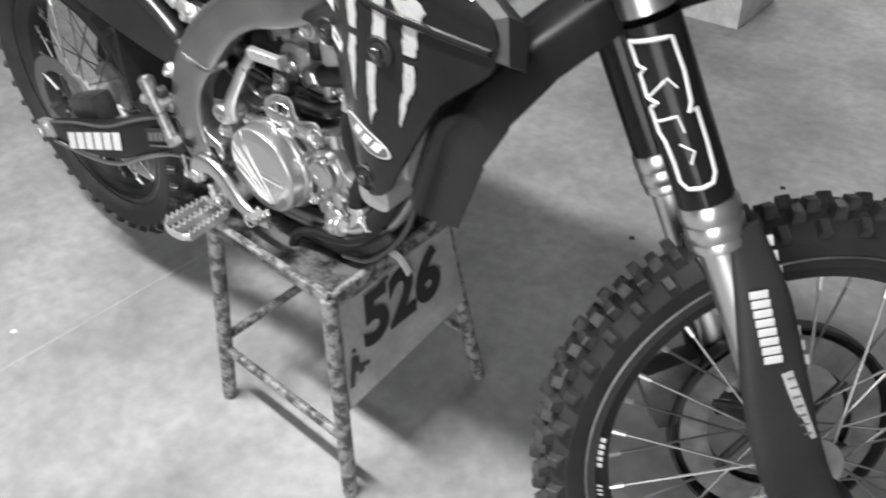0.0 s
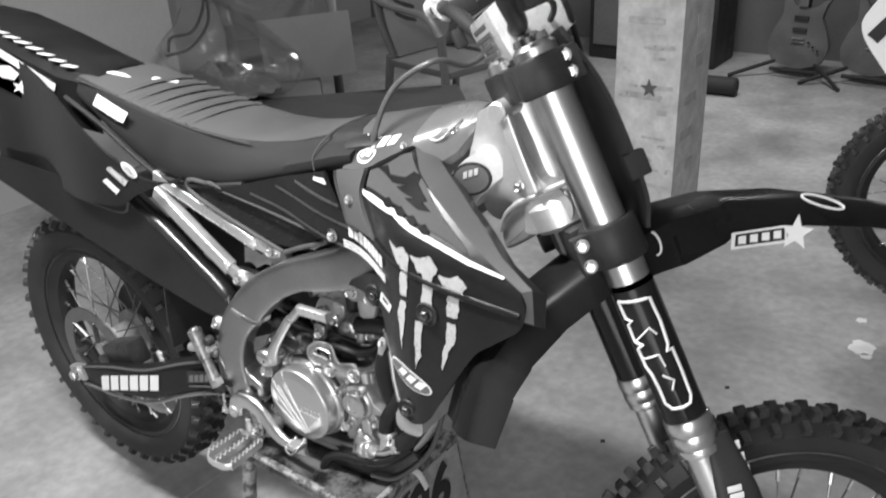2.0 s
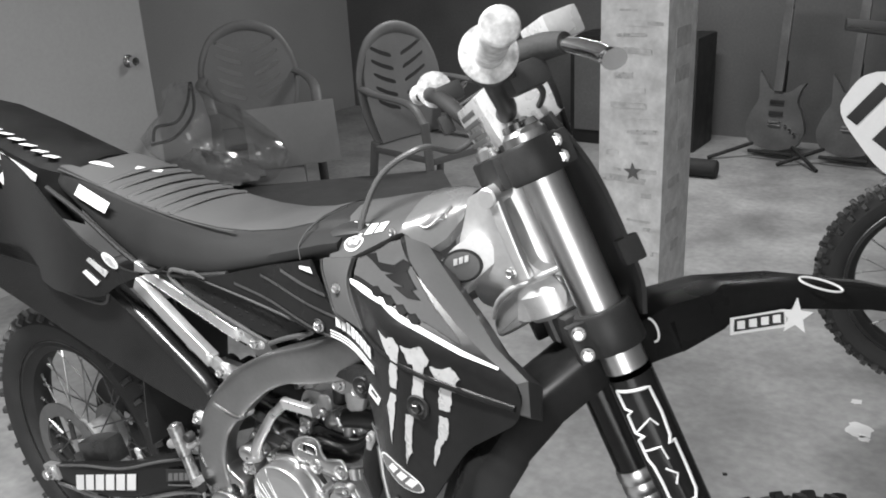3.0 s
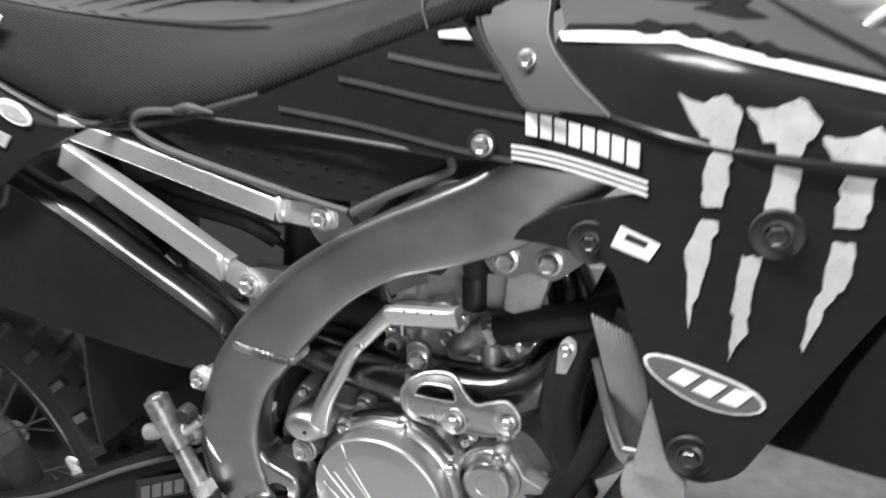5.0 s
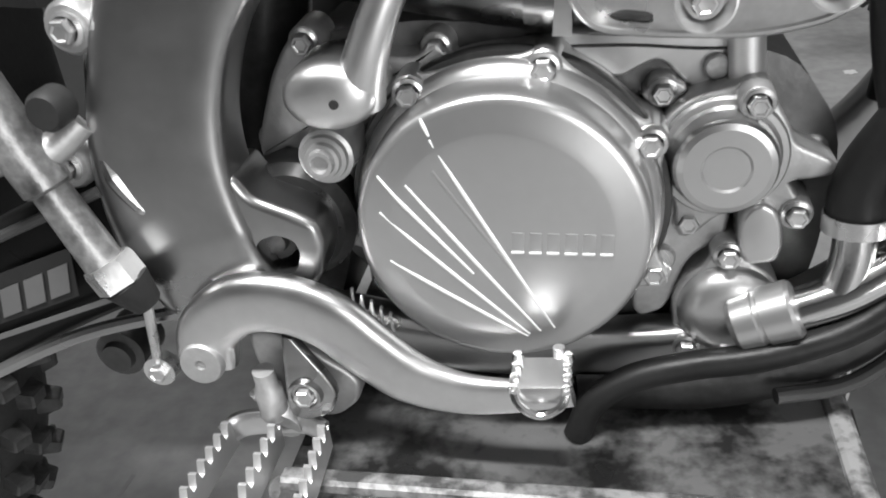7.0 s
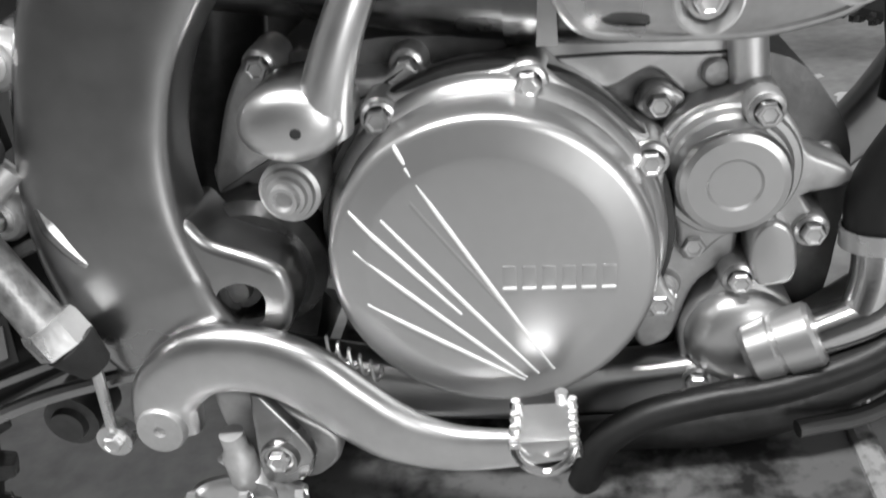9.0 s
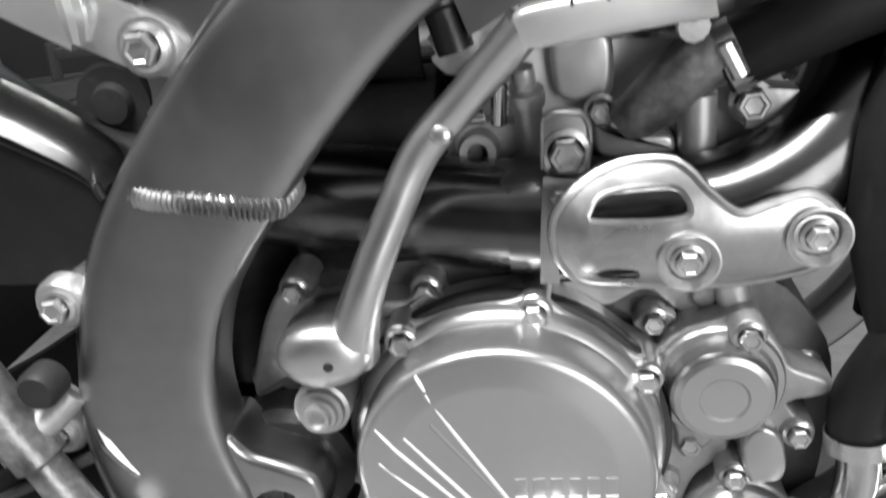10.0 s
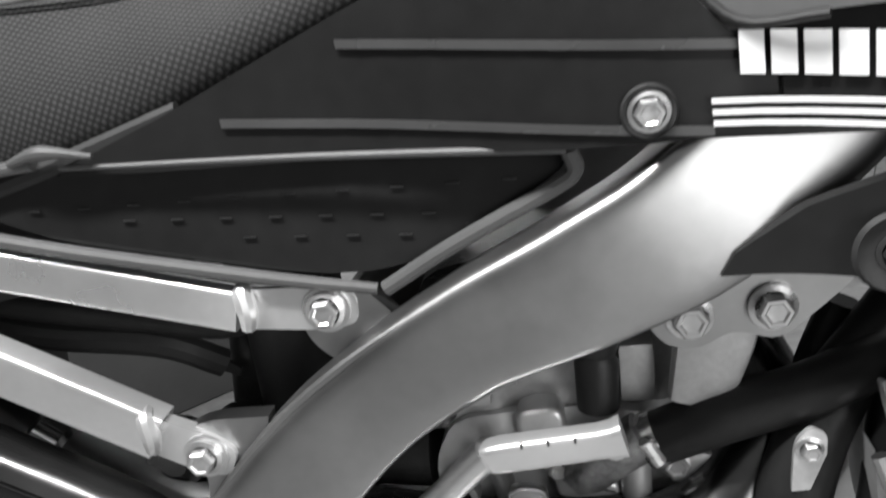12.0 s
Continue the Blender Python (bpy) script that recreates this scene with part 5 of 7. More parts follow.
def tank_mesh(x0, x1, out, low=1.0):
    """A length of the tank's skin, from its lower edge over the middle to the other edge."""
    bm = bmesh.new()
    rows = []
    for i in range(25):
        x = x0 + (x1 - x0) * i / 24
        yl, zl, ym, zm, zc = (float(np.interp(x, [q[0] for q in TANK], [q[k] for q in TANK])) for k in range(1, 6))
        half = [(yl + 0.012, zl - 0.012), (yl, zl)] + [(yl + (ym - yl) * f, zl + (zm - zl) * f + 0.004 * math.sin(math.pi * f)) for f in (0.06, 0.3, 0.6, 0.85)] + [(ym, zm), (ym * 0.8, zm + (zc - zm) * 0.4), (ym * 0.4, zm + (zc - zm) * 0.85)]
        pts = [(y, z) for y, z in half] + [(0, zc)] + [(-y, z) for y, z in half[::-1]]
        rows.append([bm.verts.new((x, y - out * (1 if y < 0 else -1 if y > 0 else 0), z + out * 0.8)) for y, z in pts])
    for a, b in zip(rows[:-1], rows[1:]):
        for k in range(len(a) - 1):
            bm.faces.new((a[k], b[k], b[k + 1], a[k + 1]))
    bm.faces.new(rows[0])
    bm.faces.new(rows[-1][::-1])
    bmesh.ops.recalc_face_normals(bm, faces=bm.faces)
    return bm


tank = part("tank_cover", tank_mesh(0.098, 0.236, 0.0), TANKGREY, bike, "grey moulded tank cover", angle=40)
wing = part("cover_wing", slab([(0.089, -0.106, 1.026), (0.096, -0.114, 1.010), (0.115, -0.126, 0.985), (0.1345, -0.138, 0.962)], [(0.148, -0.108, 1.038), (0.1505, -0.126, 1.012), (0.170, -0.144, 0.987), (0.203, -0.1635, 0.9605)], (0.002, 0.008, 0.0)), TANKGREY, tank, "grey side wing of the tank cover", angle=45)
part("cover_edge", sweep([(0.089, -0.107, 1.026), (0.096, -0.115, 1.010), (0.115, -0.127, 0.985), (0.1345, -0.139, 0.962), (0.165, -0.153, 0.9605)], 0.0022, 5, 8), BLACK, wing)
part("cover_edge", sweep([(0.148, -0.108, 1.038), (0.1505, -0.126, 1.012), (0.170, -0.144, 0.987), (0.203, -0.1635, 0.9605)], 0.0012, 5, 8), GREYPLASTIC, wing)
nose = part("tank_nose", tank_mesh(0.224, 0.297, 0.003), GREYGLOSS, tank, "glossy grey tank nose", angle=40)
part("nose_ridge", sweep([(0.240, -0.0745, 1.0935), (0.258, -0.0735, 1.0895), (0.272, -0.058, 1.1035), (0.279, -0.041, 1.1145)], 0.0013, 5, 8), GREYGLOSS, nose)
part("tank_shell", sweep([(0.02, 0, 1.02), (0.10, 0, 1.05), (0.17, 0, 1.066), (0.22, 0, 1.08)], [0.1, 0.1, 0.09, 0.07], 6, 20, up=(0, 1, 0), box=(0.85, 0.2), square=3), BLACK, bike)


def on_tank(f, x, d=0.0):
    """A place on the tank's side: f runs from the lower edge to the upper."""
    yl, zl, ym, zm = (float(np.interp(x, [q[0] for q in TANK], [q[k] for q in TANK])) for k in range(1, 5))
    nrm = Vector((0, -(zm - zl), -(yl - ym))).normalized()
    return Vector((x, yl + (ym - yl) * f, zl + (zm - zl) * f + 0.004 * math.sin(math.pi * f))) + Vector((0, -abs(nrm.y), abs(nrm.z))) * d


def tank_patch(name, pts, mat, d):
    """A thin print on the tank's side; pts are (x, f)."""
    bm = bmesh.new()
    face = bm.faces.new([bm.verts.new(on_tank(f, x, d)) for x, f in pts])
    ret = bmesh.ops.extrude_face_region(bm, geom=[face])
    for v in ret["geom"]:
        if isinstance(v, bmesh.types.BMVert):
            v.co += Vector((0, 0.0008, -0.0008))
    bmesh.ops.recalc_face_normals(bm, faces=bm.faces)
    return part(name, bm, mat, tank, smooth=False)


for i in range(4):
    x = 0.1115 + i * 0.0205
    f = 0.66 - 0.08 * i
    tank_patch("lettering", [(x, f), (x + 0.0155, f - 0.07), (x + 0.0195, f + 0.30), (x + 0.004, f + 0.35)], WHITE, 0.0016)
tank_patch("lettering", [(0.110, 0.62), (0.118, 0.59), (0.119, 0.68), (0.111, 0.71)], WHITE, 0.0016)
for a, b, mat, d in ((0.0185, 0.20, WHITE, 0.0014), (0.0155, 0.14, GREYDECAL, 0.0022)):
    tank_patch("sticker", [(0.138 + a * math.cos(u), 0.32 - 3.5 * a * math.cos(u) * 0.4 + b * math.sin(u)) for u in (2 * math.pi * k / 24 for k in range(24))], mat, d)
for x0, x1 in ((0.128, 0.134), (0.137, 0.147)):
    tank_patch("sticker", [(x0, 0.30), (x1, 0.26), (x1 + 0.002, 0.38), (x0 + 0.002, 0.42)], WHITE, 0.0028)
bolt(wing, (0.134, -0.130, 0.997), 0.0055)
for x, f in ((0.208, 0.12), (0.272, 0.8)):
    p = on_tank(f, x, 0.002)
    bolt(tank, (p.x, p.y, p.z), 0.0042)
# steering head casting with its round badge, radiator behind
def y_badge(x, z):
    return -0.074 + 0.42 * (x - 0.316)


headc = part("head_casting", panel([(0.262, 0.992), (0.269, 1.027), (0.286, 1.048, 1), (0.307, 1.073), (0.325, 1.085), (0.352, 1.075), (0.361, 1.055, 1), (0.34, 1.035), (0.323, 1.015), (0.307, 0.992), (0.287, 0.977)], y_badge, 0.05, 0.02), HEADMAT, bike, "bright cast steering head")
decal("badge", oval(0.315, 1.044, 0.0265, 0.024, 20, 32), y_badge, BLACK, headc, 0.002, label="round dark badge")
decal("badge", oval(0.315, 1.044, 0.023, 0.0205, 20, 32), y_badge, GREYGLOSS, headc, 0.003)
bars((0.304, 1.044), (0.325, 1.052), (-0.001, 0.009), 3, y_badge, PALE, headc, 0.2, 0.3, 0.004)
part("head_tube", rod((0.353, -0.006, 1.145), (0.453, -0.006, 0.942), 0.030, seg=28), HEADMAT, bike)
part("head_gusset", panel([(0.300, 1.07), (0.311, 1.107), (0.316, 1.135), (0.335, 1.146), (0.362, 1.148), (0.388, 1.10), (0.41, 1.052), (0.44, 1.046), (0.457, 1.027), (0.459, 1.008), (0.442, 0.985), (0.398, 0.971), (0.35, 0.965), (0.31, 0.97), (0.29, 1.02)], lambda x, z: -0.058 + 0.1 * max(0, x - 0.40) + 0.03 * smooth01((1.02 - z) / 0.03) * smooth01((0.40 - x) / 0.05), 0.03, 0.012), HEADMAT, bike, "aluminium head gusset")
part("gusset_bar", sweep([(0.362, -0.066, 1.142), (0.378, -0.067, 1.106), (0.394, -0.067, 1.07), (0.408, -0.066, 1.04)], 0.0085, 2, 16, up=(0, 1, 0), box=(0.8, 1), square=6), HEADMAT, bike)
part("gusset_boss", rod((0.357, -0.03, 1.144), (0.357, -0.079, 1.144), 0.014, seg=26), HEADMAT, bike)
part("head_collar", rod((0.413, -0.022, 1.02), (0.433, -0.022, 0.981), 0.043, seg=32), HEADMAT, bike)
part("head_casting", plate([(0.3440, 0.9570), (0.3569, 0.9930), (0.3918, 1.0178), (0.4472, 1.0514), (0.4562, 1.0101), (0.4227, 0.9852), (0.3902, 0.9577), (0.3535, 0.9318)], -0.052, 0.04, 0.006), HEADMAT, bike, "cast lower head web")
part("weld_bead", sweep([(0.3499, -0.056, 0.9650), (0.3571, -0.056, 0.9909), (0.3791, -0.056, 1.0145), (0.4065, -0.056, 1.0301), (0.4282, -0.056, 1.0448), (0.4493, -0.056, 1.0578)], [0.003, 0.004, 0.005, 0.0035, 0.005, 0.004], 5, 10), HEADMAT, bike)
for p_ in ((0.381, -0.06, 1.04),):
    bolt(bike, p_, 0.006)
rad = part("radiator", block((0.036, 0.115, 0.30), (0.268, -0.105, 0.81), (0, 12, 0), bev=0.004), CAST, bike, "aluminium radiator with louvres")
part("radiator_tank", sweep([(0.236, -0.155, 0.648), (0.236, -0.06, 0.648)], 0.026, 3, 18, up=(0, 0, 1), box=(0.8, 1), square=3), CAST, rad)
lou = part("louvre_panel", panel([(0.187, 0.742, 1), (0.203, 0.80, 1), (0.25, 0.80, 1), (0.243, 0.684, 1), (0.210, 0.676, 1)], lambda x, z: -0.125 - 0.6 * (x - 0.187), 0.003), DARKMETAL, rad)
for i in range(13):
    f = i / 12
    part("louvre", block((0.0022, 0.004, 0.10 - 0.012 * f), (0.1925 + 0.036 * f, -0.1315 - 0.0215 * f, 0.745 - 0.004 * f), (0, -12 + 6 * f, 25), bev=0.0006), ALU, rad)
part("radiator_frame", sweep([(0.184, -0.126, 0.748), (0.209, -0.143, 0.675), (0.262, -0.155, 0.690)], 0.004, 2, 8), ALU, rad)
part("radiator_cheek", panel([(0.185, 0.745, 1), (0.187, 0.69), (0.20, 0.64), (0.245, 0.63), (0.262, 0.66), (0.262, 0.69, 1), (0.210, 0.672, 1)], flat(-0.115), 0.05), CAST, rad)


# -- seat, loft over stations: x, lower edge, upper rim, half widths there --
ST = [(-0.64, 1.056, 1.080, 0.062, 0.058), (-0.58, 1.046, 1.082, 0.085, 0.075), (-0.50, 1.014, 1.070, 0.096, 0.082), (-0.42, 0.975, 1.055, 0.101, 0.084), (-0.355, 0.948, 1.043, 0.105, 0.083), (-0.29, 0.943, 1.034, 0.108, 0.082), (-0.22, 0.951, 1.028, 0.109, 0.08), (-0.16, 0.961, 1.025, 0.109, 0.077),
      (-0.09, 0.980, 1.029, 0.108, 0.073), (-0.02, 0.9995, 1.041, 0.106, 0.068), (0.045, 1.019, 1.061, 0.104, 0.065), (0.085, 1.033, 1.070, 0.101, 0.06), (0.112, 1.042, 1.069, 0.097, 0.05)]


def seat_at(x, k):
    return float(np.interp(x, [s[0] for s in ST], [s[k] for s in ST]))


def seat_mesh():
    bm = bmesh.new()
    xs = [s[0] for s in ST]
    rows = []
    for i in range(66):
        x = xs[0] + (xs[-1] - xs[0]) * i / 65
        zb, zr, wb, wr = (seat_at(x, k) for k in (1, 2, 3, 4))
        half = [(wb - 0.012, zb - 0.012), (wb - 0.003, zb - 0.006), (wb, zb + 0.004), (wb - 0.001, zb + 0.35 * (zr - zb)), ((wb * 0.35 + wr * 0.65), zb + 0.75 * (zr - zb)), (wr + 0.003, zr - 0.006), (wr, zr), (wr - 0.006, zr + 0.003), (wr * 0.6, zr + 0.006), (0, zr + 0.008)]
        pts = [(x, -a, b) for a, b in half] + [(x, a, b) for a, b in half[-2::-1]]
        rows.append([bm.verts.new(p) for p in pts])
    for a, b in zip(rows[:-1], rows[1:]):
        for j in range(len(a) - 1):
            bm.faces.new((a[j], b[j], b[j + 1], a[j + 1]))
        bm.faces.new((a[-1], b[-1], b[0], a[0]))
    bm.faces.new(rows[0])
    bm.faces.new(rows[-1][::-1])
    bmesh.ops.recalc_face_normals(bm, faces=bm.faces)
    return bm


seat = part("seat", seat_mesh(), SEAT, bike, "grey textured gripper seat with ribs", angle=50)
bm = bmesh.new()
rows = []
for i in range(50):
    x = -0.63 + 0.673 * i / 49
    zr, wr = seat_at(x, 2), seat_at(x, 4)
    rows.append([bm.verts.new((x, s * f * wr, zr + h)) for s, f, h in ((-1, 0.97, 0.0025), (-1, 0.9, 0.0042), (-1, 0.6, 0.0072), (0, 0, 0.0092), (1, 0.6, 0.0072), (1, 0.9, 0.0042), (1, 0.97, 0.0025))])
for a, c in zip(rows[:-1], rows[1:]):
    for q in range(6):
        bm.faces.new((a[q], c[q], c[q + 1], a[q + 1]))
part("seat_top", bm, SEATTOP, seat, "smooth paler seat top")
for i in range(6):
    x = -0.455 + i * 0.037
    z = seat_at(x, 2)
    part("rib", sweep([(x - 0.012, -0.078, z + 0.003), (x - 0.006, -0.05, z + 0.008), (x, 0, z + 0.0112), (x + 0.006, 0.05, z + 0.008), (x + 0.012, 0.078, z + 0.003)], 0.0095, 6, 10, up=(0, 0, 1), box=(0.35, 1)), SEATDARK, seat)
for row in range(2):
    part("stitching", sweep([(x, -0.0835 + 0.002 * row, z) for x, z in ((x, seat_at(x, 2) + 0.002) for x in (-0.58, -0.46, -0.34, -0.22, -0.12))], 0.0007, 8, 6), SEATDARK, seat)
part("seam", sweep([(0.046, -0.107, 1.018), (0.04, -0.098, 1.04), (0.048, -0.066, 1.064), (0.055, 0, 1.072)], 0.0013, 6, 8), SEATDARK, seat)
decal("sticker", [(-0.506, 1.066, 1), (-0.518, 1.046, 1), (-0.426, 1.0245, 1), (-0.412, 1.0435, 1)], lambda x, z: -0.1015 + 0.35 * max(0, z - 1.03), WHITE, seat, 0.004, label="white rectangular seat sticker")
for i in range(2):
    part("print", block((0.05, 0.016, 0.0012), (-0.53 + 0.075 * i, -0.02 + 0.045 * i, 1.0835 - 0.0135 * i), (0, 11, 24 + 10 * i), bev=0.0004), WHITE, seat)
part("seat_base", sweep([(-0.62, -0.09, 1.045), (-0.5, -0.1, 1.006), (-0.42, -0.104, 0.967), (-0.355, -0.106, 0.940), (-0.29, -0.108, 0.935), (-0.22, -0.108, 0.943), (-0.12, -0.108, 0.964)], 0.005, 6, 8), BLACK, seat)
# tail
tail = part("side_panel", panel([(-0.262, 0.956, 1), (-0.30, 0.94), (-0.37, 0.910), (-0.43, 0.872), (-0.62, 0.845, 1), (-0.95, 0.86, 1), (-0.96, 1.135, 1), (-0.78, 1.105, 1), (-0.66, 1.076, 1), (-0.60, 1.055, 1), (-0.53, 1.018), (-0.42, 0.968), (-0.34, 0.94), (-0.29, 0.934)], y_tail, 0.005), GLOSS, bike, "glossy black rear side panel")
part("lower_side_panel", panel([(-0.435, 0.886), (-0.34, 0.832), (-0.203, 0.745), (-0.187, 0.722), (-0.204, 0.697), (-0.235, 0.681), (-0.42, 0.716), (-0.67, 0.752), (-0.95, 0.82, 1), (-0.95, 0.88, 1), (-0.55, 0.872)], lambda x, z: -0.126 + 0.02 * smooth01((-0.35 - x) / 0.4), 0.006), GLOSS, bike, "glossy black exhaust guard")
part("guard_edge", sweep([(-0.435, -0.124, 0.880), (-0.36, -0.124, 0.838), (-0.28, -0.123, 0.785), (-0.203, -0.125, 0.738), (-0.188, -0.13, 0.723)], [0.003, 0.004, 0.004, 0.003, 0.002], 8, 12), GUARD, bike)
EDGE_LINE = spline([(-0.435, -0.128, 0.884), (-0.36, -0.130, 0.843), (-0.28, -0.130, 0.791), (-0.203, -0.130, 0.742), (-0.19, -0.130, 0.725)], 6)
bm = bmesh.new()
SLOPE = Vector((0.362, 0.723, 0.563))
rows = []
for i, p in enumerate(EDGE_LINE):
    w = 0.012 * (1 - 0.75 * smooth01((i - 14) / 10))
    rows.append([bm.verts.new(p + v) for v in (Vector((0, 0, 0)), SLOPE * w * 0.5, SLOPE * w, SLOPE * w + Vector((0.002, 0.010, 0.002)), SLOPE * w + Vector((0.003, 0.022, 0.0)))])
for a, c in zip(rows[:-1], rows[1:]):
    for q in range(4):
        bm.faces.new((a[q], a[q + 1], c[q + 1], c[q]))
bmesh.ops.recalc_face_normals(bm, faces=bm.faces)
bmesh.ops.solidify(bm, geom=bm.faces[:], thickness=0.003)
part("guard_shoulder", bm, GUARD, bike, angle=60)
part("panel_ridge", sweep([(-0.9, -0.095, 0.845), (-0.66, -0.105, 0.838), (-0.47, -0.122, 0.846), (-0.43, -0.125, 0.876)], 0.003, 6, 8), GREYPLASTIC, bike)
decal("sticker", oval(-0.377, 0.956, 0.0225, 0.0115, -22), y_tail, WHITE, tail, 0.002, label="oval white sticker")
decal("sticker", oval(-0.377, 0.956, 0.017, 0.0065, -22), y_tail, PALE, tail, 0.003)
decal("sticker", [(-0.448, 0.945, 1), (-0.436, 0.952, 1), (-0.388, 0.932, 1), (-0.40, 0.920, 1)], y_tail, PALE, tail, 0.002)
decal("sticker", [(-0.468, 0.918, 1), (-0.455, 0.925, 1), (-0.42, 0.908, 1), (-0.432, 0.898, 1)], y_tail, WHITE, tail, 0.002)
decal("stripe", [(-0.8894, 1.1404, 1), (-0.6459, 1.0668, 1), (-0.6559, 1.0517, 1), (-0.8976, 1.1240, 1)], flat(-0.088), WHITE, tail, 0.001)
decal("sticker", [(-0.8624, 1.0823, 1), (-0.7998, 1.0864, 1), (-0.7723, 1.0725, 1), (-0.7959, 1.0578, 1), (-0.8390, 1.0579, 1), (-0.8712, 1.0642, 1)], flat(-0.088), WHITE, tail, 0.001)
decal("sticker", [(-0.7645, 1.0621, 1), (-0.7683, 1.0503, 1), (-0.7471, 1.0497, 1), (-0.7709, 1.0429, 1), (-0.7758, 1.0308, 1), (-0.7868, 1.0384, 1), (-0.8117, 1.0314, 1), (-0.7940, 1.0432, 1), (-0.8043, 1.0510, 1), (-0.7824, 1.0505, 1)], flat(-0.088), WHITE, tail, 0.001)
bm = bmesh.new()
FEN = [(-0.55, 1.074, 0.07), (-0.64, 1.086, 0.086), (-0.77, 1.116, 0.087), (-0.92, 1.145, 0.087), (-1.04, 1.155, 0.08)]
rows = []
for x, z, w in FEN:
    rows.append([bm.verts.new((x, y, zz)) for y, zz in ((-w, z - 0.10), (-w, z - 0.005), (-w * 0.75, z + 0.012), (0, z + 0.018), (w * 0.75, z + 0.012), (w, z - 0.005), (w, z - 0.10))])
for a, b in zip(rows[:-1], rows[1:]):
    for j in range(6):
        bm.faces.new((a[j], a[j + 1], b[j + 1], b[j]))
ret = bmesh.ops.solidify(bm, geom=bm.faces[:], thickness=0.004)
bmesh.ops.recalc_face_normals(bm, faces=bm.faces)
fen = part("rear_fender", bm, BLACK, bike, "matt black rear fender with white lettering")
for i in range(8):
    x = -0.885 + i * 0.037
    part("lettering", block((0.026, 0.042, 0.0012), (x, -0.056, float(np.interp(x, [f[0] for f in FEN[::-1]], [f[1] for f in FEN[::-1]])) + 0.0135), (-12, 11, 24), bev=0.0003), WHITE, fen)

# -- swingarm --
sw = part("swingarm", sweep([(-0.19, -0.115, 0.560), (-0.24, -0.125, 0.562), (-0.35, -0.134, 0.518), (-0.48, -0.137, 0.460), (-0.60, -0.138, 0.425), (-0.71, -0.138, 0.398), (-0.763, -0.138, 0.391)], [0.036, 0.036, 0.036, 0.038, 0.034, 0.024, 0.018], 8, 20, up=(0, 1, 0), box=(0.4, 1), square=5), SATINBLACK, bike, "black swingarm with white lettering")
sw2 = part("swingarm", sweep([(-0.19, 0.115, 0.560), (-0.35, 0.134, 0.518), (-0.48, 0.137, 0.460), (-0.60, 0.138, 0.425), (-0.763, 0.138, 0.391)], [0.036, 0.036, 0.036, 0.032, 0.018], 8, 14, up=(0, 1, 0), box=(0.4, 1), square=5), BLACK, bike)
part("arm_edge", sweep([(-0.20, -0.138, 0.526), (-0.27, -0.146, 0.512), (-0.36, -0.149, 0.472), (-0.46, -0.151, 0.420), (-0.57, -0.151, 0.391), (-0.72, -0.15, 0.375)], 0.004, 8, 10), ALU, sw)
part("arm_edge", sweep([(-0.23, -0.142, 0.598), (-0.34, -0.148, 0.556), (-0.47, -0.151, 0.497), (-0.6, -0.151, 0.460), (-0.735, -0.148, 0.413)], 0.003, 8, 10), GREYPLASTIC, sw)


def y_arm(x, z):
    return -0.1485 + 0.03 * max(0, x + 0.35)


bars((-0.655, 0.381), (-0.427, 0.463), (0.012, 0.042), 6, y_arm, WHITE, sw, 0.0, 0.2, 0.0045)
decal("sticker", [(-0.328, 0.517, 1), (-0.322, 0.547, 1), (-0.252, 0.570, 1), (-0.256, 0.541, 1)], y_arm, BLACK, sw, 0.003)
bars((-0.322, 0.5215), (-0.258, 0.5445), (0.004, 0.0175), 4, y_arm, GREYDECAL, sw, 0.0, 0.22, 0.0038)
decal("sticker", [(-0.325, 0.509, 1), (-0.324, 0.5125, 1), (-0.215, 0.5475, 1), (-0.216, 0.544, 1)], y_arm, GREYDECAL, sw, 0.003)
part("cable_guide", sweep([(-0.436, -0.125, 0.494), (-0.436, -0.126, 0.52), (-0.442, -0.127, 0.536), (-0.43, -0.127, 0.536)], [0.016, 0.008, 0.006, 0.004], 5, 10, up=(0, 1, 0), box=(0.5, 1)), PALE, sw)
part("axle_block", block((0.05, 0.02, 0.036), (-0.735, -0.146, 0.399), (0, -14, 0), bev=0.005), CAST, sw)
bolt(sw, (-0.735, -0.156, 0.399), 0.012)
bolt(sw, (-0.775, -0.138, 0.389), 0.006, (-1, 0, 0))

# -- steering assembly: x ahead of the steering axis, y left, z along it --
RAKE, STEER = radians(26.5), radians(45)
AX = Vector((-math.sin(RAKE), 0, math.cos(RAKE)))
FWD = Vector((math.cos(RAKE), 0, math.sin(RAKE)))
LEFT = Vector((0, 1, 0))
TURN = Matrix.Rotation(STEER, 3, AX) @ Matrix((FWD, LEFT, AX)).transposed()
TURN = Matrix.Translation((0.426, -0.014, 1.0)) @ TURN.to_4x4()


def spart(name, bm, mat, parent, label="", angle=35):
    bmesh.ops.transform(bm, matrix=TURN, verts=bm.verts)
    return part(name, bm, mat, parent, label, angle=angle)


def sbolt(parent, p, r, d):
    return bolt(parent, TURN @ Vector(p), r, TURN.to_3x3() @ Vector(d))


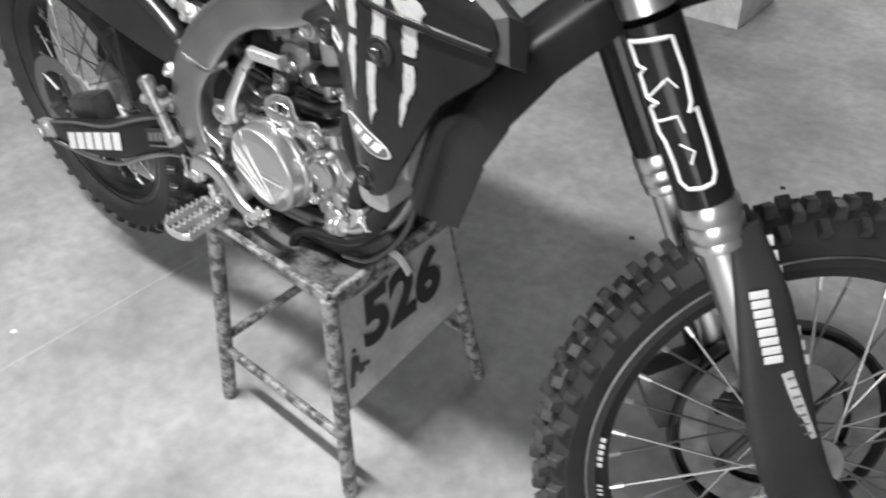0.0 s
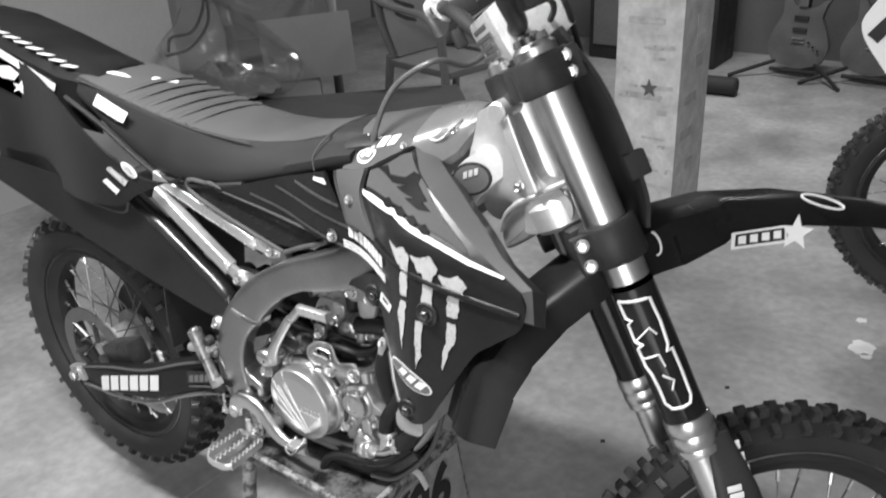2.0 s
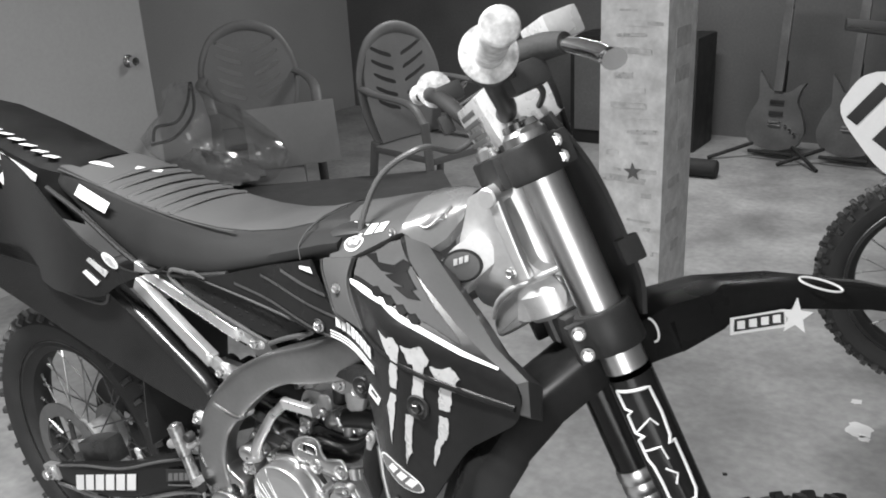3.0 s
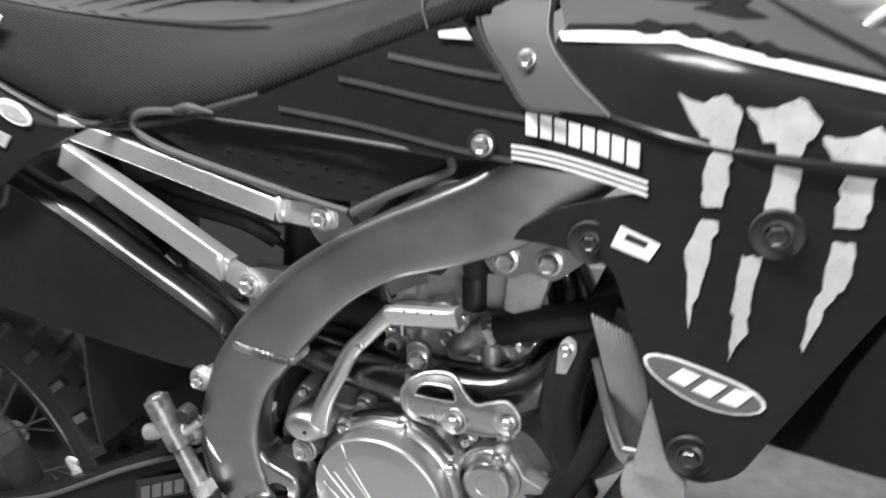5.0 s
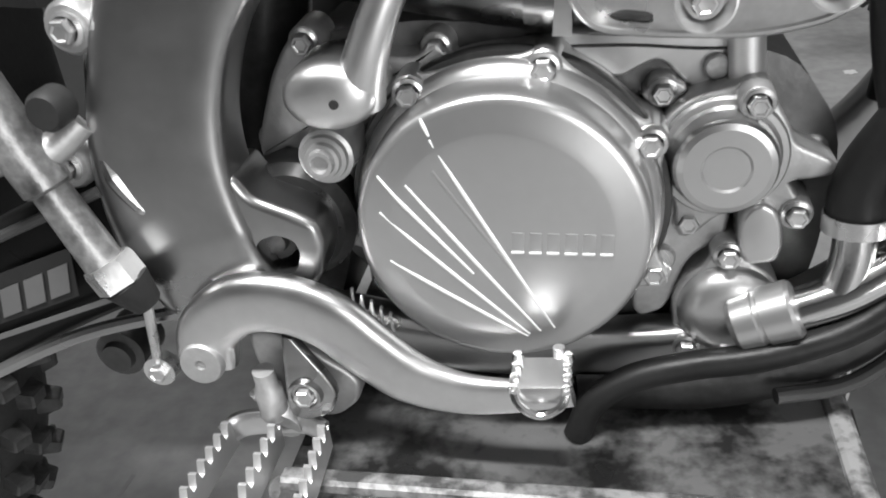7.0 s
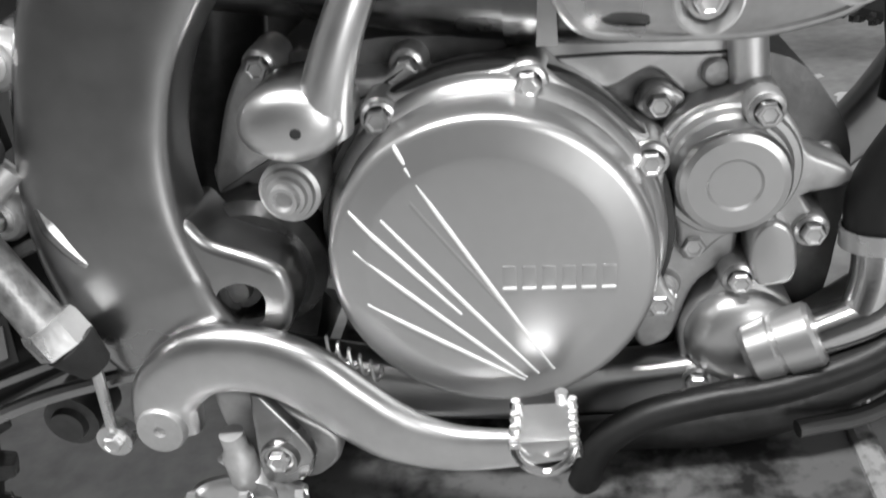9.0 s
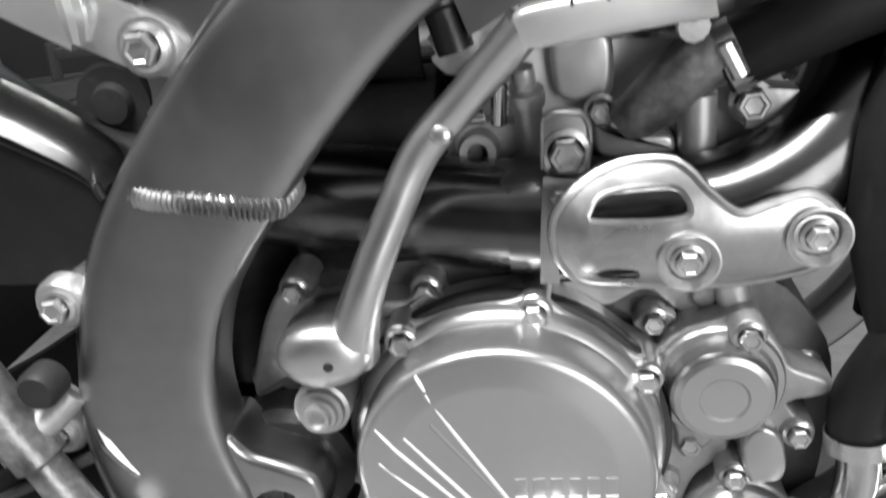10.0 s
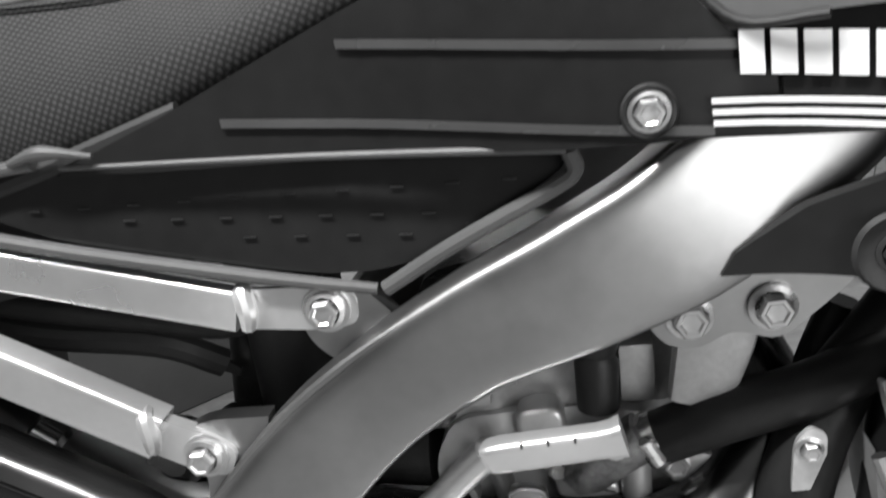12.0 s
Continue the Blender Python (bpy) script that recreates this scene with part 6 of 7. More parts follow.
for side in (-1, 1):
    y = 0.103 * side
    m = Matrix.Translation((0.022, y, 0))
    leg = spart("fork_leg", lathe([(0, 0.222), (0.022, 0.222), (0.0285, 0.215), (0.0285, 0.17), (0.0275, 0.16), (0.0275, -0.02), (0.0275, -0.10), (0, -0.10)], m, 40), FORKTUBE, bike, "brushed fork upper tube")
    spart("tube_wrap", lathe([(0.0270, -0.108), (0.0292, -0.108), (0.0292, -0.298), (0.0270, -0.298)], m, 40), GLOSS, leg, "black fork wrap with white outlined graphic")
    spart("collar", lathe([(0.027, -0.298), (0.0305, -0.299), (0.0318, -0.304), (0.0318, -0.318), (0.0302, -0.321), (0.0312, -0.325), (0.0312, -0.338), (0.0292, -0.341), (0.0300, -0.345), (0.0292, -0.352), (0.0245, -0.355)], m, 40), FORKTUBE, leg, "turned metal collar")
    spart("inner_tube", rod((0.022, y, -0.33), (0.022, y, -0.66), 0.0235, seg=32), FORKTUBE, leg, "bright fork stanchion")
    spart("fork_shoe", sweep([(0.022, y, -0.63), (0.024, y, -0.68), (0.05, y, -0.715), (0.056, y, -0.735)], [0.027, 0.03, 0.029, 0.024], 6, 18, up=(0, 1, 0), box=(0.75, 1)), BLACK, leg)
    grd = spart("fork_guard", sweep([(0.044, y * 1.18, -0.335), (0.040, y * 1.24, -0.42), (0.026, y * 1.28, -0.52), (0.018, y * 1.3, -0.62), (0.026, y * 1.3, -0.715)], [0.017, 0.029, 0.036, 0.038, 0.036], 8, 22, up=(0, 1, 0), box=(0.32, 1.0), square=3), BLACK, leg, "black fork guard with white lettering")
    if side < 0:
        for i in range(8):
            z = -0.405 - i * 0.0108
            spart("lettering", block((0.019, 0.001, 0.0085), (0.036 - i * 0.0008, -0.1385 - i * 0.0006, z), (0, 12, 0), bev=0.0003), WHITE, grd)
        spart("sticker", block((0.012, 0.001, 0.09), (0.042, -0.1435, -0.545), (0, -3, 0), bev=0.0003), PALE, grd)
        for i in range(7):
            spart("lettering", block((0.009, 0.0008, 0.0025), (0.042, -0.1442, -0.508 - i * 0.0122), (0, 5, 0), bev=0.0002), GREYDECAL, grd)
        for i in range(9):
            spart("rivet_strip", block((0.006, 0.001, 0.012), (0.066, -0.122 - i * 0.0006, -0.36 - i * 0.018), (0, 8, 0), bev=0.0003), WHITE, grd)
        # plain outlined blocks in place of the maker's letters
        def wrap(u, z):
            a = u / 0.0295
            return Vector((0.022 + 0.0295 * math.sin(a), -0.103 - 0.0295 * math.cos(a), z))
        edge = [(-0.0341, -0.1186), (-0.012, -0.1222), (0.0079, -0.1255), (0.0098, -0.1603), (0.0074, -0.1902), (0.0027, -0.1993), (0.0108, -0.1978), (0.0113, -0.2333), (0.0101, -0.2655), (0.0051, -0.2749), (-0.0059, -0.2765), (-0.0199, -0.2748), (-0.0262, -0.2662), (-0.0263, -0.2446),
                (-0.0286, -0.2223), (-0.033, -0.2125), (-0.0337, -0.1861), (-0.0237, -0.1819), (-0.034, -0.1755), (-0.0333, -0.1519), (-0.0254, -0.147), (-0.033, -0.1429), (-0.0341, -0.1186)]
        for line, w in ((edge, 0.0022), ([(-0.0322, -0.1755), (-0.0075, -0.1614), (-0.0012, -0.1728)], 0.0013), ([(-0.0337, -0.2010), (-0.009, -0.199), (-0.0068, -0.2168)], 0.0013), ([(-0.0148, -0.2273), (-0.0033, -0.238), (-0.0098, -0.2498)], 0.0013)):
            fine = []
            for (ua, za), (ub, zb) in zip(line[:-1], line[1:]):
                n = max(1, int(abs(ub - ua) / 0.004))
                fine += [wrap(ua + (ub - ua) * k / n, za + (zb - za) * k / n) for k in range(n)]
            fine.append(wrap(*line[-1]))
            spart("outline_graphic", sweep(fine, w, 1, 8), WHITE, leg)
for nm, z0, z1, lx in (("upper_clamp", 0.158, 0.205, 0.0), ("lower_clamp", -0.072, -0.018, 0.0)):
    cl = spart(nm, block((0.07, 0.15, z1 - z0), (0.012, 0, (z0 + z1) / 2), bev=0.012), BLACK, bike, "black anodised fork clamp")
    for side in (-1, 1):
        spart("clamp_ring", lathe([(0.0275, z0), (0.036, z0), (0.0385, z0 + 0.004), (0.0385, z1 - 0.004), (0.036, z1), (0.0275, z1)], Matrix.Translation((0.022, 0.103 * side, 0)), 36), BLACK, cl)
        px = 0.052 if nm == "upper_clamp" else -0.018
        spart("pinch_lug", block((0.03, 0.022, z1 - z0 - 0.004), (px, 0.115 * side, (z0 + z1) / 2), bev=0.005), BLACK, cl)
        for k in range(2):
            sbolt(cl, (px - 0.004, 0.127 * side, z0 + 0.013 + k * (z1 - z0 - 0.026)), 0.0065, (-0.35, side, 0))
spart("steering_stem", rod((0, 0, -0.06), (0, 0, 0.19), 0.02, seg=22), DARKMETAL, bike)
spart("stem_nut", lathe([(0, 0.016), (0.015, 0.016), (0.02, 0.012), (0.021, 0.0), (0, 0)], Matrix.Translation((0, 0, 0.205)), 24), STEEL, bike)
for side in (-1, 1):
    spart("fork_cap", lathe([(0, 0.012), (0.012, 0.012), (0.014, 0.008), (0.022, 0.008), (0.024, 0.0), (0, 0)], Matrix.Translation((0.022, 0.103 * side, 0.222)), 24), CHROME, bike)
    spart("bar_mount", block((0.045, 0.032, 0.05), (0.022, 0.05 * side, 0.228), bev=0.008), BLACK, bike)
bar = spart("handlebar", sweep([(-0.03, -0.40, 0.303), (-0.012, -0.22, 0.290), (0.012, -0.12, 0.252), (0.02, -0.05, 0.247), (0.02, 0.05, 0.247), (0.012, 0.12, 0.262), (0.0, 0.22, 0.325), (0.0, 0.40, 0.36)], 0.0125, 8, 16), BLACK, bike, "black handlebar")
spart("bar_pad", block((0.10, 0.17, 0.08), (0.042, 0.01, 0.252), (0, -8, 0), bev=0.02), PALE, bar, "printed pale bar pad")
for i in range(4):
    spart("pad_print", block((0.003, 0.12 - 0.02 * (i % 2), 0.007), (-0.0095, 0.01, 0.228 + i * 0.013), (0, -8, 0), bev=0.001), GREYDECAL, bar)
    spart("pad_print", block((0.010, 0.11, 0.003), (0.012 + i * 0.02, 0.01, 0.2905 + i * 0.003), (0, -8, 12), bev=0.001), GREYDECAL, bar)
for side, ex, ez in ((-1, -0.031, 0.304), (1, 0.0, 0.36)):
    spart("grip", lathe([(0, 0.0), (0.012, 0.0), (0.017, 0.002), (0.0185, 0.006), (0.016, 0.010), (0.0155, 0.10), (0.0165, 0.115), (0.03, 0.118), (0.03, 0.123), (0.014, 0.125), (0, 0.125)], axis((ex, 0.405 * side, ez), (0.08, -side, -0.04 if side < 0 else -0.12)), 28), GRIP, bar, "pale worn rubber grip")
spart("lever", sweep([(0.058, -0.262, 0.282), (0.066, -0.29, 0.268), (0.072, -0.33, 0.248), (0.068, -0.355, 0.240)], [0.009, 0.0105, 0.0105, 0.0125], 6, 14, up=(0, 0, 1), box=(0.8, 1)), CHROME, bar, "polished brake lever")
spart("lever_boot", sweep([(0.028, -0.225, 0.290), (0.046, -0.24, 0.288), (0.060, -0.268, 0.280)], [0.016, 0.015, 0.0115], 5, 16), RUBBER, bar, "black rubber lever boot")
spart("lever", sweep([(0.035, 0.24, 0.325), (0.055, 0.27, 0.335), (0.058, 0.34, 0.345), (0.045, 0.38, 0.35)], [0.009, 0.0075, 0.007, 0.009], 6, 12, up=(0, 0, 1), box=(0.6, 1)), CHROME, bar, "polished clutch lever")
spart("lever_perch", block((0.045, 0.04, 0.03), (0.02, -0.225, 0.268), bev=0.007), BLACK, bar)
spart("lever_perch", block((0.045, 0.04, 0.03), (0.018, 0.23, 0.325), bev=0.007), BLACK, bar)
spart("brake_reservoir", block((0.045, 0.055, 0.032), (0.070, -0.215, 0.302), (0, 0, 15), bev=0.006), PALE, bar, "pale brake fluid reservoir")
spart("throttle_housing", rod((-0.018, -0.255, 0.295), (-0.02, -0.285, 0.298), 0.027, seg=24), BLACK, bar)
spart("kill_switch", block((0.02, 0.02, 0.03), (-0.01, 0.2, 0.28), bev=0.005), BLACK, bar)
# front number board seen edge on
spart("front_board", sweep([(0.062, 0, 0.225), (0.085, 0, 0.13), (0.085, 0, 0.0), (0.07, 0, -0.05)], 0.1, 6, 18, up=(0, 1, 0), box=(1.05, 0.09), square=3), BLACK, bike, "black front number board")
spart("cable_guide", block((0.03, 0.02, 0.035), (0.088, -0.095, 0.03), bev=0.006), RUBBER, bike)
part("clutch_cable", sweep([TURN @ Vector((0.03, 0.12, 0.245)), TURN @ Vector((-0.03, 0.10, 0.235)), (0.22, -0.02, 1.185), (0.17, -0.05, 1.15), (0.145, -0.07, 1.09), (0.14, -0.075, 1.05)], 0.0045, 10, 10), GREYPLASTIC, bike, "grey control cable")
part("throttle_cable", sweep([TURN @ Vector((0.0, -0.25, 0.275)), TURN @ Vector((0.06, -0.12, 0.25)), TURN @ Vector((0.05, 0.0, 0.21)), TURN @ Vector((0.04, 0.05, 0.12)), (0.36, 0.07, 1.05)], 0.004, 10, 8), BLACK, bike)
part("brake_line", sweep([TURN @ Vector((0.05, -0.2, 0.27)), TURN @ Vector((0.09, -0.06, 0.22)), TURN @ Vector((0.10, 0.06, 0.05)), TURN @ Vector((0.07, 0.12, -0.15)), TURN @ Vector((0.06, 0.13, -0.45)), TURN @ Vector((0.0, 0.11, -0.62))], 0.004, 10, 8), BLACK, bike)
# front fender, one moulded shell
bm = bmesh.new()
FF = [(-0.264, -0.210, 0.078, 0.05), (-0.206, -0.138, 0.08, 0.058), (-0.155, -0.108, 0.08, 0.055), (-0.088, -0.085, 0.08, 0.05), (-0.01, -0.066, 0.08, 0.05), (0.06, -0.056, 0.083, 0.06), (0.11, -0.052, 0.088, 0.068), (0.19, -0.066, 0.086, 0.05), (0.29, -0.106, 0.08, 0.04), (0.38, -0.158, 0.072, 0.034), (0.47, -0.222, 0.06, 0.028), (0.53, -0.27, 0.045, 0.02)]
xs = [f[0] for f in FF]
rows = []
for i in range(45):
    u = i / 44 * (len(FF) - 1)
    x, z, w, h = (float(np.interp(u, range(len(FF)), [f[k] for f in FF])) for k in range(4))
    k = min(int(u), len(FF) - 2)
    tx, tz = FF[k + 1][0] - FF[k][0], FF[k + 1][1] - FF[k][1]
    ln = math.hypot(tx, tz)
    nx, nz = -tz / ln, tx / ln
    rows.append([bm.verts.new((x + nx * d, y, z + nz * d)) for y, d in ((-w * 1.04, -h), (-w, -h * 0.4), (-w * 0.93, -0.008), (-w * 0.72, 0.0), (-w * 0.35, 0.004), (0, 0.0), (w * 0.35, 0.004), (w * 0.72, 0.0), (w * 0.93, -0.008), (w, -h * 0.4), (w * 1.04, -h))])
for a, b in zip(rows[:-1], rows[1:]):
    for j in range(10):
        bm.faces.new((a[j], a[j + 1], b[j + 1], b[j]))
bmesh.ops.recalc_face_normals(bm, faces=bm.faces)
bmesh.ops.solidify(bm, geom=bm.faces[:], thickness=0.004)
ffen = spart("front_fender", bm, FENDER, bike, "satin black front fender with white graphics", angle=40)


def splate(name, pts, y, mat, parent, label=""):
    return spart(name, panel(pts, flat(y), 0.001, 0.2), mat, parent, label)


# plain word block and star on the fender's side
splate("graphic", [(0.163, -0.126, 1), (0.172, -0.106, 1), (0.243, -0.127, 1), (0.236, -0.149, 1)], -0.0925, WHITE, ffen, "white block graphic")
splate("graphic", [(0.169, -0.124, 1), (0.176, -0.110, 1), (0.240, -0.129, 1), (0.234, -0.144, 1)], -0.0935, BLACK, ffen)
for i in range(4):
    x, z = 0.174 + i * 0.0155, -0.1225 - i * 0.0045
    splate("graphic", [(x, z, 1), (x + 0.004, z + 0.009, 1), (x + 0.0135, z + 0.006, 1), (x + 0.0095, z - 0.004, 1)], -0.0943, WHITE, ffen)
splate("graphic", [(0.252 + r * math.cos(a), -0.142 + r * math.sin(a), 1) for r, a in ((0.0245 if k % 2 == 0 else 0.0105, radians(60 + 36 * k)) for k in range(10))], -0.0935, WHITE, ffen, "white star graphic")
spart("graphic", sweep([(0.305 + 0.024 * math.cos(u), -0.083 - 0.006 * math.sin(u), -0.122 - 0.018 * math.cos(u) - 0.008 * math.sin(u)) for u in (2 * math.pi * i / 16 for i in range(17))], 0.0016, 2, 6), WHITE, ffen)
spart("graphic", sweep([(0.072 + 0.008 * math.sin(u), -0.092, -0.075 + 0.016 * math.cos(u)) for u in (math.pi * (0.1 + i / 10) for i in range(11))], 0.0016, 2, 6), WHITE, ffen)


# -- wheels --
def wheel(name, m, rim_r, tyre_r, half, knobs, spokes, hub_r, label, single=True):
    """Spoked wheel with knobbly tyre; m carries the axle to z."""
    wh = new(name)
    wh.parent = bike
    wh["label"] = label
    w = half
    prof = [(rim_r, -w * 0.55), (rim_r + 0.012, -w * 0.75), (rim_r + 0.03, -w * 0.98), (tyre_r - 0.022, -w * 1.0), (tyre_r - 0.008, -w * 0.82), (tyre_r, -w * 0.45), (tyre_r + 0.003, 0)]
    prof = prof + [(r, -h) for r, h in prof[-2::-1]]
    ty = part("tyre", lathe(prof + [prof[0]], m, 96), RUBBER, wh, "black knobbly off-road tyre")
    lanes = [(0.0, 0.020, 0.015, 0.016), (0.42, 0.018, 0.014, 0.016), (0.80, 0.019, 0.013, 0.014)]
    shared, rest = {}, bmesh.new()
    for i in range(knobs):
        for lane, (f, lw, ll, hh) in enumerate(lanes):
            for s in ((1, -1) if f else (1,)):
                a = 2 * math.pi * i / knobs + (math.pi / knobs if lane == 1 else 0)
                rr = tyre_r - (0.012 if lane == 2 else 0.0)
                mk = m @ Matrix.Rotation(a, 4, "Z") @ Matrix.Translation((rr, 0, s * f * w)) @ Matrix.Rotation(-s * (0.0, 0.35, 0.85)[lane], 4, "Y")
                if lane not in shared or single is False:
                    kb = bmesh.new() if single else rest
                    vs = []
                    for z_, k in ((-0.004, 1.2), (hh - 0.002, 0.92), (hh, 0.78)):
                        vs += [kb.verts.new((Matrix() if single else mk) @ Vector((z_, sy * ll * k, sz * lw * k * 0.5))) for sy, sz in ((-0.5, -1), (0.5, -1), (0.5, 1), (-0.5, 1))]
                    for q in ((8, 9, 10, 11), *((c + d, c + (d + 1) % 4, c + 4 + (d + 1) % 4, c + 4 + d) for c in (0, 4) for d in range(4))):
                        kb.faces.new([vs[j] for j in q])
                    bmesh.ops.recalc_face_normals(kb, faces=kb.faces)
                if single:
                    if lane not in shared:
                        ob = part("tread_knob", kb, TREAD, ty, smooth=False)
                        shared[lane] = ob.data
                    else:
                        ob = new("tread_knob", shared[lane])
                        ob.parent = ty
                    ob.matrix_basis = mk
    if not single:
        tagged(part("tread", rest, TREAD, ty, smooth=False), kind="stuff")
    ro = part("rim", lathe([(rim_r + 0.006, -w * 0.62), (rim_r + 0.008, -w * 0.7), (rim_r - 0.004, -w * 0.72), (rim_r - 0.010, -w * 0.55), (rim_r - 0.022, -w * 0.4), (rim_r - 0.026, -w * 0.15), (rim_r - 0.026, w * 0.15), (rim_r - 0.022, w * 0.4), (rim_r - 0.010, w * 0.55), (rim_r - 0.004, w * 0.72), (rim_r + 0.008, w * 0.7), (rim_r + 0.006, w * 0.62)], m, 96), BLACK, wh, "black anodised rim")
    part("rim_edge", lathe([(rim_r + 0.0085, -w * 0.72), (rim_r + 0.0085, -w * 0.70), (rim_r + 0.006, -w * 0.735)], m, 96), SPOKE, ro)
    part("rim_edge", lathe([(rim_r + 0.0085, w * 0.72), (rim_r + 0.0085, w * 0.70), (rim_r + 0.006, w * 0.735)], m, 96), SPOKE, ro)
    hub = part("hub", lathe([(0, -0.06), (0.018, -0.06), (0.02, -0.045), (hub_r, -0.04), (hub_r, -0.032), (hub_r * 0.62, -0.026), (hub_r * 0.58, 0.026), (hub_r, 0.032), (hub_r, 0.04), (0.02, 0.045), (0.018, 0.06), (0, 0.06)], m, 36), CAST, wh, "machined hub")
    for i in range(spokes):
        s = 1 if i % 2 else -1
        a = 2 * math.pi * i / spokes
        b = a + (0.42 if (i // 2) % 2 else -0.42)
        p = m @ Vector((hub_r * 0.93 * math.cos(b), hub_r * 0.93 * math.sin(b), s * 0.036))
        q = m @ Vector(((rim_r - 0.024) * math.cos(a), (rim_r - 0.024) * math.sin(a), s * 0.004))
        sp = part("spoke", rod(p, q, 0.0018, seg=6), SPOKE, wh)
        part("nipple", rod(q + (p - q).normalized() * 0.02, q, 0.0034, seg=6), STEEL, sp)
    return wh


WH_F = TURN @ Matrix.Translation((0.057, 0, -0.715)) @ Matrix.Rotation(radians(90), 4, "X")
WH_R = Matrix.Translation((-0.778, 0, 0.397)) @ Matrix.Rotation(radians(90), 4, "X")
fw = wheel("front_wheel", WH_F, 0.270, 0.325, 0.042, 44, 36, 0.042, "spoked front wheel with knobbly tyre")
rw = wheel("rear_wheel", WH_R, 0.246, 0.322, 0.054, 40, 36, 0.06, "spoked rear wheel with knobbly tyre")


for a in (0.0, 0.035, 0.07, 0.105, 0.14, 0.26, 0.285, 0.31):
    t = 2.62 + a
    part("rim_print", block((0.012, 0.006 if a < 0.2 else 0.003, 0.0008), (0, 0, 0), bev=0.0002, m=WH_F @ Matrix.Rotation(t, 4, "Z") @ Matrix.Translation((0.262, 0, 0.0265)) @ Matrix.Rotation(0.5, 4, "Y")), PALE, fw)


def disc(r, m, z, parent, holes):
    dm = m @ Matrix.Translation((0, 0, z))
    ob = part("brake_disc", lathe([(r * 0.72, -0.002), (r, -0.002), (r, 0.002), (r * 0.72, 0.002), (r * 0.72, -0.002)], dm, 64), SPOKE, parent, "drilled brake disc")
    for i in range(6):
        a = 2 * math.pi * i / 6
        part("disc_arm", rod(dm @ Vector((0.04 * math.cos(a), 0.04 * math.sin(a), 0)), dm @ Vector((r * 0.76 * math.cos(a + 0.3), r * 0.76 * math.sin(a + 0.3), 0)), 0.006, seg=8), DARKMETAL, ob)
    return ob


disc(0.135, WH_F, -0.06, fw, 0)
disc(0.118, WH_R, 0.075, rw, 0)
part("sprocket", lathe([(0.02, -0.082), (0.112, -0.082), (0.118, -0.080), (0.118, -0.076), (0.02, -0.076)], WH_R, 52), DARKMETAL, rw, "dark rear sprocket")
part("disc_guard", lathe([(0.095, 0.078), (0.145, 0.082), (0.150, 0.074), (0.150, 0.05), (0.146, 0.05), (0.141, 0.076), (0.095, 0.074)], WH_F @ Matrix.Scale(-1, 4, (0, 0, 1)), 48), BLACK, fw, "black front disc guard")
spart("brake_caliper", block((0.09, 0.05, 0.09), (-0.055, 0.085, -0.62), bev=0.016), DARKMETAL, bike, "front brake caliper")
part("rear_caliper", block((0.11, 0.05, 0.06), (-0.615, -0.095, 0.463), (0, -20, 0), bev=0.014), DARKMETAL, bike, "rear brake caliper")
part("caliper_carrier", block((0.13, 0.02, 0.03), (-0.668, -0.09, 0.428), (0, -25, 0), bev=0.006), DARKMETAL, bike)
# ---- stand ----
stand = thing("bike_stand", "worn metal motorcycle stand with chipped paint and number panel", "stand")
NEAR, FAR = -0.172, 0.075
part("top_plate", block((0.298, FAR - NEAR + 0.02, 0.01), (-0.008, (NEAR + FAR) / 2, 0.429), bev=0.003), TOPPLATE, stand, "dark scuffed metal top plate")
part("lip", sweep([(-0.157, NEAR + 0.004, 0.428), (0.138, NEAR - 0.006, 0.428)], 0.012, 2, 12, up=(0, 0, 1), box=(1, 0.6), square=4), RUSTY, stand)
part("lip", sweep([(0.14, NEAR - 0.004, 0.426), (0.144, FAR, 0.426)], 0.012, 2, 12, up=(0, 0, 1), box=(1, 0.6), square=4), RUSTY, stand)
part("rubber_pad", block((0.26, 0.09, 0.006), (0.0, -0.02, 0.437), bev=0.002), RUBBER, stand)
LEGS = {"rn": ((-0.154, NEAR + 0.006, 0.428), (-0.196, -0.205, 0.0)), "fn": ((0.136, NEAR - 0.006, 0.428), (0.156, -0.217, 0.0)), "rf": ((-0.154, FAR, 0.428), (-0.18, 0.14, 0.0)), "ff": ((0.141, FAR + 0.004, 0.428), (0.162, 0.141, 0.0))}
for a, b in LEGS.values():
    part("leg", rod(a, b, 0.0135, seg=18, bev=0.1), RUSTY, stand, "round steel leg with chipped paint")


def on_leg(k, z):
    a, b = (Vector(p) for p in LEGS[k])
    return a.lerp(b, (a.z - z) / a.z)


for k1, k2, z in (("rn", "fn", 0.135), ("rf", "ff", 0.135), ("rn", "rf", 0.16)):
    part("rail", rod(on_leg(k1, z), on_leg(k2, z), 0.009, seg=14), RUSTY, stand)
# number panel on the front between the legs
a, b, c, d = on_leg("fn", 0.405), on_leg("ff", 0.405), on_leg("ff", 0.235), on_leg("fn", 0.135)
ex = (b - a).normalized()
ez = (a - d).normalized()
nrm = ex.cross(ez).normalized()
bm = bmesh.new()
vs = [bm.verts.new(p + nrm * 0.0145) for p in (a + ex * 0.008 + ez * 0.008, b - ex * 0.004 + ez * 0.012, c - ex * 0.004, d + ex * 0.008 + ez * 0.07)]
bm.faces.new(vs)
bmesh.ops.solidify(bm, geom=bm.faces[:], thickness=0.003)
bmesh.ops.recalc_face_normals(bm, faces=bm.faces)
board = part("number_panel", bm, PLATE, stand, "scuffed pale panel with race digits")
M = Matrix((ex, ez, nrm)).transposed().to_4x4()


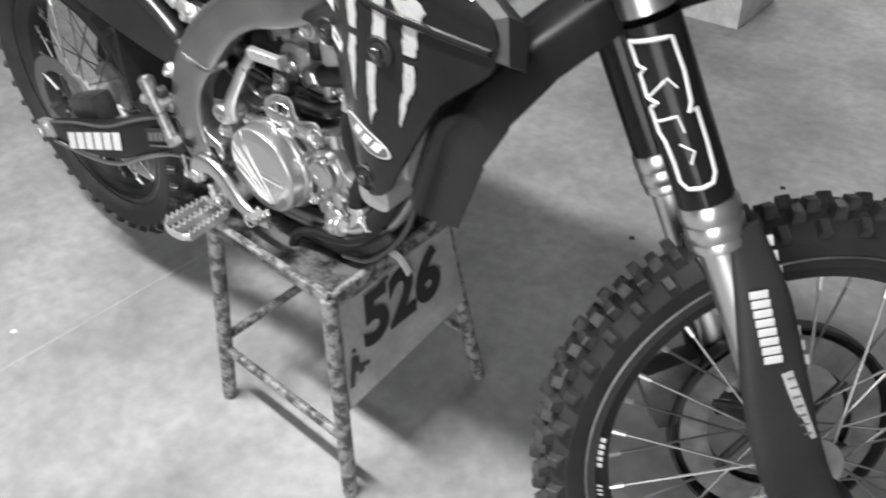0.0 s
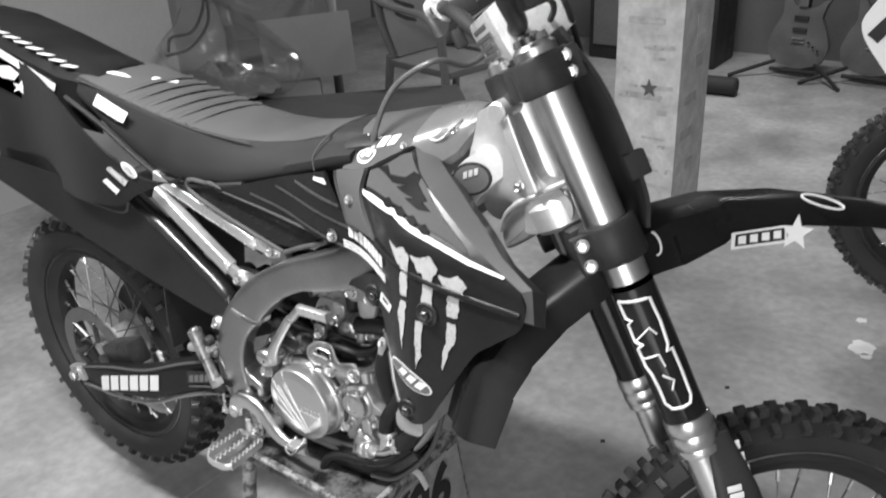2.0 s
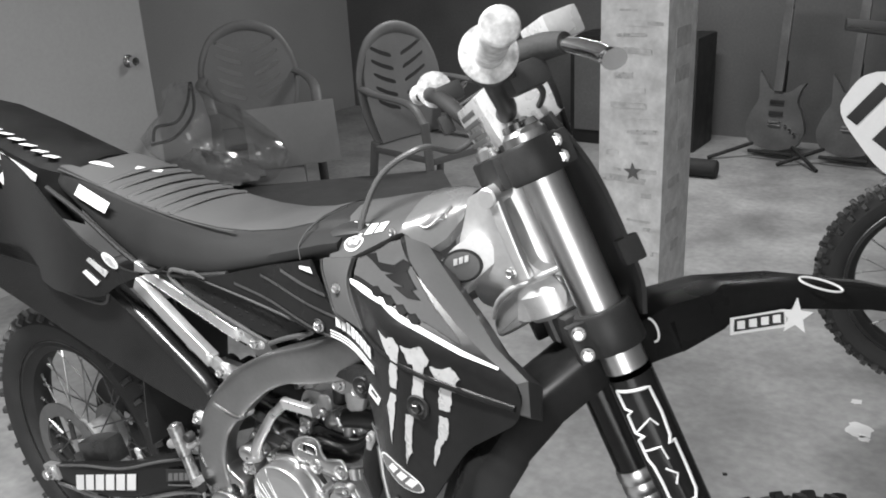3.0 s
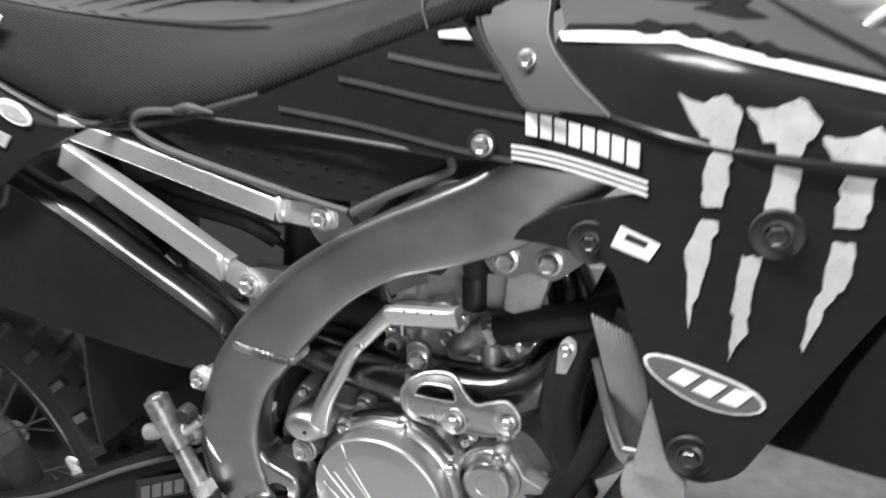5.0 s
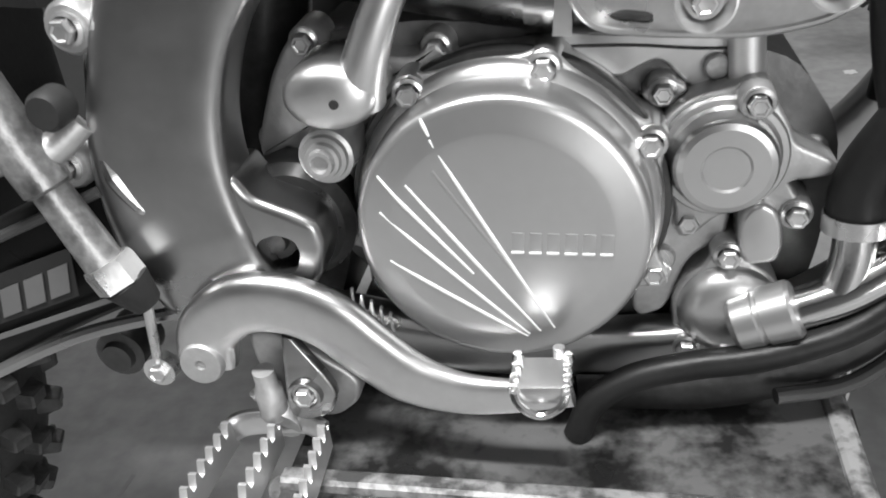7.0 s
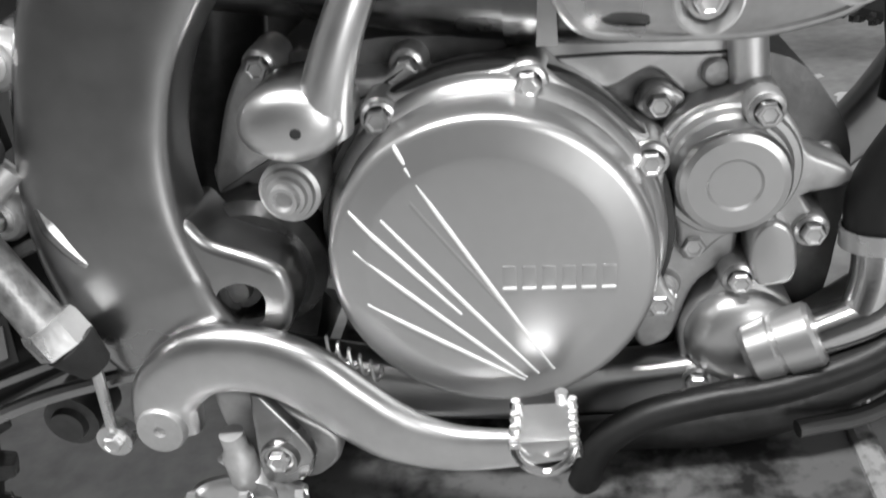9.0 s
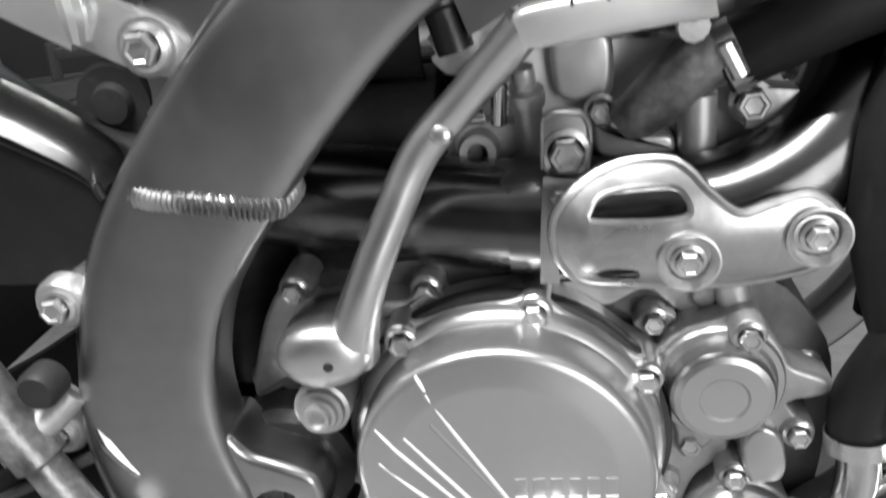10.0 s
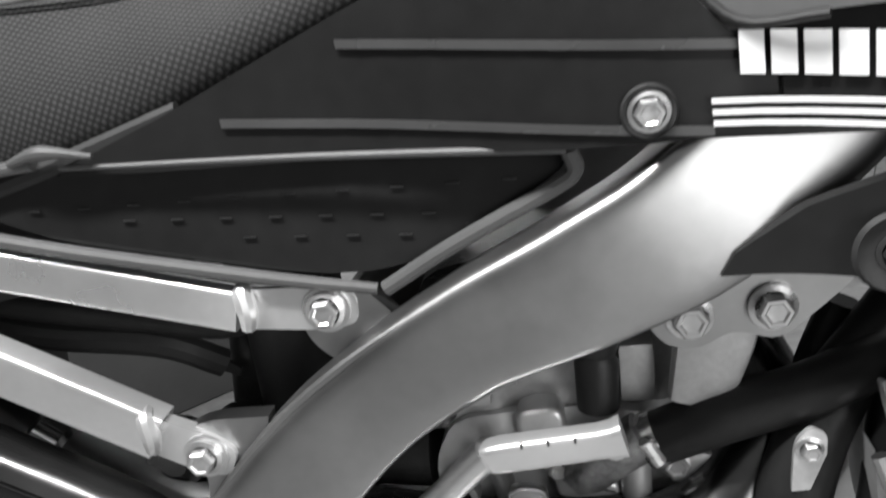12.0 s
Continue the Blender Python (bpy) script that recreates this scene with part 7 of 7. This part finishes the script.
def writing(text, size, at, mat, parent, m, extrude=0.0008, bold=0.0, sx=1.0, name="digits"):
    cu = bpy.data.curves.new("text", "FONT")
    cu.body, cu.size, cu.extrude, cu.offset = text, size, extrude, bold
    ob = new("text", cu)
    dg = bpy.context.evaluated_depsgraph_get()
    mesh = bpy.data.meshes.new_from_object(ob.evaluated_get(dg))
    bpy.data.objects.remove(ob)
    bpy.data.curves.remove(cu)
    mesh.transform(m @ Matrix.Translation(at) @ Matrix.Diagonal((sx, 1, 1, 1)))
    mesh.materials.clear()
    mesh.materials.append(mat)
    o = new(name, mesh)
    o.parent = parent
    return o


M.translation = d + nrm * 0.0185
digits = writing("526", 0.15, (0, 0, 0), BLACK, board, Matrix(), 0.0008, 0.0055, name="race_number")
xs, ys = [v.co.x for v in digits.data.vertices], [v.co.y for v in digits.data.vertices]
fit_box = Matrix.Translation((0.048, 0.168, 0)) @ Matrix.Diagonal((0.182 / (max(xs) - min(xs)), 0.108 / (max(ys) - min(ys)), 1, 1)) @ Matrix.Translation((-min(xs), -min(ys), 0))
digits.data.transform(M @ fit_box)
for i, (x, z, w, h) in enumerate(((0.018, 0.145, 0.010, 0.06), (0.027, 0.155, 0.012, 0.03), (0.036, 0.14, 0.012, 0.018), (0.048, 0.142, 0.014, 0.007), (0.024, 0.185, 0.008, 0.008), (0.098, 0.275, 0.02, 0.006))):
    part("worn_print", block((w, h, 0.0012), (x, z, 0.0), (0, 0, 8 * (i % 3) - 8), bev=0.0003, m=M), DARKMETAL, board)
# strap hanging from the engine over the panel
part("panel_rail", rod(d + ez * 0.06, c - ez * 0.008, 0.007, seg=12), RUSTY, stand)
strap = part("tie_strap", sweep([(0.121, -0.05, 0.4385), (0.144, -0.048, 0.4385), (0.158, -0.044, 0.43), (0.164, -0.036, 0.405), (0.165, -0.032, 0.392)], 0.006, 8, 8, up=(0, 1, 0.2), box=(1, 0.25), square=4), PRINT, None, "")
tagged(strap, "pale fabric tie strap looped over the stand", "strap")
# ---- room things ----
post = thing("pillar", "square pillar wrapped in printed picture paper", "pillar")
part("post_core", block((0.246, 0.30, HT), (-0.238, 2.05, HT / 2), bev=0.006), PRINT, post)
PX, PY = -0.361, 1.898
rng = random.Random(21)
for i in range(46):
    z = 0.25 + i * 0.047 + rng.uniform(-0.01, 0.01)
    n = rng.randint(1, 3)
    for k in range(n):
        w = rng.uniform(0.03, 0.14)
        x = PX + rng.uniform(0.0, 0.246 - w) + w / 2
        part("printed_patch", block((w, 0.0015, rng.uniform(0.004, 0.022)), (x, PY - 0.0007 * k, z), (0, rng.uniform(-4, 4), 0), bev=0), rng.choice((GREYPALE, GREYPALE, PRINT, PALE)), post, smooth=False)
for i in range(16):
    z = 0.3 + i * 0.13
    part("printed_patch", block((0.0015, rng.uniform(0.06, 0.16), rng.uniform(0.03, 0.08)), (-0.1145, 2.05 + rng.uniform(-0.06, 0.06), z), bev=0), rng.choice((GREYPALE, PRINT)), post, smooth=False)
bm = bmesh.new()
sc = Vector((-0.226, 1.896, 0.613))
pts = [(sc.x + r * math.cos(a), sc.z + r * math.sin(a), 1) for r, a in ((0.036 if k % 2 == 0 else 0.0145, radians(94 + 36 * k)) for k in range(10))]
part("star", panel(pts, flat(1.8955), 0.001, 0.2), DARKWALL, post, "dark five-pointed star")

# door leaf standing open
door = tagged(new("door_1"), "pale painted flush door standing open", "door", kind="structure")
part("leaf", block((0.045, 0.85, 2.03), (-2.80, 1.405, 1.02), bev=0.004), WALL, door)
for s in (1, -1):
    part("door_knob", lathe([(0, 0.062), (0.02, 0.06), (0.027, 0.045), (0.022, 0.03), (0.011, 0.022), (0.011, 0.008), (0.032, 0.006), (0.034, 0), (0, 0)], axis((-2.80 + 0.0225 * s, 1.71, 0.945), (s, 0, 0)), 28), CHROME, door, "round metal knob")
part("latch_plate", block((0.024, 0.004, 0.06), (-2.80, 1.831, 0.945), bev=0.001), STEEL, door)
tagged(part("wall_partition", block((0.1, 4.18, HT), (-2.87, -1.12, HT / 2), bev=0), WALL, smooth=False), "plain painted partition wall", "wall", kind="structure")


def chair(label, loc, rz):
    """A moulded garden chair: slatted round back, arms, seat and four legs."""
    ch = thing("plastic_chair", label, "chair", group="garden chairs")
    m = pose(*loc, 0, 0, rz) @ Matrix.Diagonal((1, 1, 1.2, 1))

    def cp(name, bm):
        bmesh.ops.transform(bm, matrix=m, verts=bm.verts)
        return part(name, bm, CHAIRMAT, ch)
    cp("seat", block((0.46, 0.44, 0.03), (0, 0, 0.42), bev=0.014))
    arch = [(-0.19, 0.2, 0.44), (-0.235, 0.23, 0.57), (-0.24, 0.25, 0.70), (-0.18, 0.27, 0.81), (-0.09, 0.28, 0.86), (0.0, 0.283, 0.875), (0.09, 0.28, 0.86), (0.18, 0.27, 0.81), (0.24, 0.25, 0.70), (0.235, 0.23, 0.57), (0.19, 0.2, 0.44)]
    cp("back_frame", sweep(arch, 0.022, 8, 12, up=(0, 1, 0), box=(0.6, 1.1)))
    shell = panel([(-0.19, 0.44, 1), (-0.235, 0.57), (-0.24, 0.70), (-0.18, 0.81), (-0.09, 0.86), (0.09, 0.86), (0.18, 0.81), (0.24, 0.70), (0.235, 0.57), (0.19, 0.44, 1)], lambda x, z: 0.19 + 0.22 * (z - 0.44) - 0.4 * x * x, 0.008, 0.05)
    back = part("back_panel", shell, CHAIRMAT, ch)
    slots = []
    for i in range(5):
        for s in (-1, 1):
            z = 0.56 + i * 0.052
            slots.append(panel([(0.03 * s, z - 0.012), (0.10 * s, z + 0.008), (0.165 * s, z + 0.036), (0.165 * s, z + 0.052), (0.10 * s, z + 0.026), (0.03 * s, z + 0.006)], flat(0.0), 0.5, 0.3))
    cut(back, slots)
    back.data.transform(m)
    for s in (-1, 1):
        cp("armrest", sweep([(0.245 * s, 0.235, 0.66), (0.275 * s, 0.1, 0.65), (0.27 * s, -0.12, 0.63), (0.26 * s, -0.2, 0.56)], 0.026, 8, 12, up=(0, 0, 1), box=(0.4, 1)))
        cp("leg", sweep([(0.26 * s, -0.2, 0.57), (0.25 * s, -0.21, 0.4), (0.26 * s, -0.25, 0.0)], 0.024, 5, 12, box=(0.6, 1)))
        cp("leg", sweep([(0.22 * s, 0.2, 0.45), (0.24 * s, 0.27, 0.0)], 0.024, 5, 12, box=(0.6, 1)))
    return ch


chair("dark moulded plastic garden chair beside the door", (-2.385, 2.173, 0.0), 55)
chair("dark moulded plastic garden chair with slatted oval back", (-1.389, 2.34, 0.0), 78)

# storage box with a lid, a bag on it and a leaning board
tote = thing("storage_box", "grey plastic storage box with handle slot in its lid", "box")
TM = pose(-1.388, 1.559, 0, 0, 0, 42)
part("body", block((0.95, 0.5, 0.42), (0, 0, 0.21), bev=0.03, m=TM), GREYPLASTIC, tote)
part("lid", block((1.0, 0.55, 0.05), (0, 0, 0.445), bev=0.015, m=TM), GREYPLASTIC, tote)
part("handle_slot", block((0.15, 0.03, 0.004), (0.12, -0.16, 0.4705), bev=0.001, m=TM), BLACK, tote)
board2 = part("cardboard_sheet", block((0.42, 0.012, 0.285), (-1.876, 1.867, 0.615), (-6, -3, 44), bev=0.002), CARD)
tagged(board2, "pale cardboard sheet leaning behind a plastic bag", "cardboard")
crate = thing("low_crate", "dark low wooden crate under the bag", "crate")
part("body", block((0.7, 0.6, 0.47), (-2.091, 1.641, 0.235), (0, 0, 45), bev=0.01), DARKWALL, crate)


def bag_mesh(cx, cy, z0, rx, ry, h, seed):
    bm = bmesh.new()
    bmesh.ops.create_uvsphere(bm, u_segments=40, v_segments=26, radius=1)
    for v in bm.verts:
        t = max(0.0, min(1.0, (v.co.z + 1) / 2))
        pinch = 1 - 0.75 * t ** 1.5
        n1 = noise.noise(Vector((v.co.x * 1.6 + seed, v.co.y * 1.6, v.co.z * 1.2)))
        n2 = noise.noise(Vector((v.co.x * 5 + seed, v.co.y * 5, v.co.z * 3)))
        k = pinch * (1 + 0.25 * n1) + 0.16 * abs(n2)
        lean = 0.13 * t * h / 0.44
        v.co = Vector((cx - lean + v.co.x * rx * k, cy - lean + v.co.y * ry * k, z0 + h * t + 0.03 * n2 * t))
    return bm


FILM = material("clear_film", 0.9, 0.12, 0.0, 0.1, 8, 24, 0.5)
fn = FILM.node_tree
clear, shine, blend = fn.nodes.new("ShaderNodeBsdfTransparent"), fn.nodes.new("ShaderNodeBsdfGlossy"), fn.nodes.new("ShaderNodeMixShader")
shine.inputs["Roughness"].default_value = 0.16
blend.inputs[0].default_value = 0.2
fn.links.new(fn.nodes["Bump"].outputs[0], shine.inputs["Normal"])
fn.links.new(clear.outputs[0], blend.inputs[1])
fn.links.new(shine.outputs[0], blend.inputs[2])
fn.links.new(blend.outputs[0], fn.nodes["Material Output"].inputs["Surface"])
bagt = thing("plastic_bag", "clear plastic bag with dark gear inside on a crate", "bag")
part("film", bag_mesh(-1.939, 1.565, 0.47, 0.41, 0.27, 0.45, 2.0), FILM, bagt)
part("contents", bag_mesh(-2.017, 1.523, 0.475, 0.29, 0.19, 0.13, 5.0), CHAIRMAT, bagt)
part("tie_cord", sweep([(-2.250, 1.383, 0.66), (-2.240, 1.403, 0.72), (-2.170, 1.463, 0.74), (-2.130, 1.503, 0.82), (-2.140, 1.543, 0.9), (-2.100, 1.503, 0.78), (-2.150, 1.423, 0.68), (-2.240, 1.363, 0.65)], 0.007, 8, 8), BLACK, bagt)


def guitar(label, loc, rz, wood):
    g = thing("electric_guitar", label, "guitar", group="guitars on stands")
    m = pose(*loc, 0, 0, rz) @ pose(0, 0, 0, -8, 0, 0)

    def gp(name, bm, mat, lab=""):
        bmesh.ops.transform(bm, matrix=m, verts=bm.verts)
        return part(name, bm, mat, g, lab)
    gp("body", panel([(-0.15, 0.03), (0, -0.01), (0.15, 0.03), (0.19, 0.13), (0.155, 0.24), (0.115, 0.31), (0.135, 0.39), (0.158, 0.425, 1), (0.12, 0.41), (0.075, 0.37), (0.03, 0.36), (-0.05, 0.37), (-0.08, 0.42), (-0.13, 0.49, 1), (-0.125, 0.42), (-0.115, 0.31), (-0.155, 0.24), (-0.19, 0.13)], flat(-0.022), 0.044), wood)
    gp("neck", block((0.055, 0.022, 0.62), (0, -0.03, 0.68), bev=0.006), WOOD)
    gp("headstock", block((0.08, 0.018, 0.17), (0.01, -0.025, 1.06), (0, 6, 0), bev=0.01), wood)
    gp("bridge", block((0.08, 0.014, 0.03), (0, -0.03, 0.17), bev=0.004), CHROME)
    for z in (0.23, 0.30):
        gp("pickup", block((0.085, 0.012, 0.026), (0, -0.028, z), bev=0.003), BLACK)
    for i in range(3):
        gp("knob", rod((0.07 + i * 0.03, -0.022, 0.16 - i * 0.022), (0.07 + i * 0.03, -0.04, 0.16 - i * 0.022), 0.009, seg=12), CHROME)
    st = thing("guitar_stand", "black folding guitar stand on the floor", "stand", group="guitar stands")
    mm = pose(loc[0], loc[1], 0, 0, 0, rz)
    for p, q in (((0, 0.1, 0.14), (-0.34, -0.2, 0.012)), ((0, 0.1, 0.14), (0.34, -0.2, 0.012)), ((0, 0.1, 0.14), (0, 0.3, 0.012)), ((0, 0.1, 0.13), (0, 0.14, 0.6)), ((-0.14, -0.045, 0.05), (0.14, -0.045, 0.05))):
        part("tube", rod(mm @ Vector(p), mm @ Vector(q), 0.012, seg=10), BLACK, st)


guitar("dark lacquered electric guitar with chrome hardware on a stand", (-0.358, 4.588, 0.06), -6, WOOD)
guitar("dark double-cutaway electric guitar beside another guitar", (0.072, 4.579, 0.06), -6, WOOD)
pipe = part("black_roller", lathe([(0, 0), (0.045, 0), (0.055, 0.01), (0.055, 0.34), (0.045, 0.35), (0, 0.35)], axis((-0.883, 4.004, 0.055), (1, 0.05, 0)), 24), RUBBER)
tagged(pipe, "short black rubber roller lying on the concrete floor", "roller")
amp = thing("speaker_cabinet", "black speaker cabinet standing against the dark wall", "speaker")
part("body", block((0.9, 0.4, 0.75), (-1.302, 4.743, 0.375), bev=0.02), BLACK, amp)
part("grille", block((0.82, 0.02, 0.6), (-1.302, 4.538, 0.4), bev=0.005), DARKWALL, amp)

# second motorcycle, its rear end in view
bike2 = thing("motorcycle", "second motocross motorcycle with white side plate parked behind", "motorcycle")
keep, bike = bike, bike2
W2 = Matrix.Translation((0.792, 1.69, 0.455)) @ Matrix.Rotation(radians(12), 4, "Z") @ Matrix.Rotation(radians(90), 4, "X")
w2 = wheel("rear_wheel", W2, 0.246, 0.318, 0.054, 40, 24, 0.06, "spoked rear wheel with knobbly tyre", False)
bike = keep
B2 = Matrix.Translation((0.792, 1.69, 0.455)) @ Matrix.Rotation(radians(12), 4, "Z")
for s in (1, -1):
    part("swingarm", sweep([B2 @ Vector((-0.04, -0.12 * s, -0.02)), B2 @ Vector((0.15, -0.13 * s, 0.03)), B2 @ Vector((0.45, -0.12 * s, 0.11))], [0.026, 0.034, 0.036], 6, 14, up=(0, 1, 0), box=(0.4, 1), square=4), PALE, bike2, "pale aluminium swingarm")
part("arm_sticker", block((0.07, 0.002, 0.022), (0.06, -0.148, 0.012), (0, -13, 0), bev=0.0005, m=B2), GREYPLASTIC, bike2)
part("rear_caliper", block((0.1, 0.05, 0.06), (0.1, -0.08, 0.07), bev=0.014, m=B2), DARKMETAL, bike2)
bm = panel([(-0.33, 0.51), (-0.28, 0.60), (-0.22, 0.62), (0.30, 0.52, 1), (0.26, 0.30), (-0.02, 0.26), (-0.20, 0.34)], flat(-0.13), 0.005)
bmesh.ops.transform(bm, matrix=B2, verts=bm.verts)
pl2 = part("number_plate", bm, WHITE, bike2, "white side plate with dark bars")
for x, z, w, h, r in ((-0.25, 0.53, 0.035, 0.12, 38), (-0.17, 0.45, 0.08, 0.10, 38), (-0.04, 0.42, 0.09, 0.13, 30)):
    part("plate_bar", block((w, 0.003, h), (x, -0.133, z), (0, r, 0), bev=0.001, m=B2), BLACK, pl2)
part("rear_fender", sweep([B2 @ Vector((-0.32, 0, 0.72)), B2 @ Vector((0, 0, 0.68)), B2 @ Vector((0.3, 0, 0.64))], [0.07, 0.09, 0.1], 6, 16, up=(0, 1, 0), box=(1, 0.2)), BLACK, bike2)
part("seat", sweep([B2 @ Vector((0.1, 0, 0.69)), B2 @ Vector((0.5, 0, 0.62)), B2 @ Vector((0.9, 0, 0.66))], 0.1, 6, 16, up=(0, 1, 0), box=(0.9, 0.4)), SEATDARK, bike2)
part("frame", sweep([B2 @ Vector((0.45, 0, 0.1)), B2 @ Vector((0.5, 0, 0.35)), B2 @ Vector((0.75, 0, 0.6)), B2 @ Vector((1.1, 0, 0.7))], 0.09, 6, 14, up=(0, 1, 0), box=(1, 0.4)), ALU, bike2)
part("engine", block((0.35, 0.26, 0.4), (0.68, 0, 0.2), bev=0.06, m=B2), CAST, bike2)
stand2 = thing("bike_stand", "dark steel stand under the second motorcycle", "stand")
part("top_plate", block((0.3, 0.26, 0.012), (0.66, 0, 0.0 - 0.03), bev=0.004, m=B2), RUSTY, stand2)
for sx in (-1, 1):
    for sy in (-1, 1):
        p = B2 @ Vector((0.66 + 0.13 * sx, 0.11 * sy, -0.035))
        part("leg", rod(p, (p.x + 0.02 * sx, p.y + 0.03 * sy, 0.0), 0.013), RUSTY, stand2)

# tube lamps on the ceiling
for x, y in ((-0.55, -0.75), (-0.55, 2.6)):
    fx = thing("ceiling_light", "white batten light with a bare tube", "light", group="ceiling lights")
    part("batten", block((1.4, 0.1, 0.04), (x, y, HT - 0.02), bev=0.006), CEIL, fx)
